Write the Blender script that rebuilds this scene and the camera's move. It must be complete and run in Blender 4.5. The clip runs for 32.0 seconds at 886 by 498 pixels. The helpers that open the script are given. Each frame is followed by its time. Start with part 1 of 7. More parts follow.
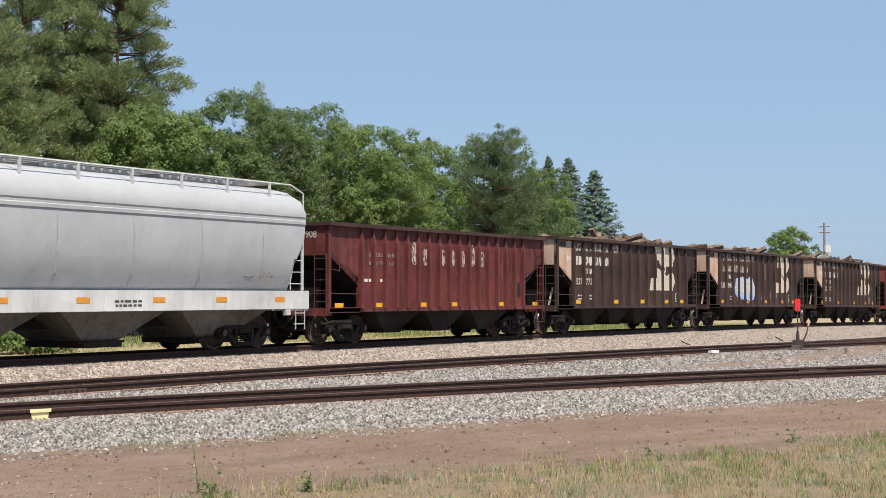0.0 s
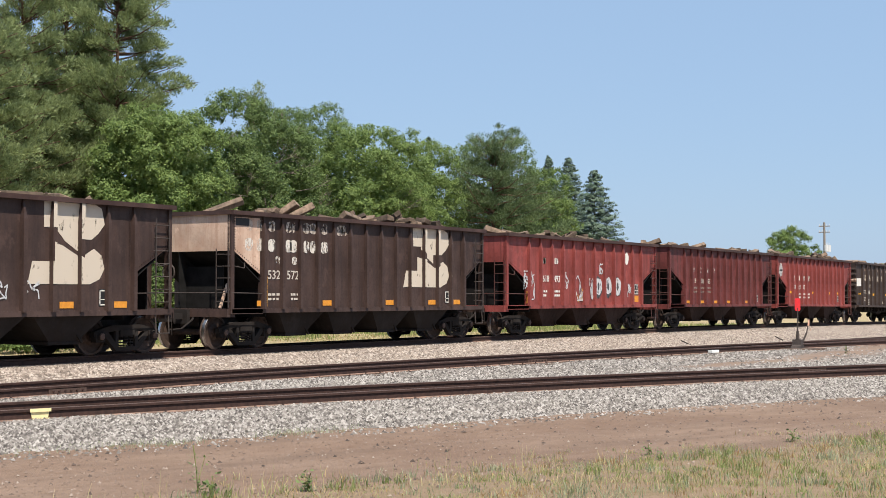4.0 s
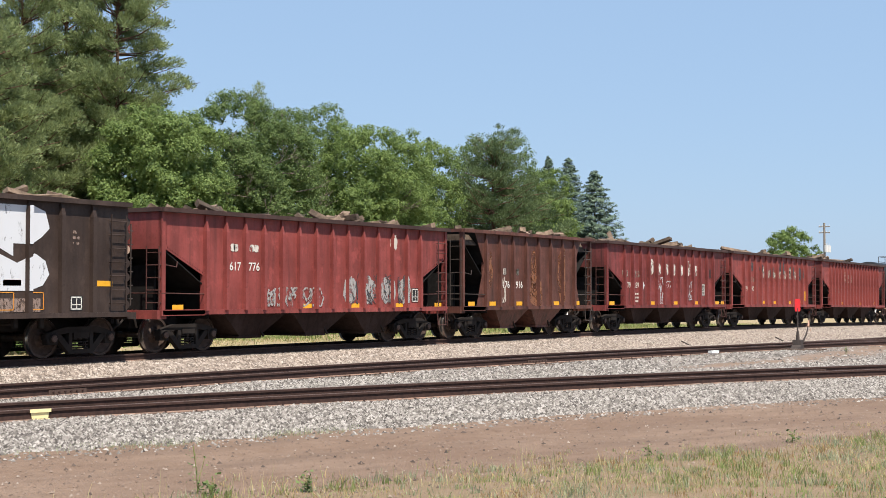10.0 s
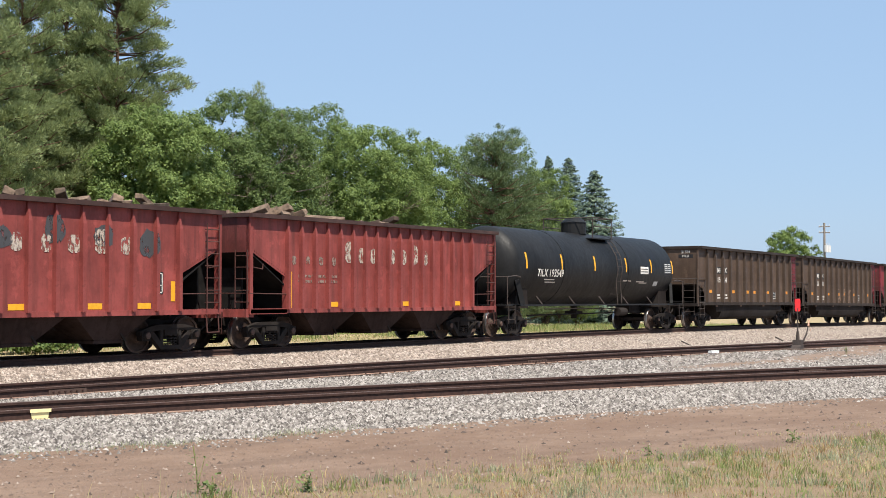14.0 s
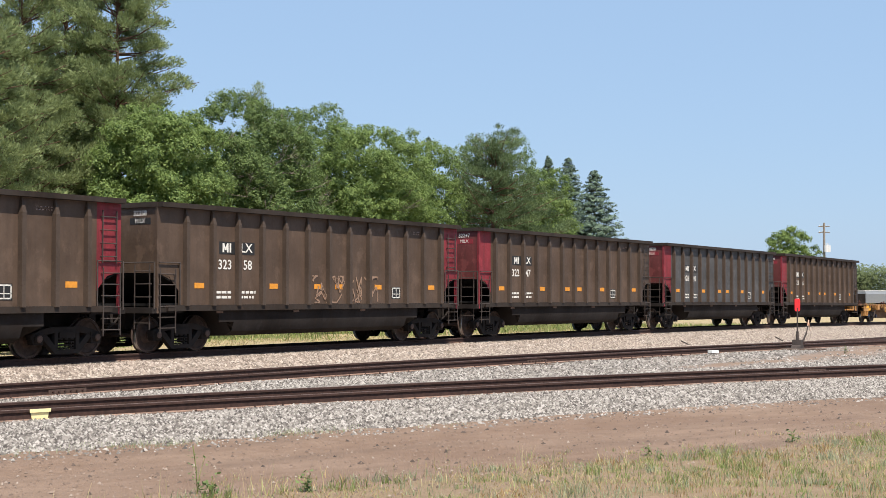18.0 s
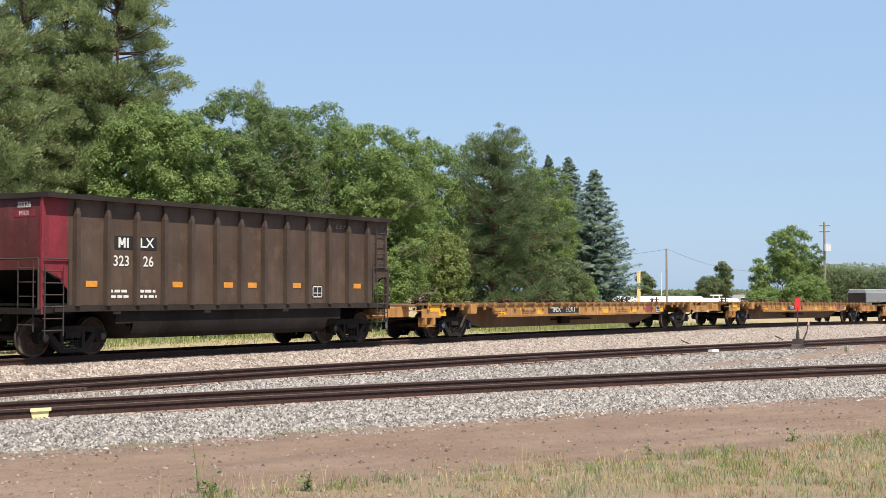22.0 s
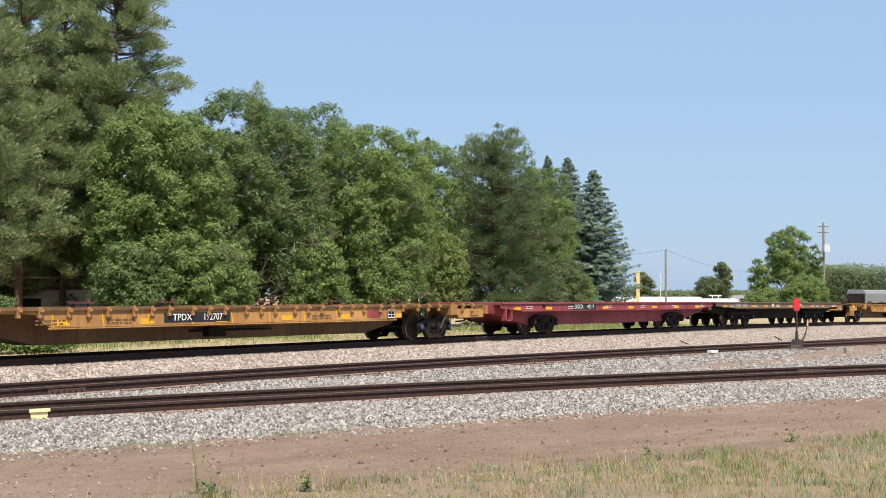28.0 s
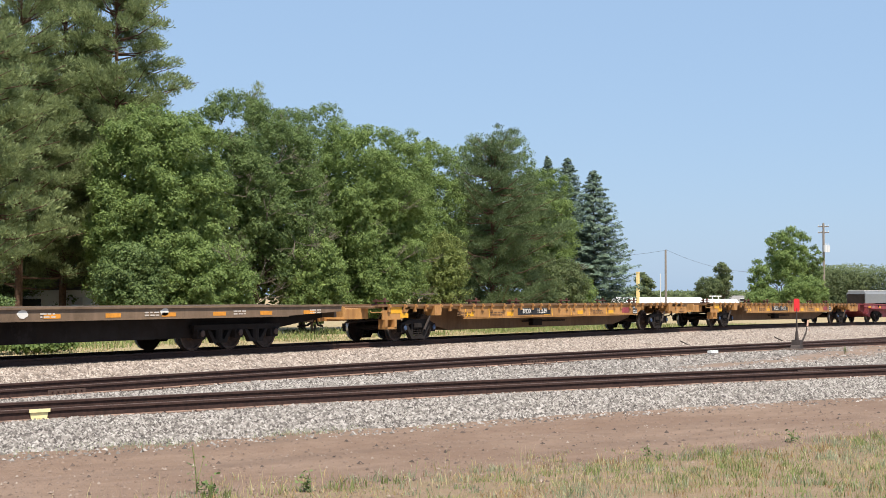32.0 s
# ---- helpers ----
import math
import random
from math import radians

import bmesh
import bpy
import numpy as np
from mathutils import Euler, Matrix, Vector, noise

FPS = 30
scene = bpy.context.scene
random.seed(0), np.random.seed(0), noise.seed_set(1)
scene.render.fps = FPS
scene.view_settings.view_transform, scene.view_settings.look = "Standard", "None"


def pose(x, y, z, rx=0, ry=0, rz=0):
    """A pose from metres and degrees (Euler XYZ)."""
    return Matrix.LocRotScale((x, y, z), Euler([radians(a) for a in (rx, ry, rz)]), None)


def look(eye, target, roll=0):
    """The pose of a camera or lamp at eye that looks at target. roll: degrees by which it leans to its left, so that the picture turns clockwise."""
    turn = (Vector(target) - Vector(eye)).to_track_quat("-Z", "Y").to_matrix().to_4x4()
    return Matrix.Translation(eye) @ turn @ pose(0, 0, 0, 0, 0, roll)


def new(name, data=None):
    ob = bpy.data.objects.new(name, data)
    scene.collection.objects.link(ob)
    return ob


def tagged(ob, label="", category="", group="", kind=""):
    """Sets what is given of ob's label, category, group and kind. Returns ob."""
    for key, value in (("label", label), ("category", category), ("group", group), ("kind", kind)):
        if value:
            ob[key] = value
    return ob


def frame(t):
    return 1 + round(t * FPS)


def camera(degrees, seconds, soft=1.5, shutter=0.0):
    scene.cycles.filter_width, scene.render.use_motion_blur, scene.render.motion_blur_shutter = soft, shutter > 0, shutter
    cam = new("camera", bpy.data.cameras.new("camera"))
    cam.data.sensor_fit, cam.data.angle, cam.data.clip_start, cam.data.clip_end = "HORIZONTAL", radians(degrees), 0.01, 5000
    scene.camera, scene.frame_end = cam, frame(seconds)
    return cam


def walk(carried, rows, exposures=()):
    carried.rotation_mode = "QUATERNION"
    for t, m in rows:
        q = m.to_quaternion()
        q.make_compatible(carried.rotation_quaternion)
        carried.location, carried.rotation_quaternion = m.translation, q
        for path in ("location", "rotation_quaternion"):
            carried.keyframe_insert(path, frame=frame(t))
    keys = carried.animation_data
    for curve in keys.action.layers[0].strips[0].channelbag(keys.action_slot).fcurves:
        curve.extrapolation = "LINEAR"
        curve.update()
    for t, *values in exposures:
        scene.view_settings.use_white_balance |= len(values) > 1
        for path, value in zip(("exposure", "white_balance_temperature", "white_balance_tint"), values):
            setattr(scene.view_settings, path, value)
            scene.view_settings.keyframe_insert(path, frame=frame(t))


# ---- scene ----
# ================= camera and its small sway =================
F_LENS, YAW, TILT, EYE_Z = 2520.0, 0.560, math.atan(82.4 / 2520.0), 2.0
cam = camera(2 * math.degrees(math.atan(784 / F_LENS)), 32.0, soft=0.75, shutter=0.0)


def cam_pose(dx, dy):
    a, b = YAW + dx / F_LENS, TILT + dy / F_LENS
    return look((0, 0, EYE_Z), (100 * math.cos(a), 100 * math.sin(a), EYE_Z + 100 * math.tan(b)))


SWAY = [(0, 0, 0), (1, 0, -1), (1.6, 0, -2), (2, 0, -1.8), (2.5, 0, -1.2), (3.5, 0, -1), (5.5, 0, 0), (10, 0, 0.2), (17, 0, 0),
        (18, -.4, -.2), (19, -.5, 0), (20, -.4, -1), (21, 0, -2.9), (21.5, 0, -2.7), (22, 0, -1.7), (23, -.5, -1), (24, -1.4, -1.4),
        (25, -2.7, -3), (25.5, -2.6, -3.3), (27.5, -1.6, -1.2), (28.4, -1.5, -.3), (29.5, -1.5, 0), (32, -1.5, 0)]
walk(cam, [(t, cam_pose(dx, dy)) for t, dx, dy in SWAY], exposures=[(0, 0.46), (1.5, 0.52), (6, 0.60), (13, 0.68), (21, 0.68), (25, 0.65), (32, 0.65)])

# ================= world and sun =================
SUN = Vector((-0.28, -0.40, 0.87)).normalized()
world = bpy.data.worlds.new("sky")
scene.world = world
world.use_nodes = True
wn, wl = world.node_tree.nodes, world.node_tree.links
sky = wn.new("ShaderNodeTexSky")
sky.sky_type = "NISHITA"
sky.sun_disc = False
sky.sun_elevation = math.asin(SUN.z)
sky.sun_rotation = math.atan2(SUN.x, SUN.y)
sky.air_density, sky.dust_density, sky.ozone_density = 1.0, 0.7, 1.2
haze = wn.new("ShaderNodeMix")  # summer haze evens out the sky
haze.data_type = "RGBA"
haze.inputs[0].default_value = 0.76
wl.new(sky.outputs[0], haze.inputs[6])
haze.inputs[7].default_value = (2.72, 4.00, 5.92, 1)
wl.new(haze.outputs[2], wn["Background"].inputs[0])
wn["Background"].inputs[1].default_value = 0.091
sun = new("sun", bpy.data.lights.new("sun", "SUN"))
sun.data.energy, sun.data.angle, sun.data.color = 4.95, radians(0.55), (1.0, 0.925, 0.81)
sun.matrix_world = look(SUN * 50, (0, 0, 0))


# ================= mesh helpers =================
class Mesh:
    """Collects vertices and faces."""

    def __init__(self):
        self.v, self.f = [], []

    def add(self, v, f):
        n = len(self.v)
        self.v += [tuple(p) for p in v]
        self.f += [tuple(i + n for i in q) for q in f]
        return self

    def box(self, x0, x1, y0, y1, z0, z1):
        v = [(x0, y0, z0), (x1, y0, z0), (x1, y1, z0), (x0, y1, z0), (x0, y0, z1), (x1, y0, z1), (x1, y1, z1), (x0, y1, z1)]
        return self.add(v, [(3, 2, 1, 0), (4, 5, 6, 7), (0, 1, 5, 4), (1, 2, 6, 5), (2, 3, 7, 6), (3, 0, 4, 7)])

    def beam(self, a, b, w, h=None, up=(0, 0, 1)):
        """A square bar from a to b."""
        a, b = Vector(a), Vector(b)
        h = w if h is None else h
        d = (b - a).normalized()
        u = Vector(up)
        if abs(d.dot(u)) > 0.98:
            u = Vector((0, 1, 0))
        s = d.cross(u).normalized() * (w / 2)
        t = s.cross(d).normalized() * (h / 2)
        v = [p + q for p in (a, b) for q in (-s - t, s - t, s + t, -s + t)]
        return self.add(v, [(0, 1, 2, 3), (7, 6, 5, 4), (0, 4, 5, 1), (1, 5, 6, 2), (2, 6, 7, 3), (3, 7, 4, 0)])

    def rod(self, pts, r, n=6):
        """A round bar along a line of points."""
        for a, b in zip(pts[:-1], pts[1:]):
            self.tube(a, b, r, r, n)
        return self

    def tube(self, a, b, r0, r1, n=10, cap=True):
        a, b = Vector(a), Vector(b)
        d = (b - a).normalized()
        u = Vector((0, 0, 1)) if abs(d.z) < 0.9 else Vector((1, 0, 0))
        s = d.cross(u).normalized()
        t = s.cross(d)
        ring = [s * math.cos(k * math.tau / n) + t * math.sin(k * math.tau / n) for k in range(n)]
        v = [a + q * r0 for q in ring] + [b + q * r1 for q in ring]
        f = [(k, k + n, (k + 1) % n + n, (k + 1) % n) for k in range(n)]
        if cap:
            f += [tuple(range(n)), tuple(range(2 * n - 1, n - 1, -1))]
        return self.add(v, f)

    def prism(self, poly, y0, y1):
        """A polygon in x and z, drawn out along y."""
        n = len(poly)
        v = [(x, y0, z) for x, z in poly] + [(x, y1, z) for x, z in poly]
        f = [(k, (k + 1) % n, (k + 1) % n + n, k + n) for k in range(n)] + [tuple(range(n - 1, -1, -1)), tuple(range(n, 2 * n))]
        return self.add(v, f)

    def prism_x(self, poly, x0, x1):
        """A polygon in y and z, drawn out along x."""
        n = len(poly)
        v = [(x0, y, z) for y, z in poly] + [(x1, y, z) for y, z in poly]
        f = [(k, k + n, (k + 1) % n + n, (k + 1) % n) for k in range(n)] + [tuple(range(n)), tuple(range(2 * n - 1, n - 1, -1))]
        return self.add(v, f)

    def spin(self, prof, c, n=24):
        """A profile of (radius, y) turned about the y axis through c."""
        m = len(prof)
        v = [(c[0] + r * math.cos(k * math.tau / n), c[1] + y, c[2] + r * math.sin(k * math.tau / n)) for k in range(n) for r, y in prof]
        f = [(k * m + j, ((k + 1) % n) * m + j, ((k + 1) % n) * m + j + 1, k * m + j + 1) for k in range(n) for j in range(m - 1)]
        return self.add(v, f)

    def data(self, name, mat, smooth=False):
        me = bpy.data.meshes.new(name)
        me.from_pydata(self.v, [], self.f)
        bm = bmesh.new()
        bm.from_mesh(me)
        if len(self.f) < 20000:
            bmesh.ops.recalc_face_normals(bm, faces=bm.faces)
        bm.to_mesh(me)
        bm.free()
        if mat:
            me.materials.append(mat)
        if smooth:
            me.polygons.foreach_set("use_smooth", [True] * len(me.polygons))
            me.set_sharp_from_angle(angle=radians(35))
        return me


def part(name, mesh, mat, parent=None, label="", smooth=False, at=None):
    """One mesh object, under a thing or a part."""
    me = mesh if isinstance(mesh, bpy.types.Mesh) else mesh.data(name, mat, smooth)
    ob = new(name, me)
    if parent:
        ob.parent = parent
    if at is not None:
        ob.matrix_basis = at
    return tagged(ob, label)


def thing(name, label, category, group="", at=None, kind=""):
    ob = new(name)
    ob.empty_display_size = 0.2
    if at is not None:
        ob.matrix_basis = at
    return tagged(ob, label, category, group, kind)


# ================= materials =================
def mat_new(name):
    m = bpy.data.materials.new(name)
    m.use_nodes = True
    return m, m.node_tree.nodes, m.node_tree.links, m.node_tree.nodes["Principled BSDF"]


def mapped(n, l, scale, kind="Object"):
    tc, mp = n.new("ShaderNodeTexCoord"), n.new("ShaderNodeMapping")
    mp.inputs["Scale"].default_value = scale
    l.new(tc.outputs[kind], mp.inputs[0])
    return mp.outputs[0]


def noise_tex(n, l, vec, scale, detail=4, rough=0.6):
    t = n.new("ShaderNodeTexNoise")
    t.inputs["Scale"].default_value, t.inputs["Detail"].default_value, t.inputs["Roughness"].default_value = scale, detail, rough
    if vec is not None:
        l.new(vec, t.inputs["Vector"])
    return t.outputs[0]


def ramp(n, l, fac, stops):
    r = n.new("ShaderNodeValToRGB")
    while len(r.color_ramp.elements) < len(stops):
        r.color_ramp.elements.new(0.5)
    for e, (p, c) in zip(r.color_ramp.elements, stops):
        e.position, e.color = p, (*c, 1) if len(c) == 3 else c
    l.new(fac, r.inputs[0])
    return r.outputs[0]


def mix(n, l, fac, a, b, how="MIX"):
    m = n.new("ShaderNodeMix")
    m.data_type, m.blend_type = "RGBA", how
    for k, s in ((0, fac), (6, a), (7, b)):
        if hasattr(s, "links"):
            l.new(s, m.inputs[k])
        elif k == 0:
            m.inputs[0].default_value = s
        else:
            m.inputs[k].default_value = (*s, 1)
    return m.outputs[2]


def bumped(n, l, height, bsdf, strength=0.3, dist=0.02):
    b = n.new("ShaderNodeBump")
    b.inputs["Strength"].default_value, b.inputs["Distance"].default_value = strength, dist
    l.new(height, b.inputs["Height"])
    l.new(b.outputs[0], bsdf.inputs["Normal"])


def g(v):
    return (v, v, v)


def paint(name, base, stain, rough=0.6, streak=0.45, blotch=0.5, metal=0.0, spec=0.3, spots=1.0, fade=1.0):
    """Old vehicle paint: fading blotches, rust runs down the sheet, dents."""
    m, n, l, b = mat_new(name)
    obj = mapped(n, l, (1, 1, 1))
    big = noise_tex(n, l, obj, 0.55, 5, 0.62)
    run = noise_tex(n, l, mapped(n, l, (3.2, 3.2, 0.22)), 1.6, 5, 0.65)
    fine = noise_tex(n, l, obj, 14, 4, 0.7)
    light = tuple(min(1, c * (1 + .22 * fade) + 0.012 * fade) for c in base)
    dark = tuple(c * (1 - .3 * fade) for c in base)
    c0 = mix(n, l, ramp(n, l, big, [(0.3, g(0)), (0.7, g(1))]), dark, light)
    f1 = n.new("ShaderNodeMath")
    f1.operation = "MULTIPLY"
    l.new(ramp(n, l, run, [(0.47, g(0)), (0.68, g(1))]), f1.inputs[0])
    f1.inputs[1].default_value = streak
    c1 = mix(n, l, f1.outputs[0], c0, stain)
    f2 = n.new("ShaderNodeMath")
    f2.operation = "MULTIPLY"
    l.new(ramp(n, l, fine, [(0.58, g(0)), (0.74, g(1))]), f2.inputs[0])
    f2.inputs[1].default_value = blotch
    c1 = mix(n, l, f2.outputs[0], c1, stain)
    # grime in ragged patches, and sheets rubbed back to brighter paint
    spot = noise_tex(n, l, mapped(n, l, (1, 1, 0.75)), 1.9, 8, 0.68)
    c1 = mix(n, l, ramp(n, l, spot, [(0.53, g(0)), (0.63, g(spots * min(1, 0.15 + streak * 0.8)))]), c1, tuple(0.5 * a + 0.5 * b_ for a, b_ in zip(base, stain)))
    c2 = mix(n, l, ramp(n, l, spot, [(0.36, g(0.55 * spots)), (0.44, g(0))]), c1, tuple(min(1, c * 1.45 + 0.01) for c in base))
    l.new(c2, b.inputs["Base Color"])
    l.new(ramp(n, l, fine, [(0.2, g(max(0, rough - 0.12))), (0.8, g(min(1, rough + 0.15)))]), b.inputs["Roughness"])
    b.inputs["Metallic"].default_value = metal
    b.inputs["Specular IOR Level"].default_value = spec
    dent = noise_tex(n, l, mapped(n, l, (1, 1, 0.6)), 2.4, 3, 0.5)
    bumped(n, l, mix(n, l, 0.45, big, dent), b, 0.6, 0.08)
    return m


def plain(name, base, rough=0.6, var=0.25, scale=6, metal=0.0, bump=0.15, spec=0.4, each=0.0):
    m, n, l, b = mat_new(name)
    t = noise_tex(n, l, mapped(n, l, (1, 1, 1)), scale, 5, 0.65)
    col = ramp(n, l, t, [(0.3, tuple(c * (1 - var) for c in base)), (0.7, tuple(min(1, c * (1 + var)) for c in base))])
    if each:
        info = n.new("ShaderNodeObjectInfo")
        col = mix(n, l, 1.0, col, ramp(n, l, info.outputs["Random"], [(0, g(1 - each)), (1, g(1))]), "MULTIPLY")
    l.new(col, b.inputs["Base Color"])
    b.inputs["Roughness"].default_value, b.inputs["Metallic"].default_value = rough, metal
    b.inputs["Specular IOR Level"].default_value = spec
    bumped(n, l, t, b, bump, 0.01)
    return m


def worn(name, base, bare=0.5, scale=5.0):
    """Lettering and painted marks, worn through in places."""
    m, n, l, b = mat_new(name)
    b.inputs["Base Color"].default_value = (*base, 1)
    b.inputs["Roughness"].default_value = 0.7
    t = noise_tex(n, l, mapped(n, l, (1.6, 1.6, 0.7), "Object"), scale, 6, 0.7)
    fac = ramp(n, l, t, [(max(0, bare - 0.05), g(0)), (bare + 0.05, g(1))])
    tr = n.new("ShaderNodeBsdfTransparent")
    mx = n.new("ShaderNodeMixShader")
    l.new(fac, mx.inputs[0])
    l.new(tr.outputs[0], mx.inputs[1])
    l.new(b.outputs[0], mx.inputs[2])
    l.new(mx.outputs[0], n["Material Output"].inputs[0])
    return m


RUST = (0.10, 0.045, 0.025)
M_RED = paint("oxide_red_paint", (0.185, 0.034, 0.031), (0.04, 0.018, 0.014), streak=0.7)
M_RED2 = paint("faded_red_paint", (0.235, 0.047, 0.040), (0.06, 0.022, 0.019), streak=0.5)
M_RED3 = paint("dark_red_paint", (0.130, 0.0275, 0.025), (0.033, 0.016, 0.013), streak=0.8)
M_BROWN = paint("dark_brown_paint", (0.053, 0.029, 0.023), (0.015, 0.0105, 0.010), streak=0.5)
M_GOND = paint("black_brown_paint", (0.042, 0.025, 0.019), (0.016, 0.011, 0.009), streak=0.45)
M_RUSTB = paint("rust_brown_paint", (0.105, 0.037, 0.026), (0.028, 0.016, 0.012), streak=0.8)
M_TAN = paint("faded_cream_paint", (0.52, 0.37, 0.28), (0.26, 0.105, 0.055), streak=0.35, blotch=0.75)
M_COAL = paint("brown_coal_car_paint", (0.082, 0.051, 0.034), (0.045, 0.029, 0.021), streak=0.3, blotch=0.25)
M_COALG = paint("grey_coal_car_paint", (0.068, 0.066, 0.068), (0.05, 0.043, 0.038), streak=0.3, blotch=0.25)
M_COALRIM = paint("dark_chord_paint", (0.028, 0.021, 0.017), (0.05, 0.03, 0.022), streak=0.3, spec=0.1)
M_COALRIB = paint("brown_rib_paint", (0.062, 0.041, 0.029), (0.035, 0.024, 0.018), streak=0.4)
M_CRIMD = paint("grimy_crimson_paint", (0.125, 0.028, 0.028), (0.06, 0.025, 0.02), streak=0.6)
M_RIM = paint("grimy_top_chord", (0.05, 0.024, 0.019), (0.02, 0.013, 0.011), streak=0.3)
M_CRIM = paint("crimson_end_paint", (0.22, 0.020, 0.030), (0.08, 0.022, 0.022), streak=0.5)
# grime, made darker so the colour carries the shadow under the cars
M_UNDER = paint("shade_dark_underframe_grime", (0.018, 0.0142, 0.013), (0.028, 0.019, 0.015), rough=0.9, streak=0.4, spec=0.08)
# grimy red, darkened further by the underside shade put into the colour
M_HOPRED = paint("shaded_grimy_hopper_red", (0.028, 0.0155, 0.013), (0.013, 0.009, 0.008), rough=0.9, streak=0.5, spec=0.08)
M_TANK = paint("black_tank_paint", (0.0058, 0.006, 0.0066), (0.014, 0.012, 0.011), rough=0.5, streak=0.2, blotch=0.15, spec=0.2, spots=0.3)
M_GREY = paint("light_grey_paint", (0.385, 0.385, 0.392), (0.28, 0.275, 0.27), rough=0.40, streak=0.12, blotch=0.06, spec=0.45, spots=0.08, fade=0.3)
M_BAYGREY = paint("dark_grey_bay_paint", (0.10, 0.092, 0.082), (0.03, 0.025, 0.022), rough=0.7, streak=0.6, blotch=0.5)
M_SILVER = paint("white_sill_paint", (0.55, 0.55, 0.54), (0.34, 0.31, 0.28), rough=0.5, streak=0.3, blotch=0.15, spots=0.3)
M_TABLE = plain("grey_stencil_ground", (0.055, 0.057, 0.06), 0.6, 0.2, 8)
M_YEL = paint("faded_yellow_flatcar_paint", (0.40, 0.20, 0.062), (0.20, 0.09, 0.036), streak=0.5, blotch=0.4)
M_YELD = paint("grimy_yellow_paint", (0.17, 0.09, 0.038), (0.075, 0.044, 0.026), streak=0.5)
M_DRED = paint("maroon_flatcar_paint", (0.27, 0.045, 0.054), (0.09, 0.028, 0.028), streak=0.4)
M_DOLV = paint("olive_brown_flatcar_paint", (0.150, 0.100, 0.062), (0.24, 0.16, 0.11), streak=0.5, blotch=0.6)
# grimy casting; the car body's shadow is put into this dark colour
M_TRUCK = paint("shade_dark_truck_casting", (0.017, 0.0138, 0.0128), (0.026, 0.017, 0.013), rough=0.92, streak=0.3, spec=0.08)
M_WHEEL = plain("wheel_steel", (0.058, 0.037, 0.029), 0.75, 0.45, 9, 0.2)
M_TREAD = plain("polished_tread", (0.45, 0.43, 0.42), 0.32, 0.1, 12, 1.0)
M_CAP = plain("bearing_cap_rust", (0.075, 0.045, 0.035), 0.7, 0.3, 20)
M_BLUECAP = plain("blue_bearing_cap", (0.035, 0.06, 0.12), 0.6, 0.3, 20)
# near-black for grime, with the shade of open car ends put into it
M_VOID = plain("shade_and_grime_black", (0.016, 0.0152, 0.0150), 0.95, 0.3, 4, spec=0.05)
M_IRON = plain("handrail_iron", (0.05, 0.038, 0.033), 0.7, 0.3, 12)
M_IRONR = plain("red_handrail", (0.07, 0.027, 0.022), 0.7, 0.3, 12)
M_PIPE = plain("grey_pipe", (0.45, 0.45, 0.44), 0.5, 0.2, 10)
M_TIEWOOD = plain("old_tie_wood", (0.20, 0.14, 0.10), 0.95, 0.6, 5, bump=0.8, each=0.75)
M_REFL = plain("yellow_reflector", (0.72, 0.36, 0.02), 0.5, 0.12, 8)
M_REFLO = plain("orange_reflector", (0.62, 0.25, 0.03), 0.6, 0.2, 8)
M_WHITE = worn("white_lettering", (0.66, 0.63, 0.58), 0.30, 7)
M_NAME = worn("patchy_name_paint", (0.60, 0.55, 0.49), 0.475, 6)
M_NAMEW = worn("thin_name_paint", (0.44, 0.37, 0.31), 0.50, 7)
M_WORN = worn("worn_lettering", (0.52, 0.46, 0.40), 0.36, 9)
M_GHOST = worn("ghost_lettering", (0.24, 0.17, 0.14), 0.47, 9)
M_EMBLEM = worn("peeling_emblem", (0.55, 0.47, 0.38), 0.36, 4)
M_BLACKP = plain("black_panel", (0.018, 0.018, 0.019), 0.6, 0.2, 8)
M_BLUEG = worn("blue_spray_paint", (0.33, 0.45, 0.72), 0.36, 3)
M_WHITEG = worn("white_spray_paint", (0.50, 0.50, 0.51), 0.41, 4)
M_PATCH = plain("patch_paint", (0.16, 0.10, 0.075), 0.8, 0.3, 6)
M_ORANGEG = plain("orange_spray_paint", (0.62, 0.32, 0.05), 0.7, 0.25, 6)
M_BLACKG = worn("dark_spray_paint", (0.05, 0.05, 0.055), 0.42, 4)
M_RAIL = plain("rusty_rail", (0.046, 0.023, 0.018), 0.8, 0.45, 14, 0.1)
M_FOOT = plain("sunlit_rail_foot", (0.20, 0.125, 0.095), 0.9, 0.5, 5)
M_RAILTOP = plain("worn_rail_head", (0.10, 0.068, 0.055), 0.6, 0.35, 10, 0.2)
M_TIE = plain("track_tie", (0.14, 0.10, 0.08), 0.95, 0.45, 7, bump=0.6)
M_REDT = plain("red_target", (0.62, 0.025, 0.03), 0.5, 0.1, 8)
M_ORUST = worn("orange_rust_stain", (0.19, 0.075, 0.036), 0.50, 4)
M_SILVERG = worn("dull_silver_spray_paint", (0.33, 0.31, 0.30), 0.47, 5)
M_RUSTTAG = worn("faded_rust_spray_paint", (0.27, 0.17, 0.115), 0.42, 4)
M_SILVERE = worn("silver_white_emblem", (0.60, 0.61, 0.64), 0.36, 3)
M_CREAM = plain("cream_marker_paint", (0.80, 0.68, 0.36), 0.6, 0.12, 10)
# ================= lie of the land =================
MAIN_Y, RAIL_Z, GAUGE = 26.0, 0.55, 1.505
SIDING_Z = 0.28


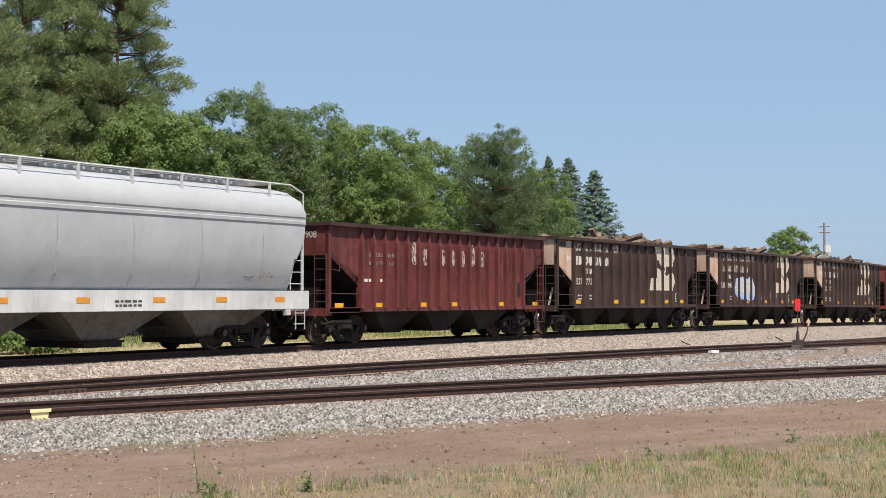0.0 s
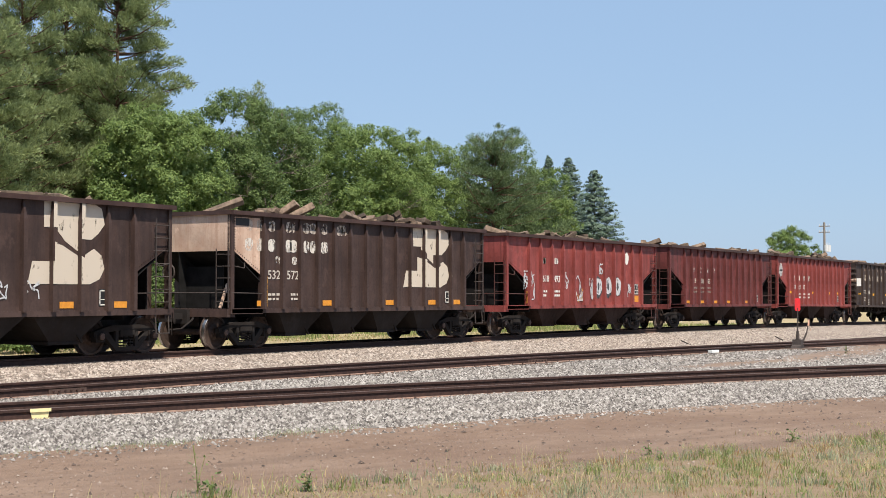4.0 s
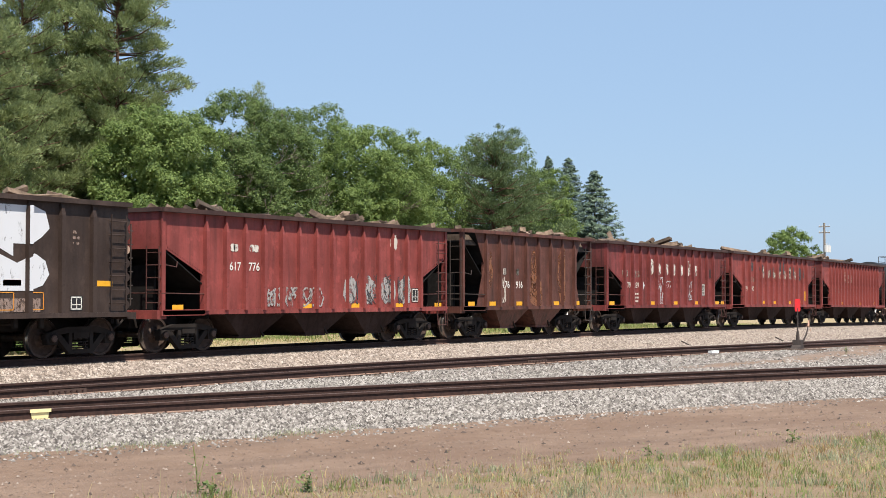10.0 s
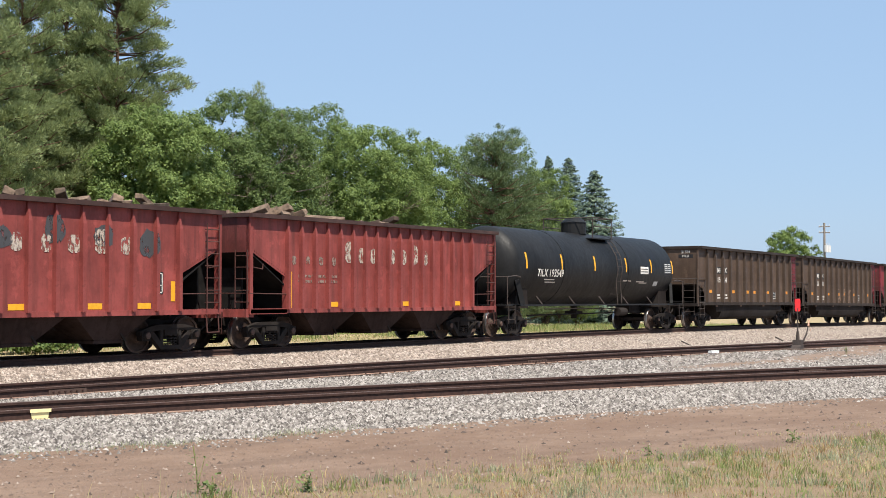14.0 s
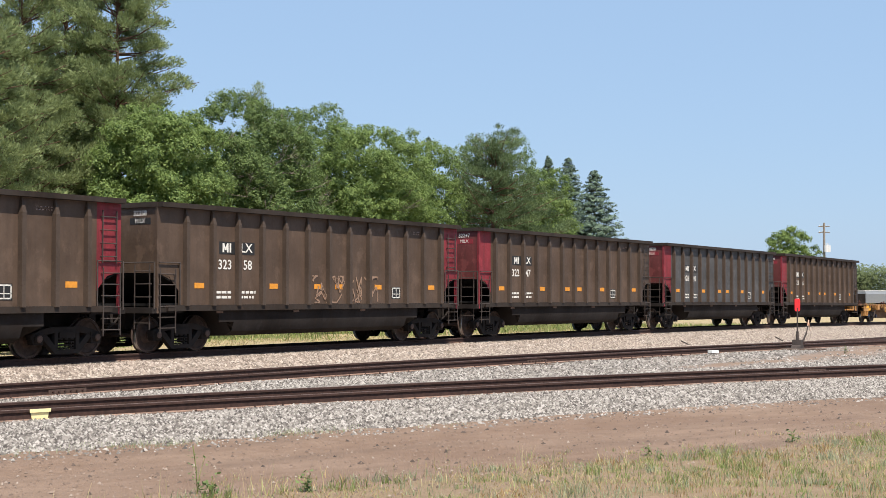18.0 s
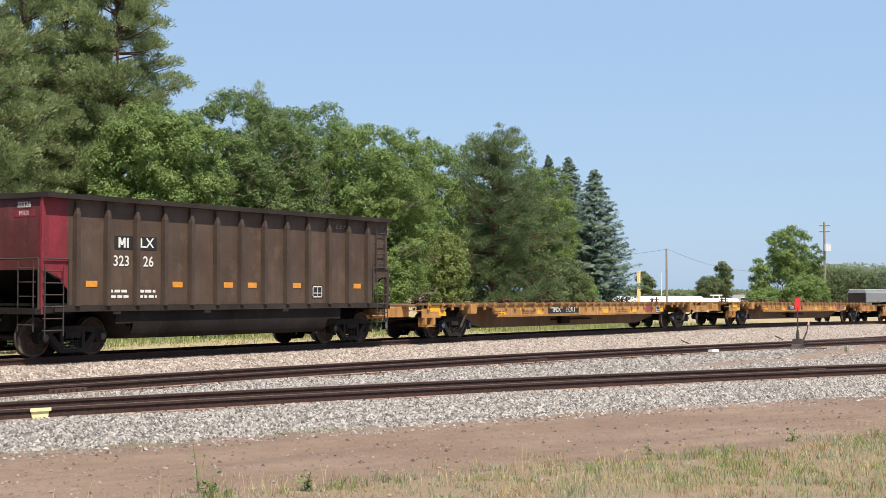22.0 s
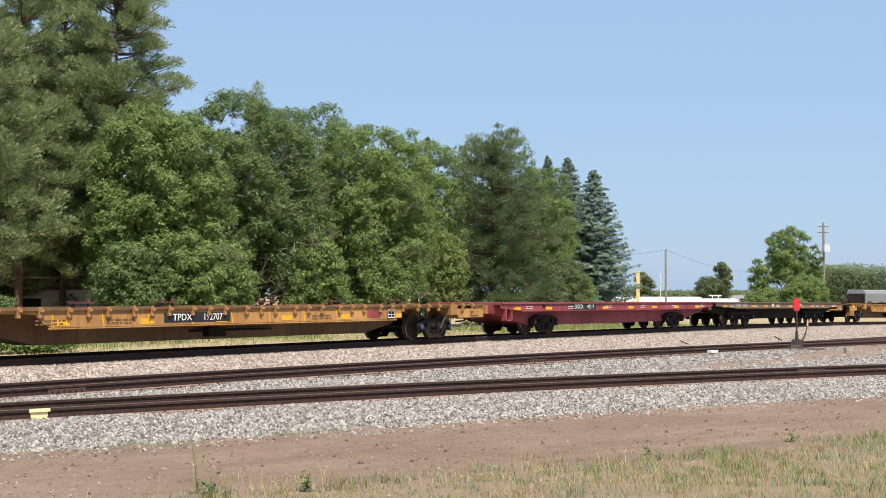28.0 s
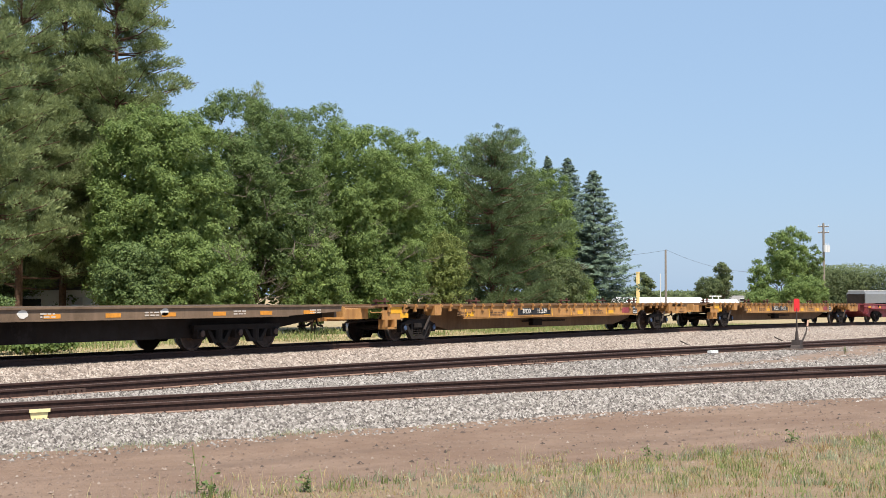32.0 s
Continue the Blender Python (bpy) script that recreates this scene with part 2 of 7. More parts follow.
def arc(x, c, x1):
    """A bend that runs on straight past x1 and before -10."""
    xx = min(max(x, -10.0), x1)
    d = xx - 20
    return c[0] * d * d + c[1] * d + c[2] + (2 * c[0] * d + c[1]) * (x - xx)


def near_siding(x):
    return arc(x, (-0.00526, -0.3588, 15.133), 38) + 0.75


def far_siding(x):
    return arc(x, (-0.00277, -0.0651, 20.44), 58) + 0.75


def gravel_edge(x):
    return arc(x, (-0.0050, -0.392, 11.58), 32)


def grass_edge(x):
    return arc(x, (0.004, -0.36, 5.55), 24)


def grade(s):
    """The main line's gentle fall in the distance."""
    q = min(max(s, 0.0), 105.0) / 50
    return 0.083 * q * q - 0.089 * q ** 3


def smooth(a, b, x):
    t = min(1.0, max(0.0, (x - a) / (b - a)))
    return t * t * (3 - 2 * t)


def height(x, y):
    w = smooth(far_siding(x) + 1.2, far_siding(x) + 3.2, y)
    z = 0.10 * smooth(gravel_edge(x) - 0.1, gravel_edge(x) + 1.6, y)
    z += 0.27 * smooth(MAIN_Y - 3.4, MAIN_Y - 1.9, y) * (1 - smooth(MAIN_Y + 1.7, MAIN_Y + 3.4, y))
    z -= 0.10 * smooth(MAIN_Y + 1.7, MAIN_Y + 3.4, y)
    z += grade(x) * w * (1 - 0.8 * smooth(60, 120, y))
    near = 1 - smooth(30, 60, y)
    z += 0.035 * near * noise.noise((x * 0.35, y * 0.35, 0.0)) * (1 - smooth(far_siding(x) + 2.0, MAIN_Y - 2, y))
    z += 0.07 * (1 - smooth(grass_edge(x) - 2.5, grass_edge(x) + 0.4, y))
    rut = y - gravel_edge(x) + 2.2
    z -= 0.035 * math.exp(-(rut / 0.45) ** 2)
    return z


def bare_soil(x, y):
    """Bare soil that shows between the sidings."""
    c = 13.6 + 0.18 * max(0.0, 41 - x) + 0.06 * max(0.0, x - 46)
    u = (y - c) / (1.0 + 0.07 * max(0.0, x - 34))
    return 0.8 * smooth(31, 37, x) * math.exp(-u * u)


def spread(a, b, fine, lo, hi, grow=1.22):
    """Grid lines: fine from a to b, ever wider out to lo and hi."""
    mid = list(np.arange(a, b, fine))
    out, step, p = [], fine, b
    while p < hi:
        out.append(p)
        step *= grow
        p += step
    out.append(hi)
    back, step, p = [], fine, a - fine
    while p > lo:
        back.append(p)
        step *= grow
        p -= step
    back.append(lo)
    return back[::-1] + mid + out


xs, ys = spread(8, 62, 0.24, -900, 4500), spread(3.5, 32, 0.2, -900, 4500)
nx = len(xs)
verts = [(x, y, height(x, y)) for y in ys for x in xs]
faces = [(j * nx + i, j * nx + i + 1, (j + 1) * nx + i + 1, (j + 1) * nx + i) for j in range(len(ys) - 1) for i in range(nx - 1)]
me = bpy.data.meshes.new("ground")
me.from_pydata(verts, [], faces)
me.polygons.foreach_set("use_smooth", [True] * len(faces))
stone_w = me.attributes.new("stone", "FLOAT", "POINT")
grass_w = me.attributes.new("turf", "FLOAT", "POINT")
warm_w = me.attributes.new("main", "FLOAT", "POINT")
sw, gw, mw = [], [], []
for x, y, z in verts:
    e = gravel_edge(x)
    s = smooth(e - 0.5, e + 0.6, y) * (1 - smooth(MAIN_Y + 2.0, MAIN_Y + 3.0, y))
    sandy = bare_soil(x, y)
    sw.append(s * (1 - 0.75 * sandy))
    gw.append(max(1 - smooth(grass_edge(x) - 1.0, grass_edge(x) + 0.9, y), smooth(MAIN_Y + 2.2, MAIN_Y + 3.6, y)))
    mw.append(smooth(far_siding(x) + 0.6, far_siding(x) + 2.0, y))
stone_w.data.foreach_set("value", sw)
grass_w.data.foreach_set("value", gw)
warm_w.data.foreach_set("value", mw)
across_w = me.attributes.new("across", "FLOAT", "POINT")
across_w.data.foreach_set("value", [y - gravel_edge(x) for x, y, z in verts])


def ground_material():
    m, n, l, b = mat_new("ground_soil_gravel_turf")
    obj = mapped(n, l, (1, 1, 1))

    def attr(k):
        a = n.new("ShaderNodeAttribute")
        a.attribute_name = k
        return a.outputs["Fac"]

    def masked(k, amount, scale):
        t = noise_tex(n, l, obj, scale, 6, 0.7)
        s = n.new("ShaderNodeMath")
        s.operation = "MULTIPLY_ADD"
        l.new(t, s.inputs[0])
        s.inputs[1].default_value = amount
        l.new(attr(k), s.inputs[2])
        o = 0.5 * amount
        return ramp(n, l, s.outputs[0], [(min(0.95, 0.38 + o), g(0)), (min(1, 0.62 + o), g(1))])

    # soil with pebbles and wheel tracks
    big, mid, fine = noise_tex(n, l, obj, 0.35, 5), noise_tex(n, l, obj, 3.0, 6, 0.7), noise_tex(n, l, obj, 26, 4, 0.75)
    soil = mix(n, l, ramp(n, l, big, [(0.35, g(0)), (0.65, g(1))]), (0.192, 0.128, 0.093), (0.245, 0.172, 0.128))
    soil = mix(n, l, ramp(n, l, mid, [(0.45, g(0)), (0.75, g(0.5))]), soil, (0.132, 0.082, 0.055))
    soil = mix(n, l, ramp(n, l, fine, [(0.55, g(0)), (0.75, g(0.55))]), soil, (0.285, 0.202, 0.148))
    # wheel tracks drawn out along the road
    px, sp, cb = n.new("ShaderNodeMath"), n.new("ShaderNodeSeparateXYZ"), n.new("ShaderNodeCombineXYZ")
    px.operation = "MULTIPLY"
    px.inputs[1].default_value = 0.16
    l.new(obj, sp.inputs[0])
    l.new(sp.outputs[0], px.inputs[0])
    l.new(attr("across"), cb.inputs[0])
    l.new(px.outputs[0], cb.inputs[1])
    lane = noise_tex(n, l, cb.outputs[0], 1.5, 6, 0.62)
    soil = mix(n, l, ramp(n, l, lane, [(0.48, g(0)), (0.64, g(0.5))]), soil, (0.150, 0.105, 0.080))
    soil = mix(n, l, ramp(n, l, lane, [(0.32, g(0.4)), (0.46, g(0))]), soil, (0.270, 0.195, 0.150))
    # crushed stone: every cell its own grey
    v1, v2 = n.new("ShaderNodeTexVoronoi"), n.new("ShaderNodeTexVoronoi")
    for v, s in ((v1, 15.0), (v2, 30.0)):
        v.inputs["Scale"].default_value = s
        l.new(obj, v.inputs["Vector"])
    sep = n.new("ShaderNodeSeparateColor")
    l.new(v1.outputs["Color"], sep.inputs[0])
    cool = ramp(n, l, sep.outputs[0], [(0.0, (0.075, 0.067, 0.06)), (0.35, (0.155, 0.14, 0.128)), (0.7, (0.235, 0.215, 0.197)), (1.0, (0.34, 0.315, 0.29))])
    warm = ramp(n, l, sep.outputs[0], [(0.0, (0.184, 0.146, 0.119)), (0.35, (0.313, 0.262, 0.224)), (0.7, (0.408, 0.354, 0.306)), (1.0, (0.490, 0.435, 0.388))])
    stone = mix(n, l, attr("main"), cool, warm)
    # cell edges darkened: painted shade in the gaps between stones
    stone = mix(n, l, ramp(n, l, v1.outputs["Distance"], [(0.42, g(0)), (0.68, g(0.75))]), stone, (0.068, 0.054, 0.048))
    stone = mix(n, l, ramp(n, l, big, [(0.42, g(0)), (0.7, g(0.45))]), stone, (0.272, 0.211, 0.170))
    # dry turf
    turf = mix(n, l, ramp(n, l, mid, [(0.45, g(0)), (0.75, g(1))]), (0.235, 0.165, 0.112), (0.16, 0.13, 0.062))
    turf = mix(n, l, ramp(n, l, fine, [(0.4, g(0)), (0.7, g(0.6))]), turf, (0.275, 0.21, 0.14))
    straw = mix(n, l, ramp(n, l, mid, [(0.42, g(0)), (0.7, g(1))]), (0.345, 0.265, 0.165), (0.235, 0.205, 0.10))
    turf = mix(n, l, attr("main"), turf, straw)
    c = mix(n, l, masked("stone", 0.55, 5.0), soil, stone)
    c = mix(n, l, masked("turf", 0.9, 2.2), c, turf)
    l.new(c, b.inputs["Base Color"])
    b.inputs["Roughness"].default_value = 0.95
    b.inputs["Specular IOR Level"].default_value = 0.15
    h = mix(n, l, attr("stone"), fine, v1.outputs["Distance"])
    bumped(n, l, h, b, 0.8, -0.04)
    return m


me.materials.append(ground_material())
ground = tagged(new("ground", me), "brown dirt track, grey ballast gravel and dry grass", "ground", kind="structure")


# ================= tracks =================
RAIL = [(-.07, 0), (.07, 0), (.07, .014), (.012, .032), (.012, .128), (.036, .138), (.036, .172), (.028, .178), (-.028, .178), (-.036, .172), (-.036, .138), (-.012, .128), (-.012, .032), (-.07, .014)]


def rail_mesh(line, z_of, name, mat, prof):
    v, f, m = [], [], len(prof)
    for k, (x, y) in enumerate(line):
        x2, y2 = line[min(k + 1, len(line) - 1)]
        x1, y1 = line[max(k - 1, 0)]
        d = Vector((x2 - x1, y2 - y1)).normalized()
        v += [(x - d.y * a, y + d.x * a, z_of(x) + h) for a, h in prof]
    for k in range(len(line) - 1):
        f += [(k * m + j, (k + 1) * m + j, (k + 1) * m + (j + 1) % m, k * m + (j + 1) % m) for j in range(m)]
    ms = Mesh()
    ms.v, ms.f = v, f
    return ms


def offset_line(curve, off, x0, x1, step):
    pts = []
    for x in np.arange(x0, x1, step):
        e = 0.05
        d = Vector((e * 2, curve(x + e) - curve(x - e))).normalized()
        pts.append((float(x - d.y * off), float(curve(x) + d.x * off)))
    return pts


TIE = Mesh().box(-.115, .115, -1.3, 1.3, -.16, 0.0).data("tie", M_TIE)
PLATE = Mesh().box(-.1, .1, -.17, .17, 0, .012).box(-.08, -.055, -.1, -.08, .012, .045).box(.05, .075, .08, .1, .012, .045).data("tie_plate", M_RAIL)


def track(label, curve, z_of, x0, x1, tie_to, cover, seed):
    rnd = random.Random(seed)
    t = thing("railway_track", label, "railway track", kind="structure")
    for side in (-1, 1):
        line = offset_line(curve, side * GAUGE / 2, x0, x1, 1.0)
        r = part("rail", rail_mesh(line, lambda x: z_of(x) - .178, "rail", M_RAIL, RAIL), M_RAIL, t, "rusty steel rail")
        part("rail_head", rail_mesh(line, lambda x: z_of(x) - .178, "head", M_RAILTOP, [(-.0305, .1755), (.0305, .1755), (.022, .1805), (-.022, .1805)]), M_RAILTOP, r, "polished running surface")
        # pale strip: sun caught by the foot's top, put into its colour
        part("rail_foot", rail_mesh(line, lambda x: z_of(x) - .178, "foot", M_FOOT, [(-.074, .003), (-.074, .0165), (-.022, .0325), (-.022, .028)]), M_FOOT, r, "rail foot painted pale where it catches the sun")
    x = x0 if x0 > -8 else -8.0
    while x < tie_to:
        e = 0.05
        a = math.degrees(math.atan2(curve(x + e) - curve(x - e), 2 * e))
        p = part("tie", TIE, None, t, at=pose(x, curve(x), z_of(x) - .178 - cover + rnd.uniform(-.012, .012), 0, 0, a + rnd.uniform(-2, 2)))
        if 12 < x < 45:
            for side in (-1, 1):
                part("tie_plate", PLATE, None, p, at=pose(0, side * GAUGE / 2, cover - .014 + 0.004))
        x += 0.53
    return t


def joint_bar(t, curve, z, x, side):
    """A splice bar with its bolts on the near face of a rail."""
    e = 0.05
    a = math.degrees(math.atan2(curve(x + e) - curve(x - e), 2 * e))
    bar = part("joint_bar", Mesh().box(-.45, .45, -.032, -.012, .04, .125), M_CAP, t, "rusty splice bar", at=pose(x, curve(x) + side * GAUGE / 2, z - .178, 0, 0, a))
    for q in (-.35, -.21, -.07, .07, .21, .35):
        part("bolt", Mesh().tube((q, -.06, .083), (q, -.03, .083), .02, .02, 6), M_RAIL, bar)


near_track = track("near rusty siding track bedded in grey ballast", near_siding, lambda x: SIDING_Z, -30, 62, 46, 0.010, 3)
far_track = track("rusty siding track with switch beside the main line", far_siding, lambda x: SIDING_Z + 0.7 * grade(x), -30, 90, 66, 0.010, 4)
track("main line track on raised pinkish ballast", lambda x: MAIN_Y, lambda x: RAIL_Z + grade(x), -60, 420, 110, 0.02, 5)
joint_bar(near_track, near_siding, SIDING_Z, 33.22, -1)
joint_bar(near_track, near_siding, SIDING_Z, 33.75, 1)
joint_bar(far_track, far_siding, SIDING_Z, 34.95, -1)
joint_bar(far_track, far_siding, SIDING_Z, 19.21, -1)
# ================= the train =================
SPEED = 12.43
SLIP = [(0, 0.0), (1.5, -0.22), (3.5, -0.36), (6, -0.16), (9, 0.05), (12, 0.02), (15, 0.02), (18, 0.25), (21, 0.62), (24, 0.92), (26, 1.02), (29, 0.92), (32, 0.71)]
CARS, WHEELS = [], []


def run(t):
    """How far the train has gone at t."""
    return SPEED * t + float(np.interp(t, [a for a, b in SLIP], [b for a, b in SLIP]))


def wheelset_data(R):
    ms = Mesh()
    for s in (-1, 1):
        y = s * 0.7525
        o = lambda d: y + s * d
        ms.spin([(0.03, o(.10)), (.13, o(.10)), (.14, o(.05)), (R * .45, o(-.005)), (R * .74, o(.02)), (R - .075, o(.045)), (R - .07, o(.07)), (R - .006, o(.07)), (R, o(.06)),
                 (R, o(-.03)), (R + .026, o(-.045)), (R + .026, o(-.065)), (R - .07, o(-.065)), (R * .7, o(-.03)), (.14, o(-.06)), (.085, o(-.08))], (0, 0, 0), 28)
        ms.tube((0, o(.09), 0), (0, o(.27), 0), .085, .085, 12)
    ms.tube((0, -.7, 0), (0, .7, 0), .085, .085, 12)
    me = ms.data("wheelset", M_WHEEL, True)
    me.materials.append(M_TREAD)
    for p in me.polygons:
        c = p.center
        if math.hypot(c.x, c.z) > R - .012 and .72 < abs(c.y) < .84:
            p.material_index = 1
    return me


WHEEL36, WHEEL33 = wheelset_data(.457), wheelset_data(.419)


def truck_data(a, R):
    ms = Mesh()
    for s in (-1, 1):
        y0, y1 = s * .98, s * 1.12
        y0, y1 = min(y0, y1), max(y0, y1)
        ms.prism([(-a - .2, R + .10), (-a + .12, R + .20), (-.5, R + .26), (.5, R + .26), (a - .12, R + .20), (a + .2, R + .10), (a + .2, R - .02), (a - .1, R + .06), (.42, R + .12), (-.42, R + .12), (-a + .1, R + .06), (-a - .2, R - .02)], y0, y1)
        ms.prism([(-a + .14, R + .06), (-a + .28, R + .08), (-.28, R - .26), (.28, R - .26), (a - .28, R + .08), (a - .14, R + .06), (a - .2, R - .05), (.36, R - .36), (-.36, R - .36), (-a + .2, R - .05)], y0, y1)
        for k in (-1, 1):
            ms.box(k * .33 - .05, k * .33 + .05, y0, y1, R - .3, R + .2)
            ms.prism([(k * a - .15, R - .14), (k * a + .15, R - .14), (k * a + .17, R + .12), (k * a - .17, R + .12)], y0 - .015, y1 + .015)
            ms.spin([(0.0, s * 1.19), (.09, s * 1.19), (.115, s * 1.16), (.115, s * 1.08)], (k * a, 0, R), 14)
        for k in (-.17, 0, .17):
            for j in range(4):
                ms.tube((k, s * 1.05, R - .25 + j * .07), (k, s * 1.05, R - .215 + j * .07), .075, .075, 10)
        ms.box(-.24, .24, y0 - .02, y1 + .02, R + .0, R + .14)
    ms.box(-.2, .2, -1.0, 1.0, R, R + .2)
    for k in (-1, 1):
        ms.box(k * (a - .52) - .05, k * (a - .52) + .05, -.95, .95, R - .1, R + .02)
        for s in (-1, 1):
            ms.box(k * (a - .5) - .06, k * (a - .5) + .0, s * .75 - .09, s * .75 + .09, R - .22, R + .14)
    return ms.data("truck_frame", M_TRUCK)


TRUCK36, TRUCK33 = truck_data(.889, .457), truck_data(.838, .419)


CAP_RUST = Mesh().spin([(0.0, -1.215), (.07, -1.215), (.085, -1.2), (.085, -1.17)], (0, 0, 0), 12).data("bearing_cap", M_CAP)
CAP_BLUE = Mesh().spin([(0.0, -1.215), (.07, -1.215), (.085, -1.2), (.085, -1.17)], (0, 0, 0), 12).data("bearing_cap", M_BLUECAP)


def truck(car, x, big=True, axles=2, cap=None):
    a, R = (.889, .457) if big else (.838, .419)
    fr = part("truck", TRUCK36 if big else TRUCK33, None, car, "grimy cast-steel bogie frame, coloured darker as shade", at=pose(x, 0, 0))
    spots = (-a, a)
    if axles == 3:
        spots = (-1.5, 0, 1.5)
        ms = Mesh()
        for s in (-1, 1):
            y0, y1 = sorted((s * .98, s * 1.12))
            ms.box(-1.75, 1.75, y0, y1, R + .08, R + .22)
            for k in (-.75, .75):
                ms.prism([(k - .5, R + .1), (k - .25, R - .26), (k + .25, R - .26), (k + .5, R + .1), (k + .38, R + .1), (k + .18, R - .16), (k - .18, R - .16), (k - .38, R + .1)], y0, y1)
                ms.tube((k, s * 1.05, R - .2), (k, s * 1.05, R + .1), .12, .12, 10)
            for k in spots:
                ms.box(k - .16, k + .16, y0 - .01, y1 + .01, R - .14, R + .12)
                ms.spin([(0.0, s * 1.19), (.09, s * 1.19), (.115, s * 1.08)], (k, 0, R), 12)
        ms.box(-1.2, 1.2, -.3, .3, R + .1, R + .24)
        for k in (-.75, .75):
            ms.box(k - .12, k + .12, -1.06, 1.06, R + .02, R + .16)
        fr.data = ms.data("truck_frame", M_TRUCK)
    for dx in spots:
        w = part("wheelset", WHEEL36 if big else WHEEL33, None, fr, "steel wheels with polished treads", at=pose(dx, 0, R))
        WHEELS.append((w, dx, R, car))
    for dx in spots:
        c = part("bearing_cap", CAP_BLUE if cap else CAP_RUST, None, fr, "blue bearing cap" if cap else "rusty bearing cap", at=pose(dx, 0, R))
    return fr


def coupler(car, x, s):
    ms = Mesh()
    ms.box(min(x, x + s * .75), max(x, x + s * .75), -.07, .07, .80, .95)
    ms.box(min(x + s * .6, x + s * .9), max(x + s * .6, x + s * .9), -.16, .14, .74, 1.0)
    ms.box(min(x + s * .1, x + s * .2), max(x + s * .1, x + s * .2), -.24, .24, .68, 1.06)
    part("coupler", ms, M_UNDER, car, "grimy knuckle coupler")
    hose = Mesh().rod([(x - s * .1, -.3, .95), (x + s * .15, -.33, .75), (x + s * .4, -.22, .55), (x + s * .75, -.12, .52)], .03, 6)
    part("air_hose", hose, M_UNDER, car, "black brake hose")


def ladder(car, x, y, z0, z1, width, mat, along="x", rungs=5, off=.07):
    ms = Mesh()
    for k in range(rungs):
        z = z0 + (z1 - z0) * (k + .5) / rungs
        if along == "x":
            ms.rod([(x, y + off, z), (x, y, z), (x + width, y, z), (x + width, y + off, z)], .013, 5)
        else:
            ms.rod([(x + off, y, z), (x, y, z), (x, y + width, z), (x + off, y + width, z)], .013, 5)
    for d in (0, width):
        a = (x + d, y, z0) if along == "x" else (x, y + d, z0)
        b = (x + d, y, z1) if along == "x" else (x, y + d, z1)
        ms.beam(a, b, .022)
    part("ladder", ms, mat, car)


SIDE_Y = 1.50
RIBS = {}


def in_bay(car, x, lo, hi):
    """Moves a mark clear of the upright ribs."""
    if car.name not in RIBS:
        return x
    a, pitch, n = RIBS[car.name]
    f = (x - a) / pitch
    k = math.floor(f)
    if k < 0 or k >= n - 1:
        return x
    return a + pitch * (k + min(hi, max(lo, f - k)))


FONT = {}


def block_mi(h, mat):
    """The letters M and I in bold strokes, flat in x and y."""
    ms = Mesh()
    for k, (a, b, c, d) in enumerate(((-.62, -.40, -.62, -.40), (-.02, .20, -.02, .20), (-.60, -.38, -.32, -.12), (-.04, .18, -.30, -.10), (.34, .56, .34, .56))):
        lo = (-.5, -.5, .5, .5, -.5)[k]
        hi = (.5, .5, -.25, -.25, .5)[k]
        ms.add([(a * h, lo * h, k * .0006), (b * h, lo * h, k * .0006), (d * h, hi * h, k * .0006), (c * h, hi * h, k * .0006)], [(0, 1, 2, 3)])
    return ms.data("lettering", mat)


def letters(car, text, x, z, h, mat, name="lettering", stretch=1.0, y=None):
    """Readable characters on the near side, centred at x, z."""
    key = (text, round(h, 3), mat.name, stretch)
    if key not in FONT:
        cu = bpy.data.curves.new("lettering", "FONT")
        cu.body, cu.size, cu.align_x, cu.align_y = text, h * 1.4, "CENTER", "CENTER"
        cu.resolution_u = 3
        cu.offset = h * (0.0 if "M" in text else 0.017)
        ob = bpy.data.objects.new("lettering", cu)
        scene.collection.objects.link(ob)
        bpy.context.view_layer.update()
        me = bpy.data.meshes.new_from_object(ob)
        bpy.data.objects.remove(ob)
        me.materials.clear()
        me.materials.append(mat)
        if text == "MI":
            me = block_mi(h, mat)
        me.transform(Matrix.Diagonal((stretch, 1, 1, 1)))
        me.transform(pose(0, 0, 0, 90, 0, 0))
        FONT[key] = me
    yy = -(SIDE_Y + 0.013) if y is None else y
    if y is None and FONT[key].vertices and max(v.co.x for v in FONT[key].vertices) < .32:
        x = in_bay(car, x, .52, .64)
    return part(name, FONT[key], None, car, at=pose(x, yy, z))


def patch(car, name, x0, x1, z0, z1, mat, label="", y=None, t=.004):
    yy = -(SIDE_Y + 0.004) if y is None else y
    return part(name, Mesh().box(x0, x1, yy - t, yy, z0, z1), mat, car, label)


def strip_of(poly, lo, hi):
    """The piece of a polygon between two upright lines."""
    for sgn, lim in ((1, lo), (-1, hi)):
        out = []
        for p, q in zip(poly, poly[1:] + poly[:1]):
            a, b = sgn * (p[0] - lim), sgn * (q[0] - lim)
            if a >= 0:
                out.append(p)
            if a * b < 0:
                u = a / (a - b)
                out.append((p[0] + (q[0] - p[0]) * u, p[1] + (q[1] - p[1]) * u))
        poly = out
        if len(poly) < 3:
            return []
    return poly


def shape(car, name, poly, mat, label="", y=None, t=.004):
    yy = -(SIDE_Y + 0.004) if y is None else y
    ms = Mesh().prism(poly, yy - t, yy)
    if car.name in RIBS:
        a, pitch, n = RIBS[car.name]
        for k in range(n):
            piece = strip_of(list(poly), a + pitch * k - .052, a + pitch * k + .052)
            if piece:
                ms.prism(piece, yy - .12 - t, yy - .12)
    return part(name, ms, mat, car, label)


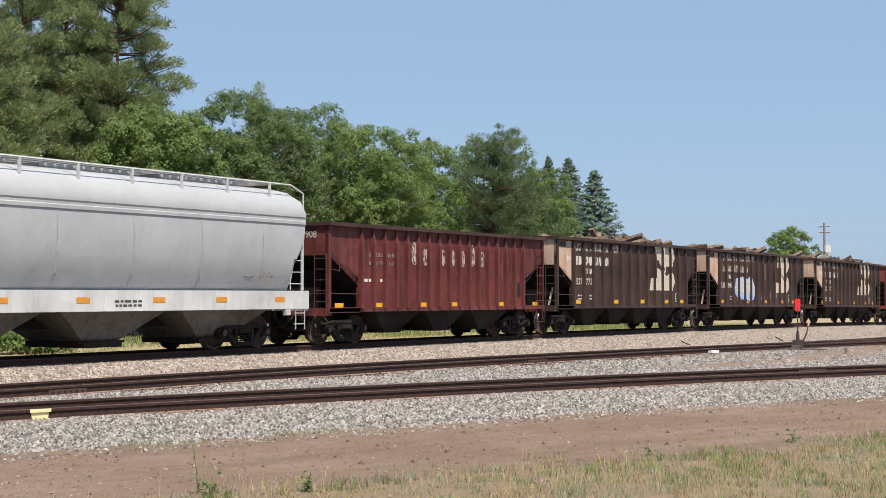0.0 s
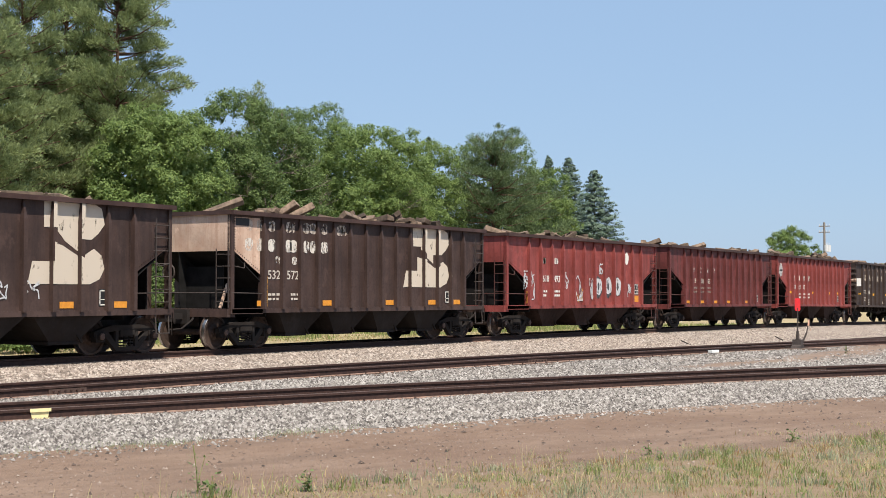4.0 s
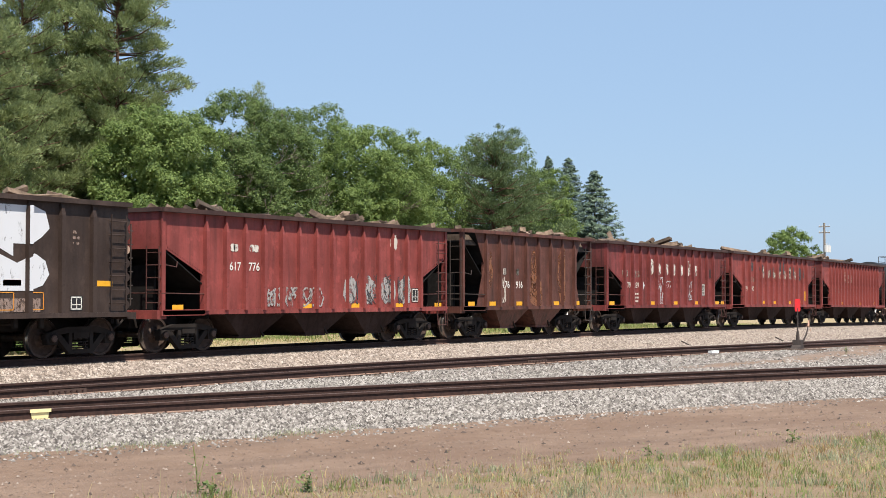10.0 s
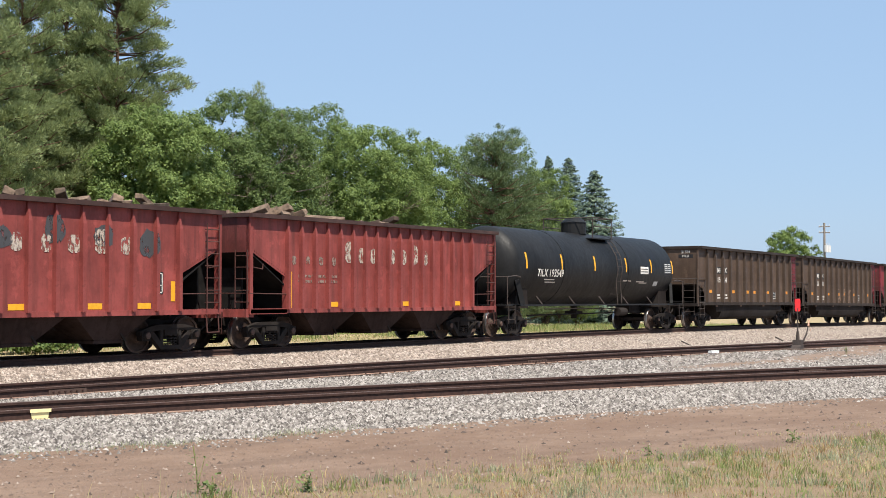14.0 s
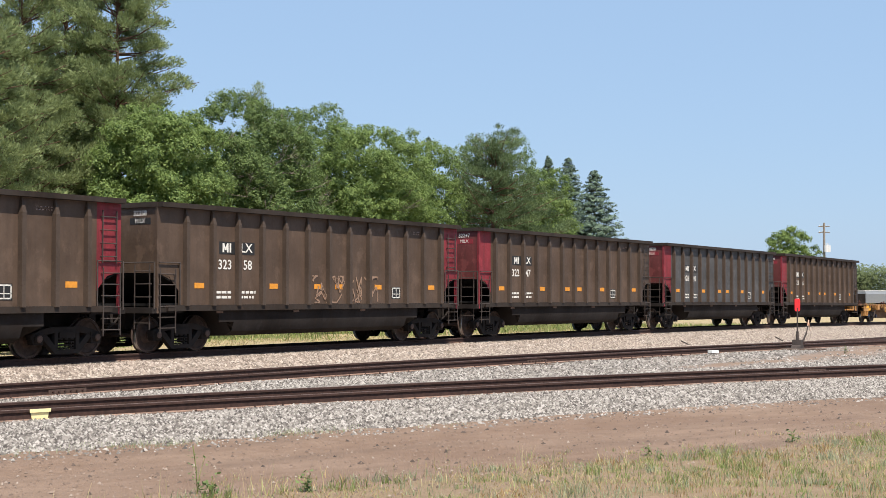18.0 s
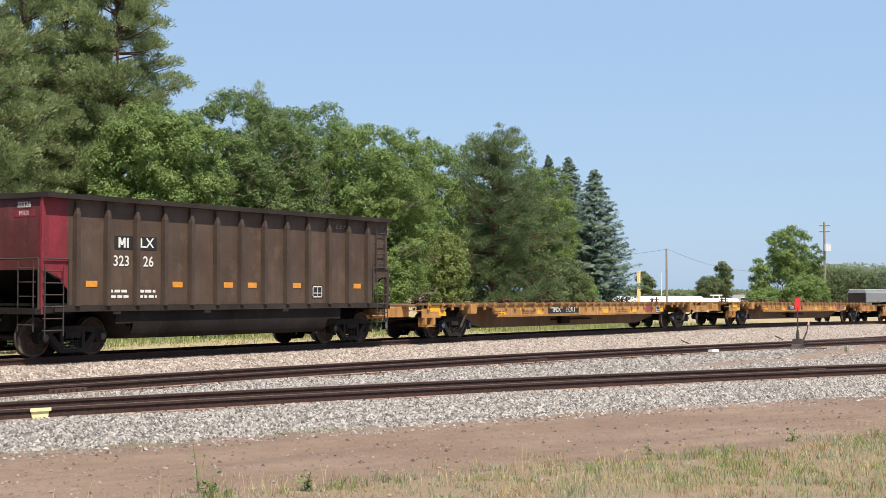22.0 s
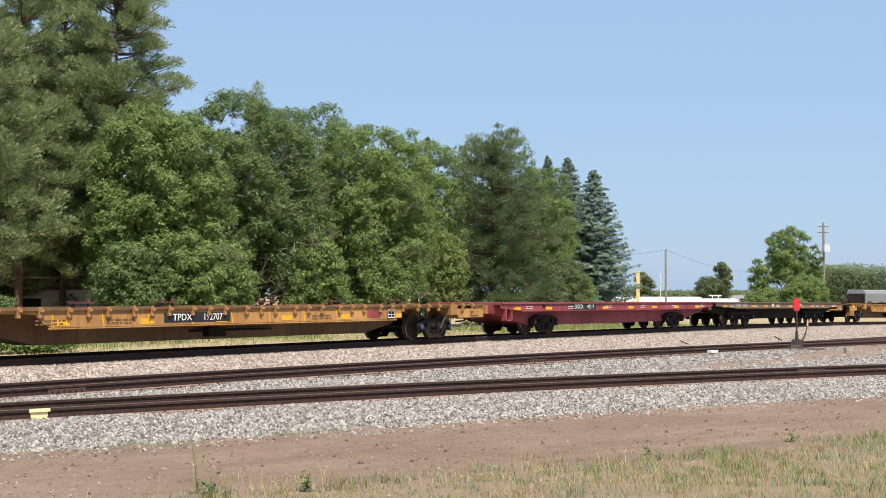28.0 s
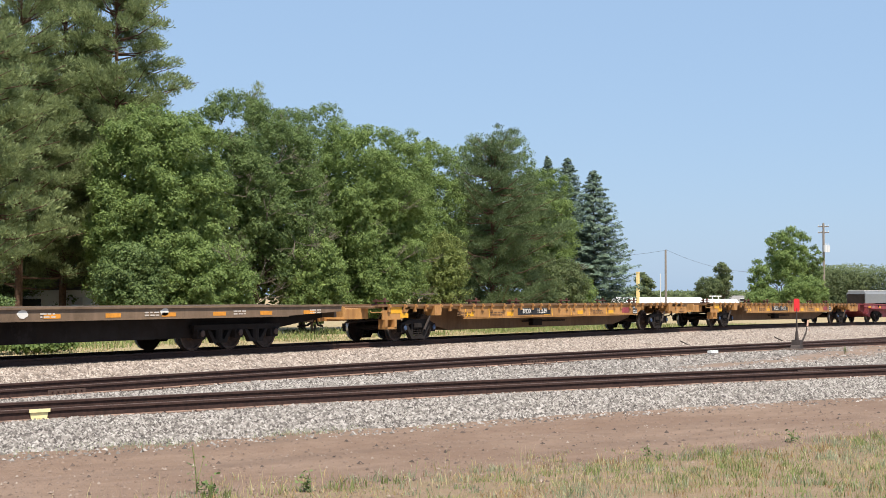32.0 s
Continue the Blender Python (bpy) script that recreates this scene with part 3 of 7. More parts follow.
def name_bars(car, widths, x0, pitch, z, h, mat, label="worn painted name drawn as plain blocks", y=None):
    """A painted name as plain notched blocks, one for every character."""
    yy = -(SIDE_Y + 0.006) if y is None else y
    for k, w in enumerate(widths):
        if w:
            hh = h if w > 0 else h * .72
            ww = abs(w)
            c = in_bay(car, x0 + pitch * k, .40, .80)
            e, q = ww * .26, hh * .16
            l_, r_ = c - ww * .46, c + ww * .46
            ms = Mesh().prism([(l_, z + q), (l_ + e, z), (r_ - e, z), (r_, z + q), (r_, z + hh - q), (r_ - e, z + hh), (l_ + e, z + hh), (l_, z + hh - q)], yy - .004, yy)
            part("name_block", ms, mat, car, label)


def small_print(car, x, z, w, h, rows, mat, y=None):
    """Unreadable small print as thin bars."""
    ms = Mesh()
    yy = -(SIDE_Y + 0.006) if y is None else y
    rnd = random.Random(int(x * 100 + z * 10))
    for k in range(rows):
        zz = z + h * (rows - 1 - k) / rows
        p = x
        while p < x + w - .04:
            d = rnd.uniform(.06, .22)
            ms.box(p, min(x + w, p + d), yy - .003, yy, zz, zz + h / rows * .5)
            p += d + rnd.uniform(.03, .06)
    tagged(part("small_print", ms, mat, car), kind="stuff")


def tie_load(car, L, top, seed, amount=26, spread_=0.9, zlift=0.0):
    """Old wooden ties heaped in the car."""
    rnd = random.Random(seed)
    part("tie_heap", Mesh().prism_x([(-1.4, top - .5), (1.4, top - .5), (1.2, top - .14 + zlift * .5), (-1.2, top - .14 + zlift * .5)], -L / 2 + .3, L / 2 - .3), M_TIEWOOD, car, "packed old wooden ties")
    centre = [rnd.uniform(-.4, .4) * L for _ in range(4)]
    for k in range(int(amount * 1.5)):
        x = rnd.choice(centre) + rnd.gauss(0, 1.1) if rnd.random() < .75 else rnd.uniform(-.46, .46) * L
        x = max(-L / 2 + 1.0, min(L / 2 - 1.0, x))
        n = rnd.choice((0, 1, 1, 2, 2, 3, 3))
        m = pose(x, rnd.uniform(-.85, .6), top + rnd.uniform(-.12, .13) + zlift + .02 * n, rnd.uniform(-40, 40), rnd.gauss(0, 13), rnd.uniform(0, 180))
        part("wooden_tie", LOADTIE[n], None, car, at=m)


LOADTIE = []
for k, ln in enumerate((1.7, 1.15, 0.75, 0.45)):
    b_ = bmesh.new()
    bmesh.ops.create_cube(b_, size=1)
    bmesh.ops.scale(b_, vec=(ln, .22, .17), verts=b_.verts)
    for q in b_.verts:
        q.co += Vector((noise.noise(q.co * 3 + Vector((k, 0, 0))), noise.noise(q.co * 4), noise.noise(q.co * 5))) * .07
    bmesh.ops.bevel(b_, geom=list(b_.edges), offset=.012, segments=1, affect="EDGES")
    me_ = bpy.data.meshes.new("wooden_tie")
    b_.to_mesh(me_)
    b_.free()
    me_.materials.append(M_TIEWOOD)
    LOADTIE.append(me_)


def new_car(name, label, category, S0, S1):
    car = thing(name, label, category, "freight cars of the passing train")
    CARS.append((car, (S0 + S1) / 2))
    return car


def rib_data(z0, z1, w, d, mat, taper=.42, tip=.25):
    """An upright stiffener that thins out towards the top."""
    ms = Mesh()
    y = -SIDE_Y
    v = []
    for z, ww, dd in ((z0, w, d), (z1 - taper, w, d), (z1, w * tip, d * .35)):
        v += [(-ww / 2, y + .002, z), (-ww / 2 * .8, y - dd, z), (ww / 2 * .8, y - dd, z), (ww / 2, y + .002, z)]
    f = []
    for k in (0, 4):
        f += [(k + j, k + j + 1, k + j + 5, k + j + 4) for j in range(3)]
    f += [(0, 3, 2, 1), (8, 9, 10, 11)]
    ms.add(v, f)
    return ms.data("rib", mat)


def hopper(label, S0, S1, H, side, endm, under, ribs, bays, iron, load_seed=0, zt=2.66, cx=1.55, zi=1.95, amount=26, zlift=0.0, low=1.06, lad="right", end_tan=False, inset=1.42, rim=None, framed=False):
    """An open hopper car with slanted ends and outside ribs."""
    L = S1 - S0
    car = new_car("hopper_car", label, "hopper car", S0, S1)
    xl, xr = -L / 2, L / 2
    poly = [(xl, H - .1), (xr, H - .1), (xr, zt), (xr - cx, zi), (xr - cx, low), (xl + cx, low), (xl + cx, zi), (xl, zt)]
    if framed:
        poly = [(xl + .85, H - .1), (xr - .85, H - .1), (xr - cx, 2.5), (xr - .95, low), (xl + .95, low), (xl + cx, 2.5)]
    for s in (-1, 1):
        y0, y1 = sorted((s * SIDE_Y, s * (SIDE_Y - .02)))
        part("side_sheet", Mesh().prism(poly, y0, y1), side, car)
        a, b = sorted((s * 1.45, s * 1.65))
        part("top_chord", Mesh().box(xl - .05, xr + .05, a, b, H - .11, H), rim or M_RIM, car)
        a, b = sorted((s * 1.42, s * 1.56))
        part("side_sill", Mesh().box(xl + .02, xr - .02, a, b, low - .10, low + .03).box(xl - .02, xl + cx, a, b, low - .12, low + .01), side, car)
    for e, x in ((-1, xl), (1, xr)):
        x0, x1 = sorted((x, x - e * .03))
        m_end = endm
        if framed:
            part("end_sheet", Mesh().prism([(x - e * .88, H - .05), (x - e * (cx + .02), 2.5), (x - e * (cx + .06), 2.5), (x - e * .92, H - .05)], -SIDE_Y + .02, SIDE_Y - .02), M_VOID, car)
        else:
            part("end_sheet", Mesh().box(x0, x1, -SIDE_Y + .02, SIDE_Y - .02, zt - .06, H - .02), m_end, car)
        part("end_chord", Mesh().box(min(x - e * .06, x + e * .07), max(x - e * .06, x + e * .07), -1.55, 1.55, H - .10, H + .005), rim or M_RIM, car)
        sl = [(x - e * .05, zt - .02), (x - e * .05, zt - .06), (x - e * (cx + 1.1), low), (x - e * (cx + 1.1), low + .04)]
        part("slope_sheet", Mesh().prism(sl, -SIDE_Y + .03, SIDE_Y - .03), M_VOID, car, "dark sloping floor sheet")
        # webs added to close the view through; their black stands for shade
        part("centre_web", Mesh().box(min(x - e * .04, x - e * (cx + .3)), max(x - e * .04, x - e * (cx + .3)), .3, .34, .85, zt + (.1 if not framed else .3)), M_VOID, car, "black web coloured as the shade under the slope sheet")
        part("cross_web", Mesh().box(min(x - e * .3, x - e * .34), max(x - e * .3, x - e * .34), -1.0, .29, .98, 2.2), M_VOID, car, "black cross web coloured as shade")
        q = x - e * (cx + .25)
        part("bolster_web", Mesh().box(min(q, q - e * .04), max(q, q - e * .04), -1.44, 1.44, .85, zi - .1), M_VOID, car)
        for s in (-1, 1):
            a, b = sorted((s * 1.40, s * 1.54))
            x0, x1 = sorted((x, x - e * .12))
            part("corner_post", Mesh().box(x0, x1, a, b, low - .1, H - .1), side, car)
            x0, x1 = sorted((x - e * (cx - .02), x - e * (cx + .10)))
            part("side_post", Mesh().box(x0, x1, min(a, b), max(a, b) + 0, low - .05, zi + .1), side, car)
        x0, x1 = sorted((x + e * .12, x - e * .2))
        part("end_sill", Mesh().box(x0, x1, -1.5, 1.5, low - .2, low + .02), side, car)
        part("end_rail", Mesh().rod([(x + e * .05, -1.5, 1.5), (x + e * .05, 1.5, 1.5)], .016).rod([(x, -1.53, 1.5), (x - e * cx, -1.53, 1.48)], .016)
             .rod([(x - e * .12, -1.53, 2.2), (x - e * .5, -1.55, 2.15), (x - e * .55, -1.53, 2.3)], .014), iron, car)
        if not framed:
            ms = Mesh()
            for j in range(17):
                q = (j + .5) / 17
                ms.box(x - e * cx * q - .014, x - e * cx * q + .014, -SIDE_Y - .014, -SIDE_Y, zt + (zi - zt) * q + .07, zt + (zi - zt) * q + .098)
            for j in range(20):
                zz = zi + .15 + (H - .3 - zi) * j / 20
                ms.box(x - e * (cx + .16) - .014, x - e * (cx + .16) + .014, -SIDE_Y - .014, -SIDE_Y, zz, zz + .028)
                if zz > zt:
                    ms.box(x - e * .17 - .014, x - e * .17 + .014, -SIDE_Y - .014, -SIDE_Y, zz, zz + .028)
            tagged(part("rivet_row", ms, side, car), kind="stuff")
        coupler(car, x + e * .05, e)
        truck(car, x - e * inset, True)
    R = rib_data(low, H - .11, .13, .12, side)
    a, b = xl + cx + .05, xr - cx - .05
    RIBS[car.name] = (a, (b - a) / (ribs - 1), ribs)
    for k in range(ribs):
        x = a + (b - a) * k / (ribs - 1)
        part("rib", R, None, car, at=pose(x, 0, 0))
        part("rib", R, None, car, at=pose(x, 0, 0, 0, 0, 180))
    # discharge bays
    w = (L - 2 * cx - 1.5) / bays
    for k in range(bays):
        c = (k - (bays - 1) / 2) * w
        ms = Mesh()
        top, bot = w * .50, .42
        v = [(c - top, -1.46, low), (c + top, -1.46, low), (c + top, 1.46, low), (c - top, 1.46, low), (c - bot, -1.2, .36), (c + bot, -1.2, .36), (c + bot, 1.2, .36), (c - bot, 1.2, .36)]
        ms.add(v, [(0, 1, 5, 4), (1, 2, 6, 5), (2, 3, 7, 6), (3, 0, 4, 7), (4, 5, 6, 7)])
        ms.box(c - bot - .06, c + bot + .06, -1.22, 1.22, .30, .37)
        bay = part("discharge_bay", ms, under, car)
        part("gate_latch", Mesh().beam((c + .3, -1.24, .62), (c + .52, -1.26, .34), .05), M_UNDER, bay)
    part("centre_sill", Mesh().box(xl + .1, xr - .1, -.33, .33, .62, .98), M_UNDER, car)
    x = xr - .62 if lad == "right" else xl + .14
    ladder(car, x, -1.60, low + .05, H - .35, .46, iron, rungs=7)
    ladder(car, xr - .02 if lad == "right" else xl + .02, -1.58, .45, low - .05, .0001, iron, rungs=2)
    ladder(car, xl - .07, -1.5, low + .05, zt, .42, iron, "y", rungs=5)
    ms = Mesh().rod([(xr - .55, -1.52, low - .1), (xr - .55, -1.55, .5), (xr - .1, -1.55, .5), (xr - .1, -1.52, low - .1)], .018)
    part("stirrup_step", ms, iron, car)
    brake = Mesh().spin([(.20, -.02), (.235, 0), (.20, .02), (.185, 0), (.20, -.02)], (0, 0, 0), 18)
    for k in range(3):
        d = Vector((math.cos(k * 2.1), 0, math.sin(k * 2.1))) * .2
        brake.beam(-d * .2, d, .02)
    part("hand_brake_wheel", brake, iron, car, at=pose(xl - .12, .55, low + 1.0, 0, 0, 90))
    if load_seed:
        tie_load(car, L, H - .02, load_seed, amount, zlift=zlift)
    return car, xl, xr


def reflectors(car, xs_, z, w=.34, h=.12, mat=None, y=None):
    for x in xs_:
        x = in_bay(car, x, .54, .64) if y is None else x
        patch(car, "reflector", x - w / 2, x + w / 2, z, z + h, mat or M_REFL, y=y)


def logo_blocks(car, x, z, sx, s, mat):
    """A large two-part emblem, painted white and peeling."""
    up = [(0, 1.05), (.22, 1.05), (.22, .98), (.34, .8), (.55, .62), (.55, .85), (.78, .85), (.9, .98), (1.0, 1.15), (.95, 1.45), (.8, 1.55), (0, 1.55)]
    dn = [(-.25, 0), (.75, 0), (.92, .1), (1.0, .3), (.95, .55), (.82, .68), (.6, .5), (.3, .72), (.12, .78), (.12, .42), (-.18, .42)]
    shape(car, "emblem", [(x + a * sx, z + b * s) for a, b in up], mat, "peeling white emblem")
    shape(car, "emblem", [(x + a * sx, z + b * s) for a, b in dn], mat, "peeling white emblem")


def scribble(car, x, z, w, h, mat, seed, strokes=6, r=.018, label="sprayed tag without meaning"):
    """Loose spray-can lines, no letters."""
    rnd, ms = random.Random(seed), Mesh()
    for k in range(strokes):
        p = [(x + rnd.uniform(0, w), z + rnd.uniform(0, h))]
        for j in range(5):
            q = p[-1]
            p.append((min(x + w, max(x, q[0] + rnd.uniform(-.4, .4) * w)), min(z + h, max(z, q[1] + rnd.uniform(-.6, .6) * h))))
        for j, (a, b) in enumerate(zip(p[:-1], p[1:])):
            d = Vector((b[0] - a[0], b[1] - a[1]))
            if d.length < .02:
                continue
            nn = Vector((-d.y, d.x)).normalized() * r
            y = -(SIDE_Y + .009 + .0007 * (k * 5 + j))
            ms.add([(a[0] - nn.x, y, a[1] - nn.y), (b[0] - nn.x, y, b[1] - nn.y), (b[0] + nn.x, y, b[1] + nn.y), (a[0] + nn.x, y, a[1] + nn.y)], [(0, 1, 2, 3)])
    tagged(part("spray_tag", ms, mat, car), label, kind="stuff")


def blob(car, x, z, rx, rz, mat, seed, label="", y=None):
    rnd = random.Random(seed)
    n = 18
    poly = [(x + rx * math.cos(k * math.tau / n) * rnd.uniform(.82, 1.1), z + rz * math.sin(k * math.tau / n) * rnd.uniform(.82, 1.1)) for k in range(n)]
    shape(car, "spray_patch", poly, mat, label, y)


def stencil(car, x, z, w=.3, h=.34, y=None):
    """The small framed inspection stencil."""
    y = -(SIDE_Y + .006) if y is None else y
    ms = Mesh()
    for a, b, c, d in ((0, w, 0, .03), (0, w, h - .03, h), (0, .03, 0, h), (w - .03, w, 0, h), (w * .5, w * .5 + .02, 0, h), (0, w, h * .35, h * .35 + .02)):
        ms.box(x + a, x + b, y - .003, y, z + c, z + d)
    st = patch(car, "inspection_stencil", x - .02, x + w + .02, z - .02, z + h + .02, M_BLACKP, y=y + .002)
    part("stencil_frame", ms, M_WHITE, st)
# ---------------- the cars, from the head of the train back ----------------
def covered_hopper(S0, S1):
    L = S1 - S0
    car = new_car("covered_hopper_car", "light grey covered hopper car with rounded sides and roof walkway", "covered hopper", S0, S1)
    xl, xr = -L / 2, L / 2
    prof = [(-1.30, 1.56), (-1.50, 1.95), (-1.585, 2.45), (-1.60, 2.95), (-1.57, 3.40), (-1.60, 3.42), (-1.60, 3.50), (-1.58, 3.52), (-1.58, 3.60), (-1.60, 3.62), (-1.60, 3.72), (-1.46, 4.05), (-1.05, 4.32), (-.45, 4.45)]
    full = prof + [(-y, z) for y, z in prof[::-1]]
    n = len(full)
    ms = Mesh()
    # end profile drawn in at the bottom
    stations = [(xl, .0), (xl + .55, .0), (-L / 6, 0), (L / 6, 0), (xr - .55, 0), (xr, 0)]
    for x, _ in stations:
        e = 1 if abs(abs(x) - L / 2) < .01 else 0
        ms.v += [(x - math.copysign(max(0, (3.1 - z)) * .62, x) * e - math.copysign(max(0, z - 3.9) * .5, x) * e, y * (1 - .02 * e), z) for y, z in full]
    for k in range(len(stations) - 1):
        ms.f += [(k * n + j, (k + 1) * n + j, (k + 1) * n + (j + 1) % n, k * n + (j + 1) % n) for j in range(n)]
    ms.f += [tuple(range(n)), tuple(range(len(stations) * n - 1, (len(stations) - 1) * n - 1, -1))]
    part("body", ms, M_GREY, car, "light grey curved steel body", smooth=True)
    for x in np.linspace(xl + 1.9, xr - 1.9, 7):
        v, f = [], []
        w = .02
        for y, z in prof[:5]:
            v += [(x - w, y - .012, z), (x + w, y - .012, z)]
        f = [(2 * k, 2 * k + 1, 2 * k + 3, 2 * k + 2) for k in range(4)]
        part("weld_seam", Mesh().add(v, f), M_GREY, car)
    for s in (-1, 1):
        a, b = sorted((s * 1.40, s * 1.60))
        part("side_sill", Mesh().box(xl - .05, xr + .1, a, b, 1.07, 1.57), M_SILVER, car, "white side sill")
        part("walkway_rail", Mesh().box(xl + .2, xr - .1, s * .62 - .05, s * .62 + .05, 4.60, 4.635), M_PIPE, car)
    slats = Mesh()
    for k in range(int(L / .3)):
        slats.box(xl + .2 + k * .3, xl + .42 + k * .3, -.6, .6, 4.585, 4.605)
    part("roof_walkway", slats, M_SILVER, car, "pale slatted roof walkway")
    edge = Mesh().rod([(xl + .1, -1.30, 4.52), (xr - .35, -1.30, 4.52)], .025).rod([(xr - .35, -1.30, 4.52), (xr + .05, -1.42, 4.3), (xr + .05, -1.42, 1.6)], .022)
    for x in np.arange(xr - 1.3, xl, -1.75):
        edge.box(x - .035, x + .035, -1.33, -1.27, 4.1, 4.52)
        edge.rod([(x, -1.28, 4.5), (x - .5, -1.0, 4.53), (x - 1.3, -.66, 4.60)], .015)
    part("roof_edge_rail", edge, M_PIPE, car, "grey pipe rail along the roof edge")
    for k in range(4):
        part("roof_hatch", Mesh().box(xl + 1.6 + k * 4.0, xl + 4.6 + k * 4.0, -.5, .5, 4.44, 4.55), M_GREY, car)
    for c in (-6.0, -2.0, 2.0, 6.0):
        if abs(c) > L / 2 - 2.8:
            continue
        v = [(c - 1.75, -1.42, 1.08), (c + 1.75, -1.42, 1.08), (c + 1.75, 1.42, 1.08), (c - 1.75, 1.42, 1.08), (c - .55, -.9, .34), (c + .55, -.9, .34), (c + .55, .9, .34), (c - .55, .9, .34)]
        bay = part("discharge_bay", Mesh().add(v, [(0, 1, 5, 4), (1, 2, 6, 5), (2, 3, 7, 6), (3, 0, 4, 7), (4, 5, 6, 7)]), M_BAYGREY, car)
        part("outlet_gate", Mesh().box(c - .62, c + .62, -1.0, 1.0, .20, .35).box(c - .75, c + .75, -.95, -.88, .3, .36), M_UNDER, bay)
    part("centre_sill", Mesh().box(xl, xr, -.3, .3, .65, 1.05), M_UNDER, car)
    part("end_platform", Mesh().box(xr - .9, xr + .12, -1.55, 1.55, 1.02, 1.08).box(xr - 1.3, xr - 1.2, -1.2, 1.2, 1.05, 2.0), M_SILVER, car)
    ladder(car, xr - .62, -1.50, 1.6, 2.9, .5, M_PIPE, rungs=4)
    ladder(car, xr - .48, -1.58, .5, 1.1, .4, M_PIPE, rungs=2)
    for s in (-1, 1):
        part("end_post", Mesh().beam((xr - .05, s * 1.45, 1.05), (xr - .05, s * 1.45, 3.2), .06), M_PIPE, car)
    for e in (-1, 1):
        truck(car, e * (L / 2 - 2.1), True)
        coupler(car, e * (L / 2 + .1), e)
    reflectors(car, [xr - 8.4, xr - 5.9, xr - 3.6, xr - 1.2, xr - 10.8], 1.27, .42, .13, M_REFLO, y=-1.604)
    stencil(car, xr - 2.55, 1.95, .3, .3, y=-1.50)
    small_print(car, xr - 7.4, 1.18, .9, .2, 2, M_BLACKG, y=-1.606)
    small_print(car, xr - 1.9, 1.92, .5, .3, 3, M_GHOST, y=-1.512)
    part("valve", Mesh().box(xr - .95, xr - .75, -1.62, -1.5, .9, 1.1), M_PIPE, car)


def coal_car(label, S0, S1, side, number, front=True, rear=False, tags=0):
    L, H = S1 - S0, 3.74
    car = new_car("coal_gondola_car", label, "coal gondola", S0, S1)
    xl, xr = -L / 2, L / 2
    red = lambda e: front if e < 0 else rear
    for s in (-1, 1):
        y0, y1 = sorted((s * SIDE_Y, s * (SIDE_Y - .02)))
        part("side_sheet", Mesh().box(xl + .75, xr - .75, y0, y1, 1.16, H - .1), side, car)
        for e, x in ((-1, xl), (1, xr)):
            x0, x1 = sorted((x, x - e * .75))
            p = [(x, H - .1), (x - e * .75, H - .1), (x - e * .75, 1.55), (x - e * .4, 1.9), (x, 2.0)]
            part("end_side_panel", Mesh().prism(p, y0, y1), M_CRIM if red(e) else side, car, "faded crimson end panel" if red(e) else "")
        a, b = sorted((s * 1.44, s * 1.68))
        part("top_chord", Mesh().box(xl - .03, xr + .03, a, b, H - .12, H), M_COALRIM, car)
        a, b = sorted((s * 1.40, s * 1.58))
        part("side_sill", Mesh().box(xl + .3, xr - .3, a, b, 1.05, 1.2), M_COALRIM, car)
        # rounded belly between the trucks
        prof = [(s * 1.47, 1.12), (s * 1.46, .75), (s * 1.36, .50), (s * 1.15, .38), (s * .2, .36), (s * .2, 1.12)]
        bl = [(xl + 2.9, .0), (xr - 2.9, .0)]
        bm_ = Mesh()
        m = len(prof)
        for x, e in ((xl + 2.3, 1), (xl + 2.9, 0), (xr - 2.9, 0), (xr - 2.3, 1)):
            bm_.v += [(x, y, 1.12 if e and z < 1.1 and z < .7 else z) for y, z in prof]
        for k in range(3):
            bm_.f += [(k * m + j, (k + 1) * m + j, (k + 1) * m + j + 1, k * m + j + 1) for j in range(m - 1)]
        bm_.f += [tuple(range(m)), tuple(range(4 * m - 1, 3 * m - 1, -1))]
        part("belly_tub", bm_, M_UNDER, car, "grimy rounded belly", smooth=True)
    for e, x in ((-1, xl), (1, xr)):
        x0, x1 = sorted((x, x - e * .03))
        part("end_sheet", Mesh().box(x0, x1, -SIDE_Y + .02, SIDE_Y - .02, 2.0, H - .04), M_CRIMD if red(e) else side, car)
        part("end_chord", Mesh().box(min(x - e * .05, x + e * .06), max(x - e * .05, x + e * .06), -1.52, 1.52, H - .12, H), M_COALRIM, car)
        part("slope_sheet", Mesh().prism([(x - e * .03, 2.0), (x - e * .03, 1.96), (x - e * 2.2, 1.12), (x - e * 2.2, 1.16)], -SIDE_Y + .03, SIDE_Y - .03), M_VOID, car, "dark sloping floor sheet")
        part("end_sill", Mesh().box(min(x + e * .2, x - e * .9), max(x + e * .2, x - e * .9), -1.5, 1.5, 1.0, 1.14), M_UNDER, car)
        for s in (-1, 1):
            part("corner_post", Mesh().beam((x, s * 1.47, 1.0), (x, s * 1.47, H - .1), .07), M_CRIM if red(e) else side, car)
        ir = Mesh().rod([(x + e * .12, -1.5, 1.1), (x + e * .12, -1.5, 2.25), (x + e * .12, 1.5, 2.25)], .02)
        ir.rod([(x, -1.54, 2.25), (x - e * .75, -1.54, 2.25), (x - e * .75, -1.54, 1.1)], .018)
        part("end_railing", ir, M_IRON, car, "dark pipe railing")
        ladder(car, x - .0 if e < 0 else x - .6, -1.58, .5, 2.1, .55, M_IRON, rungs=6)
        if e > 0:
            ladder(car, x - .62, -1.57, 2.2, H - .3, .45, M_IRON, rungs=4)
        ladder(car, x + e * .13, -1.35, .6, 2.2, .5, M_IRON, "y", rungs=5)
        coupler(car, x + e * .15, e)
        truck(car, x - e * 1.28, True)
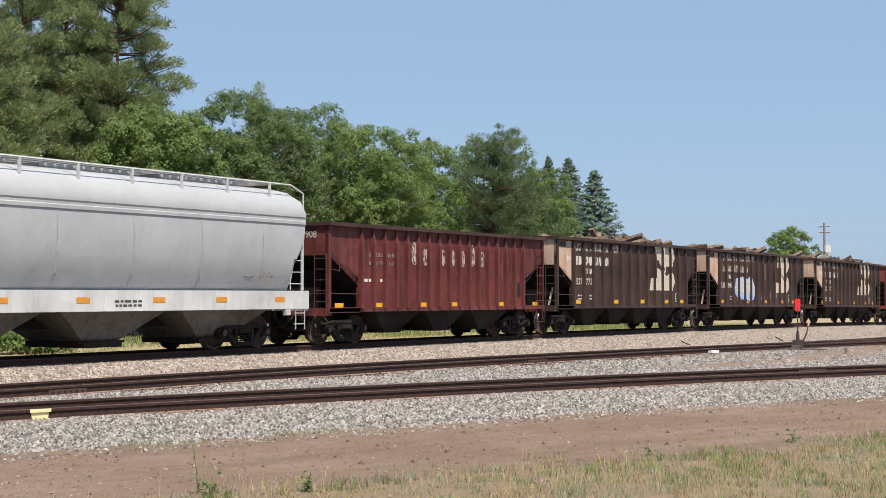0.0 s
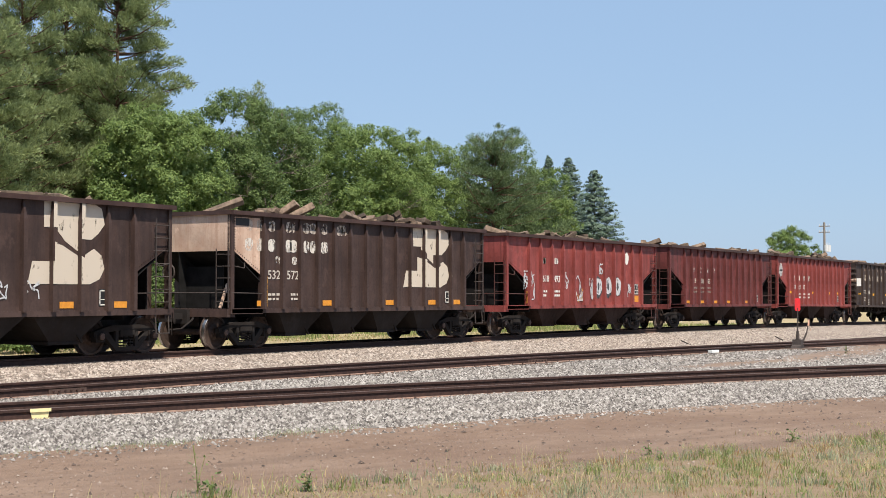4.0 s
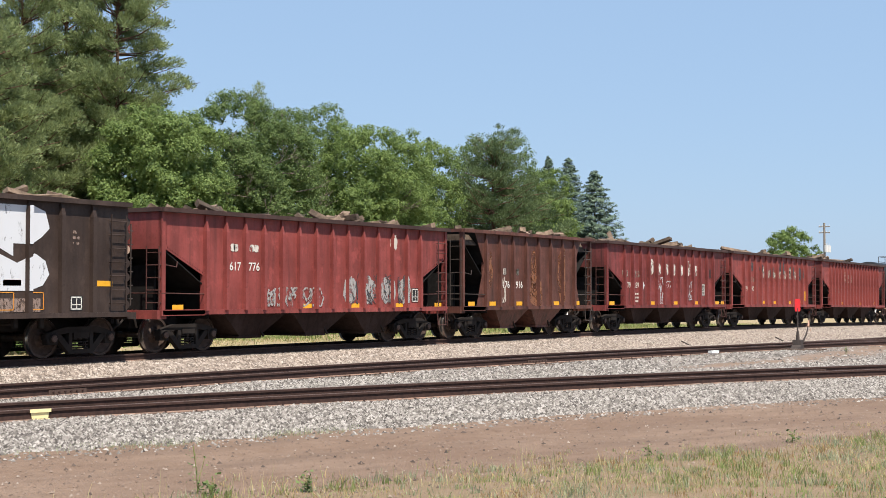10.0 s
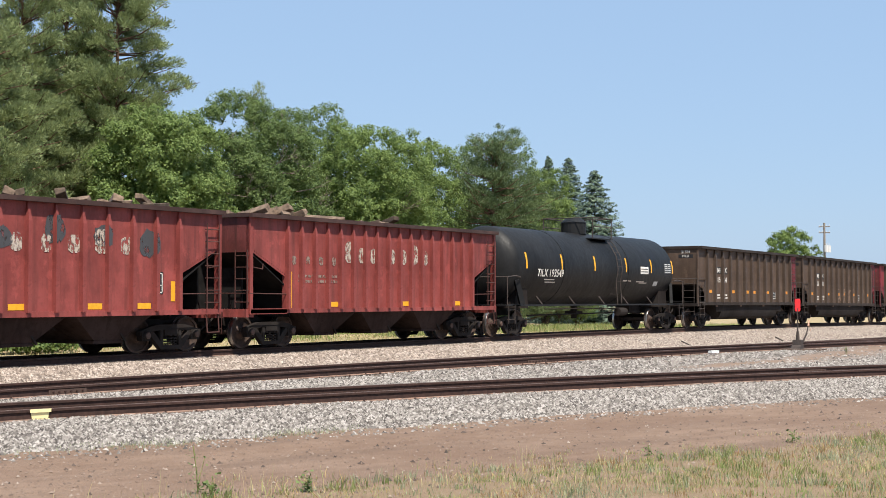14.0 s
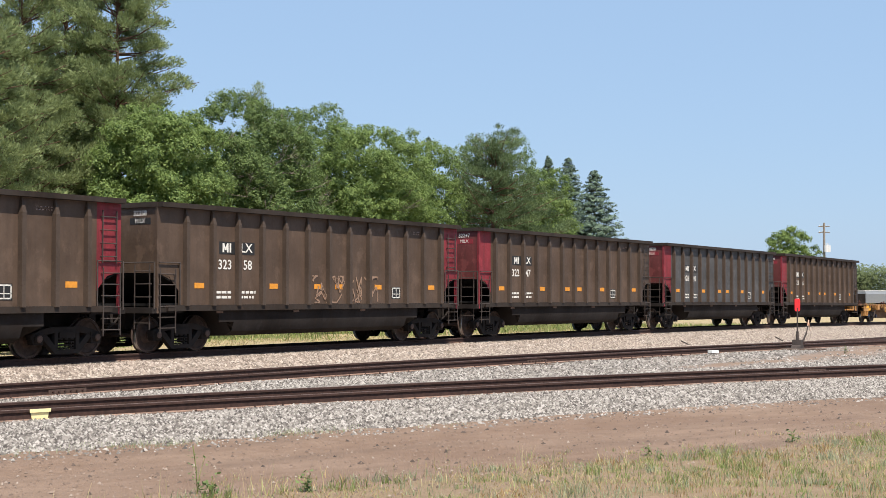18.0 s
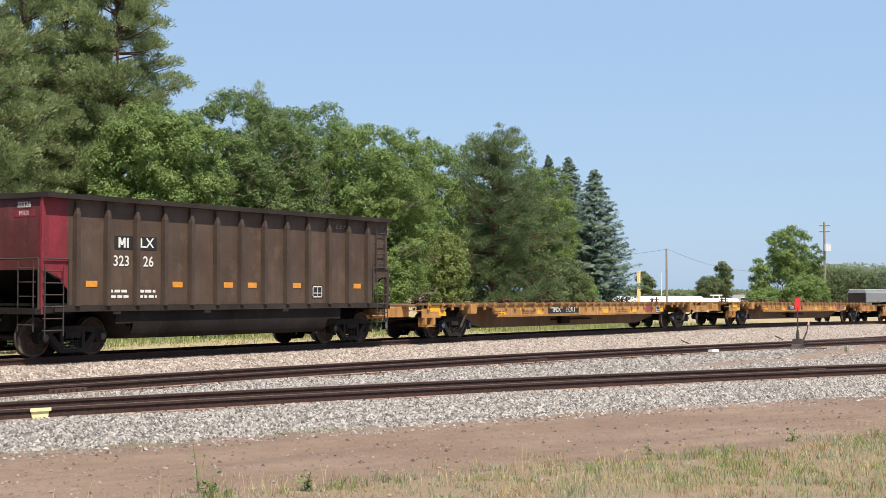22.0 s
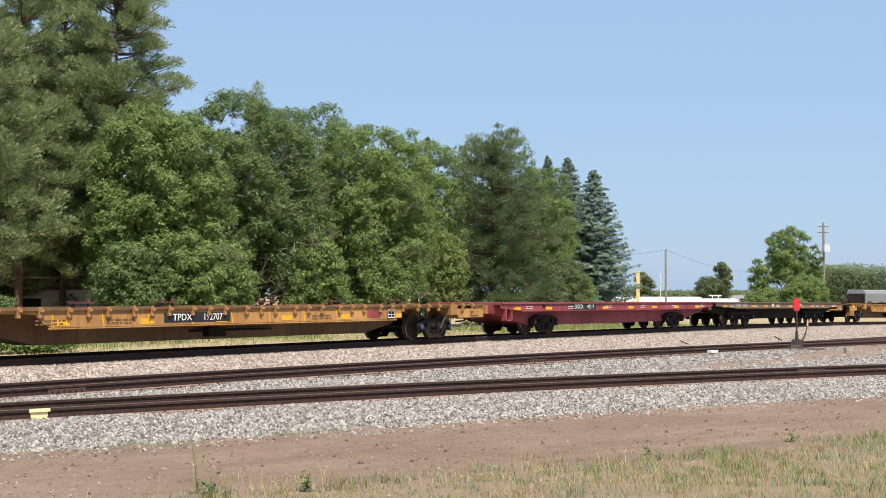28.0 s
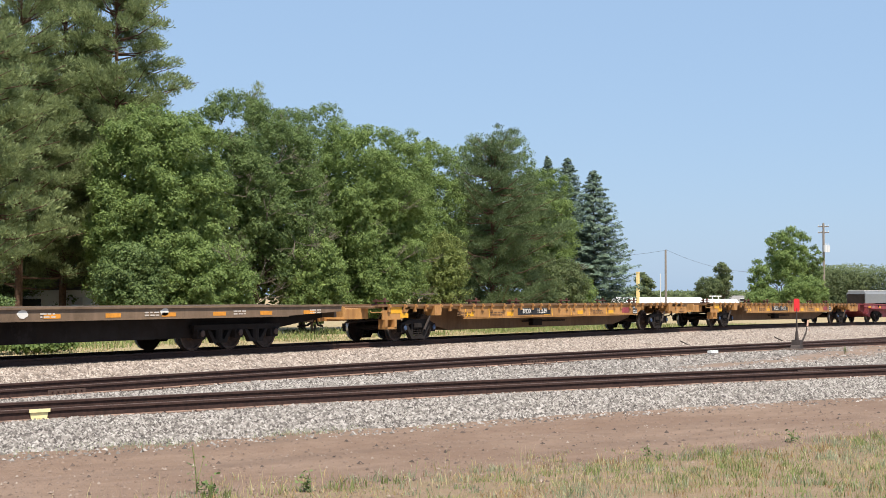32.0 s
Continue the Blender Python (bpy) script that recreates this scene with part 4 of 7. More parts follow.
    R = rib_data(1.18, H - .11, .15, .13, M_COALRIB, .35, .3)
    for k in range(13):
        x = xl + .96 + (L - 2.04) * k / 12
        part("rib", R, None, car, at=pose(x, 0, 0))
        part("rib", R, None, car, at=pose(x, 0, 0, 0, 0, 180))
    part("centre_sill", Mesh().box(xl + .1, xr - .1, -.3, .3, .6, 1.05), M_UNDER, car)
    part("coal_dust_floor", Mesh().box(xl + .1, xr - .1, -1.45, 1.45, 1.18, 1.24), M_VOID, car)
    p = (L - 2.04) / 12
    a0 = xl + .96
    RIBS[car.name] = (a0, p, 13)
    c0 = a0 + p * 1.5
    for k, ch in enumerate(("MI", "LX")):
        patch(car, "black_panel", c0 + k * .8 - .2, c0 + k * .8 + .42, 2.52, 2.84, M_BLACKP)
        letters(car, ch, c0 + .1 + k * .78, 2.68, .24, M_WHITE, stretch=1.2, y=-(SIDE_Y + .013))
    letters(car, number[:3], c0 + .02, 2.23, .25, M_WHITE, stretch=1.05, y=-(SIDE_Y + .013))
    letters(car, number[3:], c0 + .93, 2.23, .25, M_WHITE, stretch=1.05, y=-(SIDE_Y + .013))
    small_print(car, c0 - .35, 1.36, .62, .26, 2, M_WHITE)
    small_print(car, c0 + p - .35, 1.36, .62, .26, 2, M_WHITE)
    letters(car, number, xl + .4, 3.46, .13, M_WHITE, y=0).matrix_basis = pose(xl - .014, -.9, 3.47, 0, 0, -90)
    b = patch(car, "end_plate", 0, .01, 0, .01, M_CRIM)
    b.data = Mesh().box(xl - .006, xl - .001, -1.25, -.55, 3.2, 3.36).data("end_plate", M_CRIM if front else M_BLACKP)
    letters(car, "MILX", 0, 0, .11, M_WHITE).matrix_basis = pose(xl - .014, -.9, 3.28, 0, 0, -90)
    reflectors(car, [a0 + p * q for q in (.5, 3.55, 5.55, 6.55, 8.55, 11.5)], 1.62, .36, .14, M_REFLO)
    stencil(car, a0 + p * 9.3, 1.36, .44, .32)
    small_print(car, xr - 2.6, 3.35, .5, .12, 2, M_GHOST)
    ms = Mesh()
    for k in range(3):
        ms.box(xl + 2.2 + k * 3.2, xl + 2.45 + k * 3.2, -1.485, -1.47, .98, 1.04)
    part("sill_mark", ms, M_PATCH, car)
    for k in range(tags):
        scribble(car, xl + 6.2 + k * .85, 1.24, .7, .75, M_RUSTTAG, 300 + k, 5, .022)
    return car


def tank_car(S0, S1):
    L = S1 - S0
    car = new_car("tank_car", "glossy black tank car with yellow reflective stripes and top platform", "tank car", S0, S1)
    r, zc, hl = 1.45, 2.52, L / 2 - .55
    prof = []
    for k in range(7):
        a = k / 6 * math.pi / 2
        prof.append((r * math.sin(a), -hl - .0 + .62 * (1 - math.cos(a))))
    prof = prof[:-1] + [(r, -hl + .62), (r, -3.4), (r + .012, -3.4), (r + .012, -3.3), (r, -3.3), (r, 2.3), (r + .012, 2.3), (r + .012, 2.4), (r, 2.4), (r, hl - .62)] + [(p, -y) for p, y in prof[::-1][1:]]
    ms = Mesh().spin(prof, (0, 0, 0), 64)
    shell = part("tank_shell", ms, M_TANK, car, "black painted steel tank", smooth=True, at=pose(0, 0, zc, 0, 0, -90))
    def on_shell(x, a0, a1, w, mat, name, n=6, lift=.006):
        v, f = [], []
        for k in range(n + 1):
            a = radians(a0 + (a1 - a0) * k / n)
            for d in (-w / 2, w / 2):
                v.append((x + d, -(r + lift) * math.cos(a), zc + (r + lift) * math.sin(a)))
        f = [(2 * k, 2 * k + 1, 2 * k + 3, 2 * k + 2) for k in range(n)]
        return part(name, Mesh().add(v, f), mat, car)
    for x in (-6.35, -3.6, -.8, 2.1, 4.6, 6.85):
        on_shell(x, -4, 19, .11, M_REFL, "reflective_stripe")
    on_shell(3.9, -6, 6, .8, M_WHITE, "white_placard")
    on_shell(3.9, -3, -1.5, .7, M_BLACKP, "placard_bar", lift=.009)
    on_shell(3.9, 1.5, 2.8, .7, M_BLACKP, "placard_bar", lift=.009)
    on_shell(6.35, -4, 13, .8, M_TABLE, "spec_stencil")
    for a in (-2.5, 1, 4.5, 8, 11):
        for dx, w in ((-.19, .30), (.17, .26)):
            on_shell(6.35 + dx, a, a + 1.3, w, M_PIPE, "stencil_line", n=2, lift=.009)
    on_shell(5.2, -26, -18, .4, M_PIPE, "holder_plate")
    for k, (x, a) in enumerate(((3.6, -20), (3.9, -22), (2.3, -19), (-4.5, -20), (-4.4, -24))):
        on_shell(x, a, a + 1.6, .8, M_WORN, "small_print")
    t = letters(car, "TILX 193549", -4.7, zc - .25, .28, M_WHITE, y=-(r - .012))
    t.matrix_basis = pose(-4.5, -(r * math.cos(math.asin(.25 / r)) + .016), zc - .25, 9.9, 0, 0)
    part("stub_sill", Mesh().box(-L / 2 + .1, -L / 2 + 3.2, -.32, .32, .72, 1.1).box(L / 2 - 3.2, L / 2 - .1, -.32, .32, .72, 1.1), M_UNDER, car)
    part("underframe_beam", Mesh().box(-hl, hl, -1.5, -1.4, 1.07, 1.13).box(-hl, hl, 1.4, 1.5, 1.07, 1.13), M_TANK, car)
    for e in (-1, 1):
        x = e * (L / 2 - 1.7)
        sad = [(x - .5, 1.0), (x + .5, 1.0), (x + .35, 1.9), (x - .35, 1.9)]
        part("tank_saddle", Mesh().prism(sad, -1.2, 1.2), M_UNDER, car)
        part("end_platform", Mesh().box(min(e * (L / 2 - .1), e * (L / 2 - 1.1)), max(e * (L / 2 - .1), e * (L / 2 - 1.1)), -1.5, 1.5, 1.08, 1.14), M_TANK, car)
        xx = e * (L / 2 - .15)
        rail = Mesh().rod([(xx, -1.5, 1.12), (xx, -1.5, 2.1), (xx - e * .6, -1.5, 2.15), (xx - e * .95, -1.5, 2.1)], .022).rod([(xx, -1.5, 2.1), (xx, 1.5, 2.1), (xx, 1.5, 1.1)], .022)
        part("end_handrail", rail, M_IRON, car)
        ladder(car, xx - (.5 if e > 0 else 0), -1.55, .45, 1.1, .45, M_IRON, rungs=2)
        part("bracket", Mesh().beam((e * (hl - .75), -1.45, 1.12), (e * (hl - .55), -1.33, 2.0), .12, .2), M_TANK, car)
        truck(car, e * (L / 2 - 1.15), True)
        coupler(car, e * (L / 2 - .05), e)
    for x in (-5.2, -2.6, 0, 2.2, 4.6):
        part("rail_bracket", Mesh().beam((x, -1.47, 1.12), (x - .16, -1.3, 1.42), .04), M_IRON, car)
    # dome, platform and rails
    part("manway", Mesh().tube((.2, 0, zc + r - .05), (.2, 0, zc + r + .42), .52, .52, 20).tube((.2, 0, zc + r + .42), (.2, 0, zc + r + .60), .55, .3, 20).tube((.75, .1, zc + r - .05), (.75, .1, zc + r + .28), .16, .16, 12), M_TANK, car)
    for a, b in ((-1.1, -.5), (.5, 1.1)):
        part("platform", Mesh().box(-.3, 1.4, a, b, zc + r * .82, zc + r * .82 + .04), M_TANK, car)
    for y in (-1.1, 1.1):
        zz = zc + r * .82
        rail = Mesh()
        rail.rod([(-.3, y, zz), (-.3, y, zz + .85), (1.4, y, zz + .85), (1.4, y, zz)], .022).rod([(-.3, y, zz + .5), (1.4, y, zz + .5)], .018)
        part("platform_railing", rail, M_IRON, car, "black platform railing")
    for x in (-.3, 1.4):
        part("railing_crossbar", Mesh().rod([(x, -1.1, zz + .85), (x, 1.1, zz + .85)], .02), M_IRON, car)
    lad = Mesh()
    for x in (1.1, 1.5):
        pts = [(x, -1.52, 1.1)] + [(x, -(r + .1) * math.cos(radians(a)), zc + (r + .1) * math.sin(radians(a))) for a in (-20, 0, 20, 40, 52)]
        lad.rod(pts, .018)
    for k in range(9):
        a = radians(-40 + k * 11)
        lad.rod([(1.1, -(r + .1) * math.cos(a), zc + (r + .1) * math.sin(a)), (1.5, -(r + .1) * math.cos(a), zc + (r + .1) * math.sin(a))], .014)
    part("side_ladder", lad, M_IRON, car)
    part("bottom_outlet", Mesh().tube((.2, 0, 1.1), (.2, 0, .55), .14, .12, 12).box(-.1, .5, -.25, .25, .72, .85), M_UNDER, car)
    part("brake_rigging", Mesh().rod([(-5, -.7, .72), (5, -.7, .78)], .03).rod([(-4, -.9, .95), (3, -.9, .95)], .025).tube((2.4, -.9, .8), (3.1, -.9, .8), .16, .16, 12), M_UNDER, car)


def end_truss(car, x, e, mat):
    """The cut-back buffer end of a flat car."""
    ms = Mesh().box(min(x, x - e * 1.4), max(x, x - e * 1.4), -.35, .35, .66, 1.1)
    ms.box(min(x, x - e * .12), max(x, x - e * .12), -1.2, 1.2, .80, 1.1)
    part("end_sill", ms, mat, car)
    coupler(car, x, e)


def spine_flat(S0, S1, number, seed):
    L = S1 - S0
    car = new_car("container_flat_car", "weathered yellow container flat car with empty deck", "flat car", S0, S1)
    xl, xr = -L / 2, L / 2
    tl, tr_ = xl + 4.2, xr - 3.3
    Y = 1.32
    y0 = -Y
    for s in (-1, 1):
        a, b = sorted((s * Y, s * (Y - .03)))
        # long side sill, arched up over each truck
        mid = [(tl + 2.2, 1.10), (tr_ - 2.2, 1.10), (tr_ - 2.2, .86), (tr_ - 2.6, .69), (tl + 2.6, .69), (tl + 2.2, .86)]
        part("side_sill", Mesh().prism(mid, a, b).box(tl + 2.5, tr_ - 2.5, min(a, b) - .0, max(a, b) + 0, .66, .70), M_YEL, car, "faded yellow side sill")
        for c in (tl, tr_):
            part("truck_arch_plate", Mesh().prism([(c - 2.2, 1.10), (c + 2.2, 1.10), (c + 2.2, .98), (c + 1.7, 1.02), (c - 1.7, 1.02), (c - 2.2, .98)], a, b), M_YEL, car)
        for x0, x1 in ((xl + 1.9, tl - 1.2), (tr_ + 1.2, xr - .5)):
            part("end_side_sill", Mesh().prism([(x0, 1.10), (x1 + .5, 1.10), (x1, .69), (x0, .69)] if x0 < 0 else [(x0 - .4, 1.10), (x1, 1.10), (x1, .69), (x0, .69)], a, b), M_YEL, car)
        a, b = sorted((s * (Y + .05), s * (Y - .06)))
        part("deck_edge", Mesh().box(xl + 1.6, xr - .5, a, b, 1.09, 1.15), M_YELD, car)
    part("deck", Mesh().box(xl + 1.2, xr - .4, -1.25, 1.25, 1.04, 1.10), M_YELD, car)
    sill = [(tl + 1.4, 1.02), (tr_ - 1.4, 1.02), (tr_ - 1.4, .55), (tr_ - 3.0, .27), (tl + 3.0, .27), (tl + 1.4, .55)]
    part("centre_sill", Mesh().prism(sill, -.42, .42), M_YELD, car, "grimy fish-belly centre sill")
    # post brackets along the deck edge
    tab = Mesh().box(-.05, .05, y0 - .06, y0 + .01, .93, 1.17).box(-.02, .09, y0 - .09, y0 - .05, 1.06, 1.13).data("stake_pocket", M_YEL)
    x = xl + 2.2
    k = 0
    while x < xr - .8:
        part("stake_pocket", tab, None, car, at=pose(x, 0, 0))
        x += .62 if k % 3 else .86
        k += 1
    seam = Mesh().add([(-.03, y0 - .006, 1.0), (.01, y0 - .006, 1.0), (.07, y0 - .006, .7), (.03, y0 - .006, .7)], [(0, 1, 2, 3)]).data("seam", M_REFL)
    for q in np.arange(tl + 2.6, tr_ - 2.6, 1.55):
        part("seam_stripe", seam, None, car, at=pose(float(q), 0, 0))
    reflectors(car, [xl + 3.1] + [float(q) for q in np.arange(tl + 2.9, tr_ - 2.4, 2.75)], .74, .45, .14, M_REFL, y=-Y - .002)
    patch(car, "yellow_panel", xl + 2.35, xl + 2.95, .88, 1.08, M_REFL, y=-Y - .004)
    patch(car, "number_board", -2.85, -.35, .76, 1.0, M_BLACKP, y=-Y - .004)
    letters(car, "TPDX", -2.2, .88, .17, M_WHITE, stretch=1.15, y=-Y - .014)
    letters(car, number, -1.05, .88, .17, M_WHITE, stretch=1.05, y=-Y - .014)
    patch(car, "owner_mark", 5.9, 6.6, .76, .98, M_DRED, y=-Y - .004)
    stencil(car, 8.2 if 8.2 < tr_ - 2.2 else tr_ - 3.0, .74, .4, .26, y=-Y - .008)
    for q in (3.2, -4.8, -7.0):
        small_print(car, q, .76, .9, .16, 2, M_YELD, y=-Y - .006)
    # outriggers and fold-down container stands
    for c in (tl, tr_):
        part("outrigger", Mesh().prism([(c + .55, 1.12), (c + 1.0, 1.12), (c + .95, .80), (c + .58, .80)], -Y - .08, -Y + .3), M_YEL, car)
        truck(car, c, False, 2, M_BLUECAP)
        part("brake_lever", Mesh().beam((c + .25, -1.2, .35), (c + .55, -1.22, .78), .05), M_IRON, car)
    for q in (xl + 2.6, xl + 8.2, -2.2, 1.8, 5.0, xr - 5.2):
        st = Mesh().box(q - .3, q + .3, -.9, -.62, 1.12, 1.17).box(q - .28, q - .22, -.8, -.74, 1.15, 1.32).box(q + .2, q + .26, -.8, -.74, 1.15, 1.36).box(q - .34, q + .34, -.86, -.7, 1.24, 1.28)
        part("container_stand", st, M_RUSTB, car, "rusty fold-down container stand")
    end_truss(car, xl, -1, M_YEL)
    end_truss(car, xr, 1, M_YEL)
    part("end_bracket", Mesh().box(xl + 2.0, xl + 2.12, -1.36, -1.1, .42, .70).box(xl + 2.5, xl + 2.62, -1.36, -1.1, .42, .70).box(xl + 2.0, xl + 2.62, -1.36, -1.1, .40, .46), M_YEL, car)
    part("end_housing", Mesh().prism([(xl + .35, .72), (xl + .45, 1.02), (xl + 1.6, 1.06), (xl + 1.6, .72)], -1.0, 1.0), M_YEL, car)
    part("grab_rail", Mesh().rod([(xl + 1.2, -1.34, .95), (xl + 1.2, -1.4, .92), (xl + 1.8, -1.4, .92), (xl + 1.8, -1.34, .95)], .014).rod([(xr - 1.4, -1.34, .95), (xr - 1.4, -1.4, .92), (xr - .9, -1.4, .92), (xr - .9, -1.34, .95)], .014), M_YEL, car)
    part("brake_pipe", Mesh().rod([(xl + 1, -.6, .62), (tl - 1, -.6, .7)], .03).rod([(-1.0, -.48, .5), (2.4, -.48, .5)], .03).box(-.4, .3, -.62, -.42, .34, .58), M_UNDER, car)


def army_flat(S0, S1, label, mat, dark, code, number, cx, axles, tl, board, inset):
    L = S1 - S0
    car = new_car("heavy_duty_flat_car", label, "flat car", S0, S1)
    xl, xr = -L / 2, L / 2
    Y = 1.45
    for s in (-1, 1):
        a, b = sorted((s * Y, s * (Y - .03)))
        p = [(xl + .1, 1.16), (xr - .1, 1.16), (xr - .1, .98), (xr - inset, .88), (xl + inset, .88), (xl + .1, .98)]
        part("side_sill", Mesh().prism(p, a, b), mat, car)
        a, b = sorted((s * (Y + .04), s * (Y - .05)))
        part("deck_edge", Mesh().box(xl + .1, xr - .1, a, b, 1.13, 1.18).box(xl + inset, xr - inset, a, b, .86, .89), mat, car)
    part("deck", Mesh().box(xl, xr, -1.4, 1.4, 1.10, 1.165), M_TIEWOOD if dark else mat, car, "worn deck boards" if dark else "")
    part("centre_sill", Mesh().prism([(xl + .3, 1.08), (xr - .3, 1.08), (xr - .3, .8), (xr - inset - 1.4, .34), (xl + inset + 1.4, .34), (xl + .3, .8)], -1.0 if not dark else -.9, 1.0 if not dark else .9), M_DRED if not dark else M_UNDER, car)
    for c in (tl, -tl if axles == 2 else -tl):
        truck(car, c, True, axles)
    end_truss(car, xl, -1, mat)
    end_truss(car, xr, 1, mat)
    if board:
        patch(car, "number_board", cx - 1.05, cx + 1.05, .90, 1.13, M_BLACKP, y=-Y - .004)
    letters(car, code, cx - .45, 1.015, .17, M_WHITE if board else M_WORN, y=-Y - .014)
    letters(car, number, cx + .55, 1.015, .17, M_WHITE if board else M_WORN, y=-Y - .014)
    for q in np.arange(xl + 1.0, xr - .8, 2.4 if board else 1.9):
        if abs(q - cx) > 1.4:
            patch(car, "reflector", float(q), float(q) + .5, .92, 1.02, M_REFL if board else M_REFLO, y=-Y - .004)
    for q in np.arange(xl + 1.9, xr - 1, 3.3):
        small_print(car, float(q), .94, .5, .14, 2, M_WORN, y=-Y - .006)
    if board:
        part("end_step", Mesh().box(xl + .4, xl + .48, -1.47, -1.3, .55, .95).box(xl + .8, xl + .88, -1.47, -1.3, .55, .95).box(xl + .4, xl + .88, -1.47, -1.3, .53, .58), mat, car)
        patch(car, "tie_down_hole", xl + 3.15, xl + 3.35, .98, 1.1, M_VOID, y=-Y - .005)
    else:
        for q in (-2.0, 2.5):
            blob(car, q, 1.03, .16, .1, M_WHITE, int(q * 10) + 50, "round white stencil", y=-Y - .004)
    part("grab_rail", Mesh().rod([(xl + .5, -Y - .01, 1.05), (xl + .5, -Y - .07, 1.02), (xl + 1.1, -Y - .07, 1.02), (xl + 1.1, -Y - .01, 1.05)], .014), mat, car)


def mill_gondola(S0, S1):
    L, H, low = S1 - S0, 3.66, 1.0
    car = new_car("gondola_car", "black-brown high-sided gondola car with corrugated ends", "gondola car", S0, S1)
    xl, xr = -L / 2, L / 2
    for s in (-1, 1):
        y0, y1 = sorted((s * SIDE_Y, s * (SIDE_Y - .02)))
        part("side_sheet", Mesh().box(xl, xr, y0, y1, low, H - .08), M_GOND, car)
        a, b = sorted((s * 1.45, s * 1.63))
        part("top_chord", Mesh().box(xl - .03, xr + .03, a, b, H - .11, H), M_GOND, car)
        part("side_sill", Mesh().box(xl, xr, a, b - .03, low - .06, low + .05), M_GOND, car)
    R = rib_data(low, H - .1, .15, .11, M_GOND, .3, .5)
    for k in range(13):
        x = xl + 1.15 + (L - 2.3) * k / 12
        part("rib", R, None, car, at=pose(x, 0, 0))
        part("rib", R, None, car, at=pose(x, 0, 0, 0, 0, 180))
    for e, x in ((-1, xl), (1, xr)):
        part("end_sheet", Mesh().box(min(x, x - e * .03), max(x, x - e * .03), -SIDE_Y + .02, SIDE_Y - .02, low, H - .05), M_GOND, car)
        for k in range(7):
            z = low + .22 + k * .33
            part("end_corrugation", Mesh().tube((x, -1.48, z), (x, 1.48, z), .105, .105, 10), M_TAN if k == 4 else M_GOND, car)
        part("end_sill", Mesh().box(min(x, x + e * .3), max(x, x + e * .3), -1.5, 1.5, low - .12, low + .04), M_GOND, car)
        coupler(car, x + e * .2, e)
        truck(car, x - e * 1.1, True)
        ladder(car, x + e * .16, -1.45, low + .2, H - .5, .45, M_IRON, "y", rungs=6)
    ladder(car, xl + .3, -1.6, low + .2, low + 1.2, .5, M_GOND, rungs=3)
    ladder(car, xr - .62, -1.6, low + .1, H - .3, .48, M_GOND, rungs=7)
    part("centre_sill", Mesh().box(xl + .1, xr - .1, -.33, .33, .62, 1.0), M_UNDER, car)
    part("floor", Mesh().box(xl, xr, -1.48, 1.48, .95, 1.0), M_UNDER, car)
    rig = Mesh().rod([(-4, -.9, .82), (4, -.9, .8)], .03).rod([(-4, -1.1, .7), (-1, -1.1, .62), (2, -1.1, .7)], .025)
    for q in np.arange(-4.6, 4.7, .75):
        rig.box(q - .05, q + .05, -1.35, -1.25, .72, .97)
    rig.tube((-.9, -.9, .7), (.1, -.9, .7), .2, .2, 14).tube((1.0, -.9, .76), (1.7, -.9, .76), .14, .14, 12)
    part("brake_rigging", rig, M_UNDER, car)
    tie_load(car, L, H - .04, 77, 16)
    p = (L - 2.3) / 12
    RIBS[car.name] = (xl + 1.15, p, 13)
    patch(car, "white_panel", xl + .02, xl + .95, 2.2, 2.68, M_WHITE, "worn white panel")
    name_bars(car, [.3, .34, .3, .3, 0, .1, .32, .3, .3, .34, .3], xl + 1.75, .47, 3.14, .30, M_GHOST)
    name_bars(car, [.34, .34, 0, .3, .3, 0, .34, .3, .3, .3], xl + 1.6, .44, 2.55, .36, M_NAMEW)
    name_bars(car, [.24, 0, .24], xl + 2.15, .44, 2.12, .24, M_NAMEW)
    letters(car, "575", xl + 1.75, 1.84, .23, M_WORN, stretch=1.2)
    letters(car, "568", xl + 2.55, 1.84, .23, M_WORN, stretch=1.2)
    logo_blocks(car, 2.15, 1.55, 2.3, 1.22, M_SILVERE)
    patch(car, "white_patch", 1.9, 4.2, 1.08, 1.38, M_GHOST)
    reflectors(car, [xl + .66, -3.3, -.42, 2.9, 6.15], 1.66, .5, .13)
    small_print(car, xl + 1.3, 1.32, .6, .3, 2, M_WORN)
    small_print(car, xl + 2.25, 1.08, .5, .4, 3, M_WORN)
    small_print(car, -1.0, 1.3, .4, .35, 3, M_GHOST)
    stencil(car, 5.1, 1.12, .34, .3)
    small_print(car, 5.15, 2.6, .2, .4, 3, M_GHOST)
    scribble(car, -1.2, 1.12, .5, .3, M_WORN, 3, 2, .012)
    scribble(car, .2, 1.2, .3, .25, M_WORN, 4, 2, .012)
    for q in (3.0, 3.85):
        part("rust_frame", Mesh().box(q, q + .45, -SIDE_Y - .01, -SIDE_Y - .005, 1.12, 1.14).box(q, q + .45, -SIDE_Y - .01, -SIDE_Y - .005, 1.5, 1.52).box(q, q + .02, -SIDE_Y - .01, -SIDE_Y - .005, 1.12, 1.52).box(q + .43, q + .45, -SIDE_Y - .01, -SIDE_Y - .005, 1.12, 1.52), M_REFLO, car)


covered_hopper(13.4, 31.75)

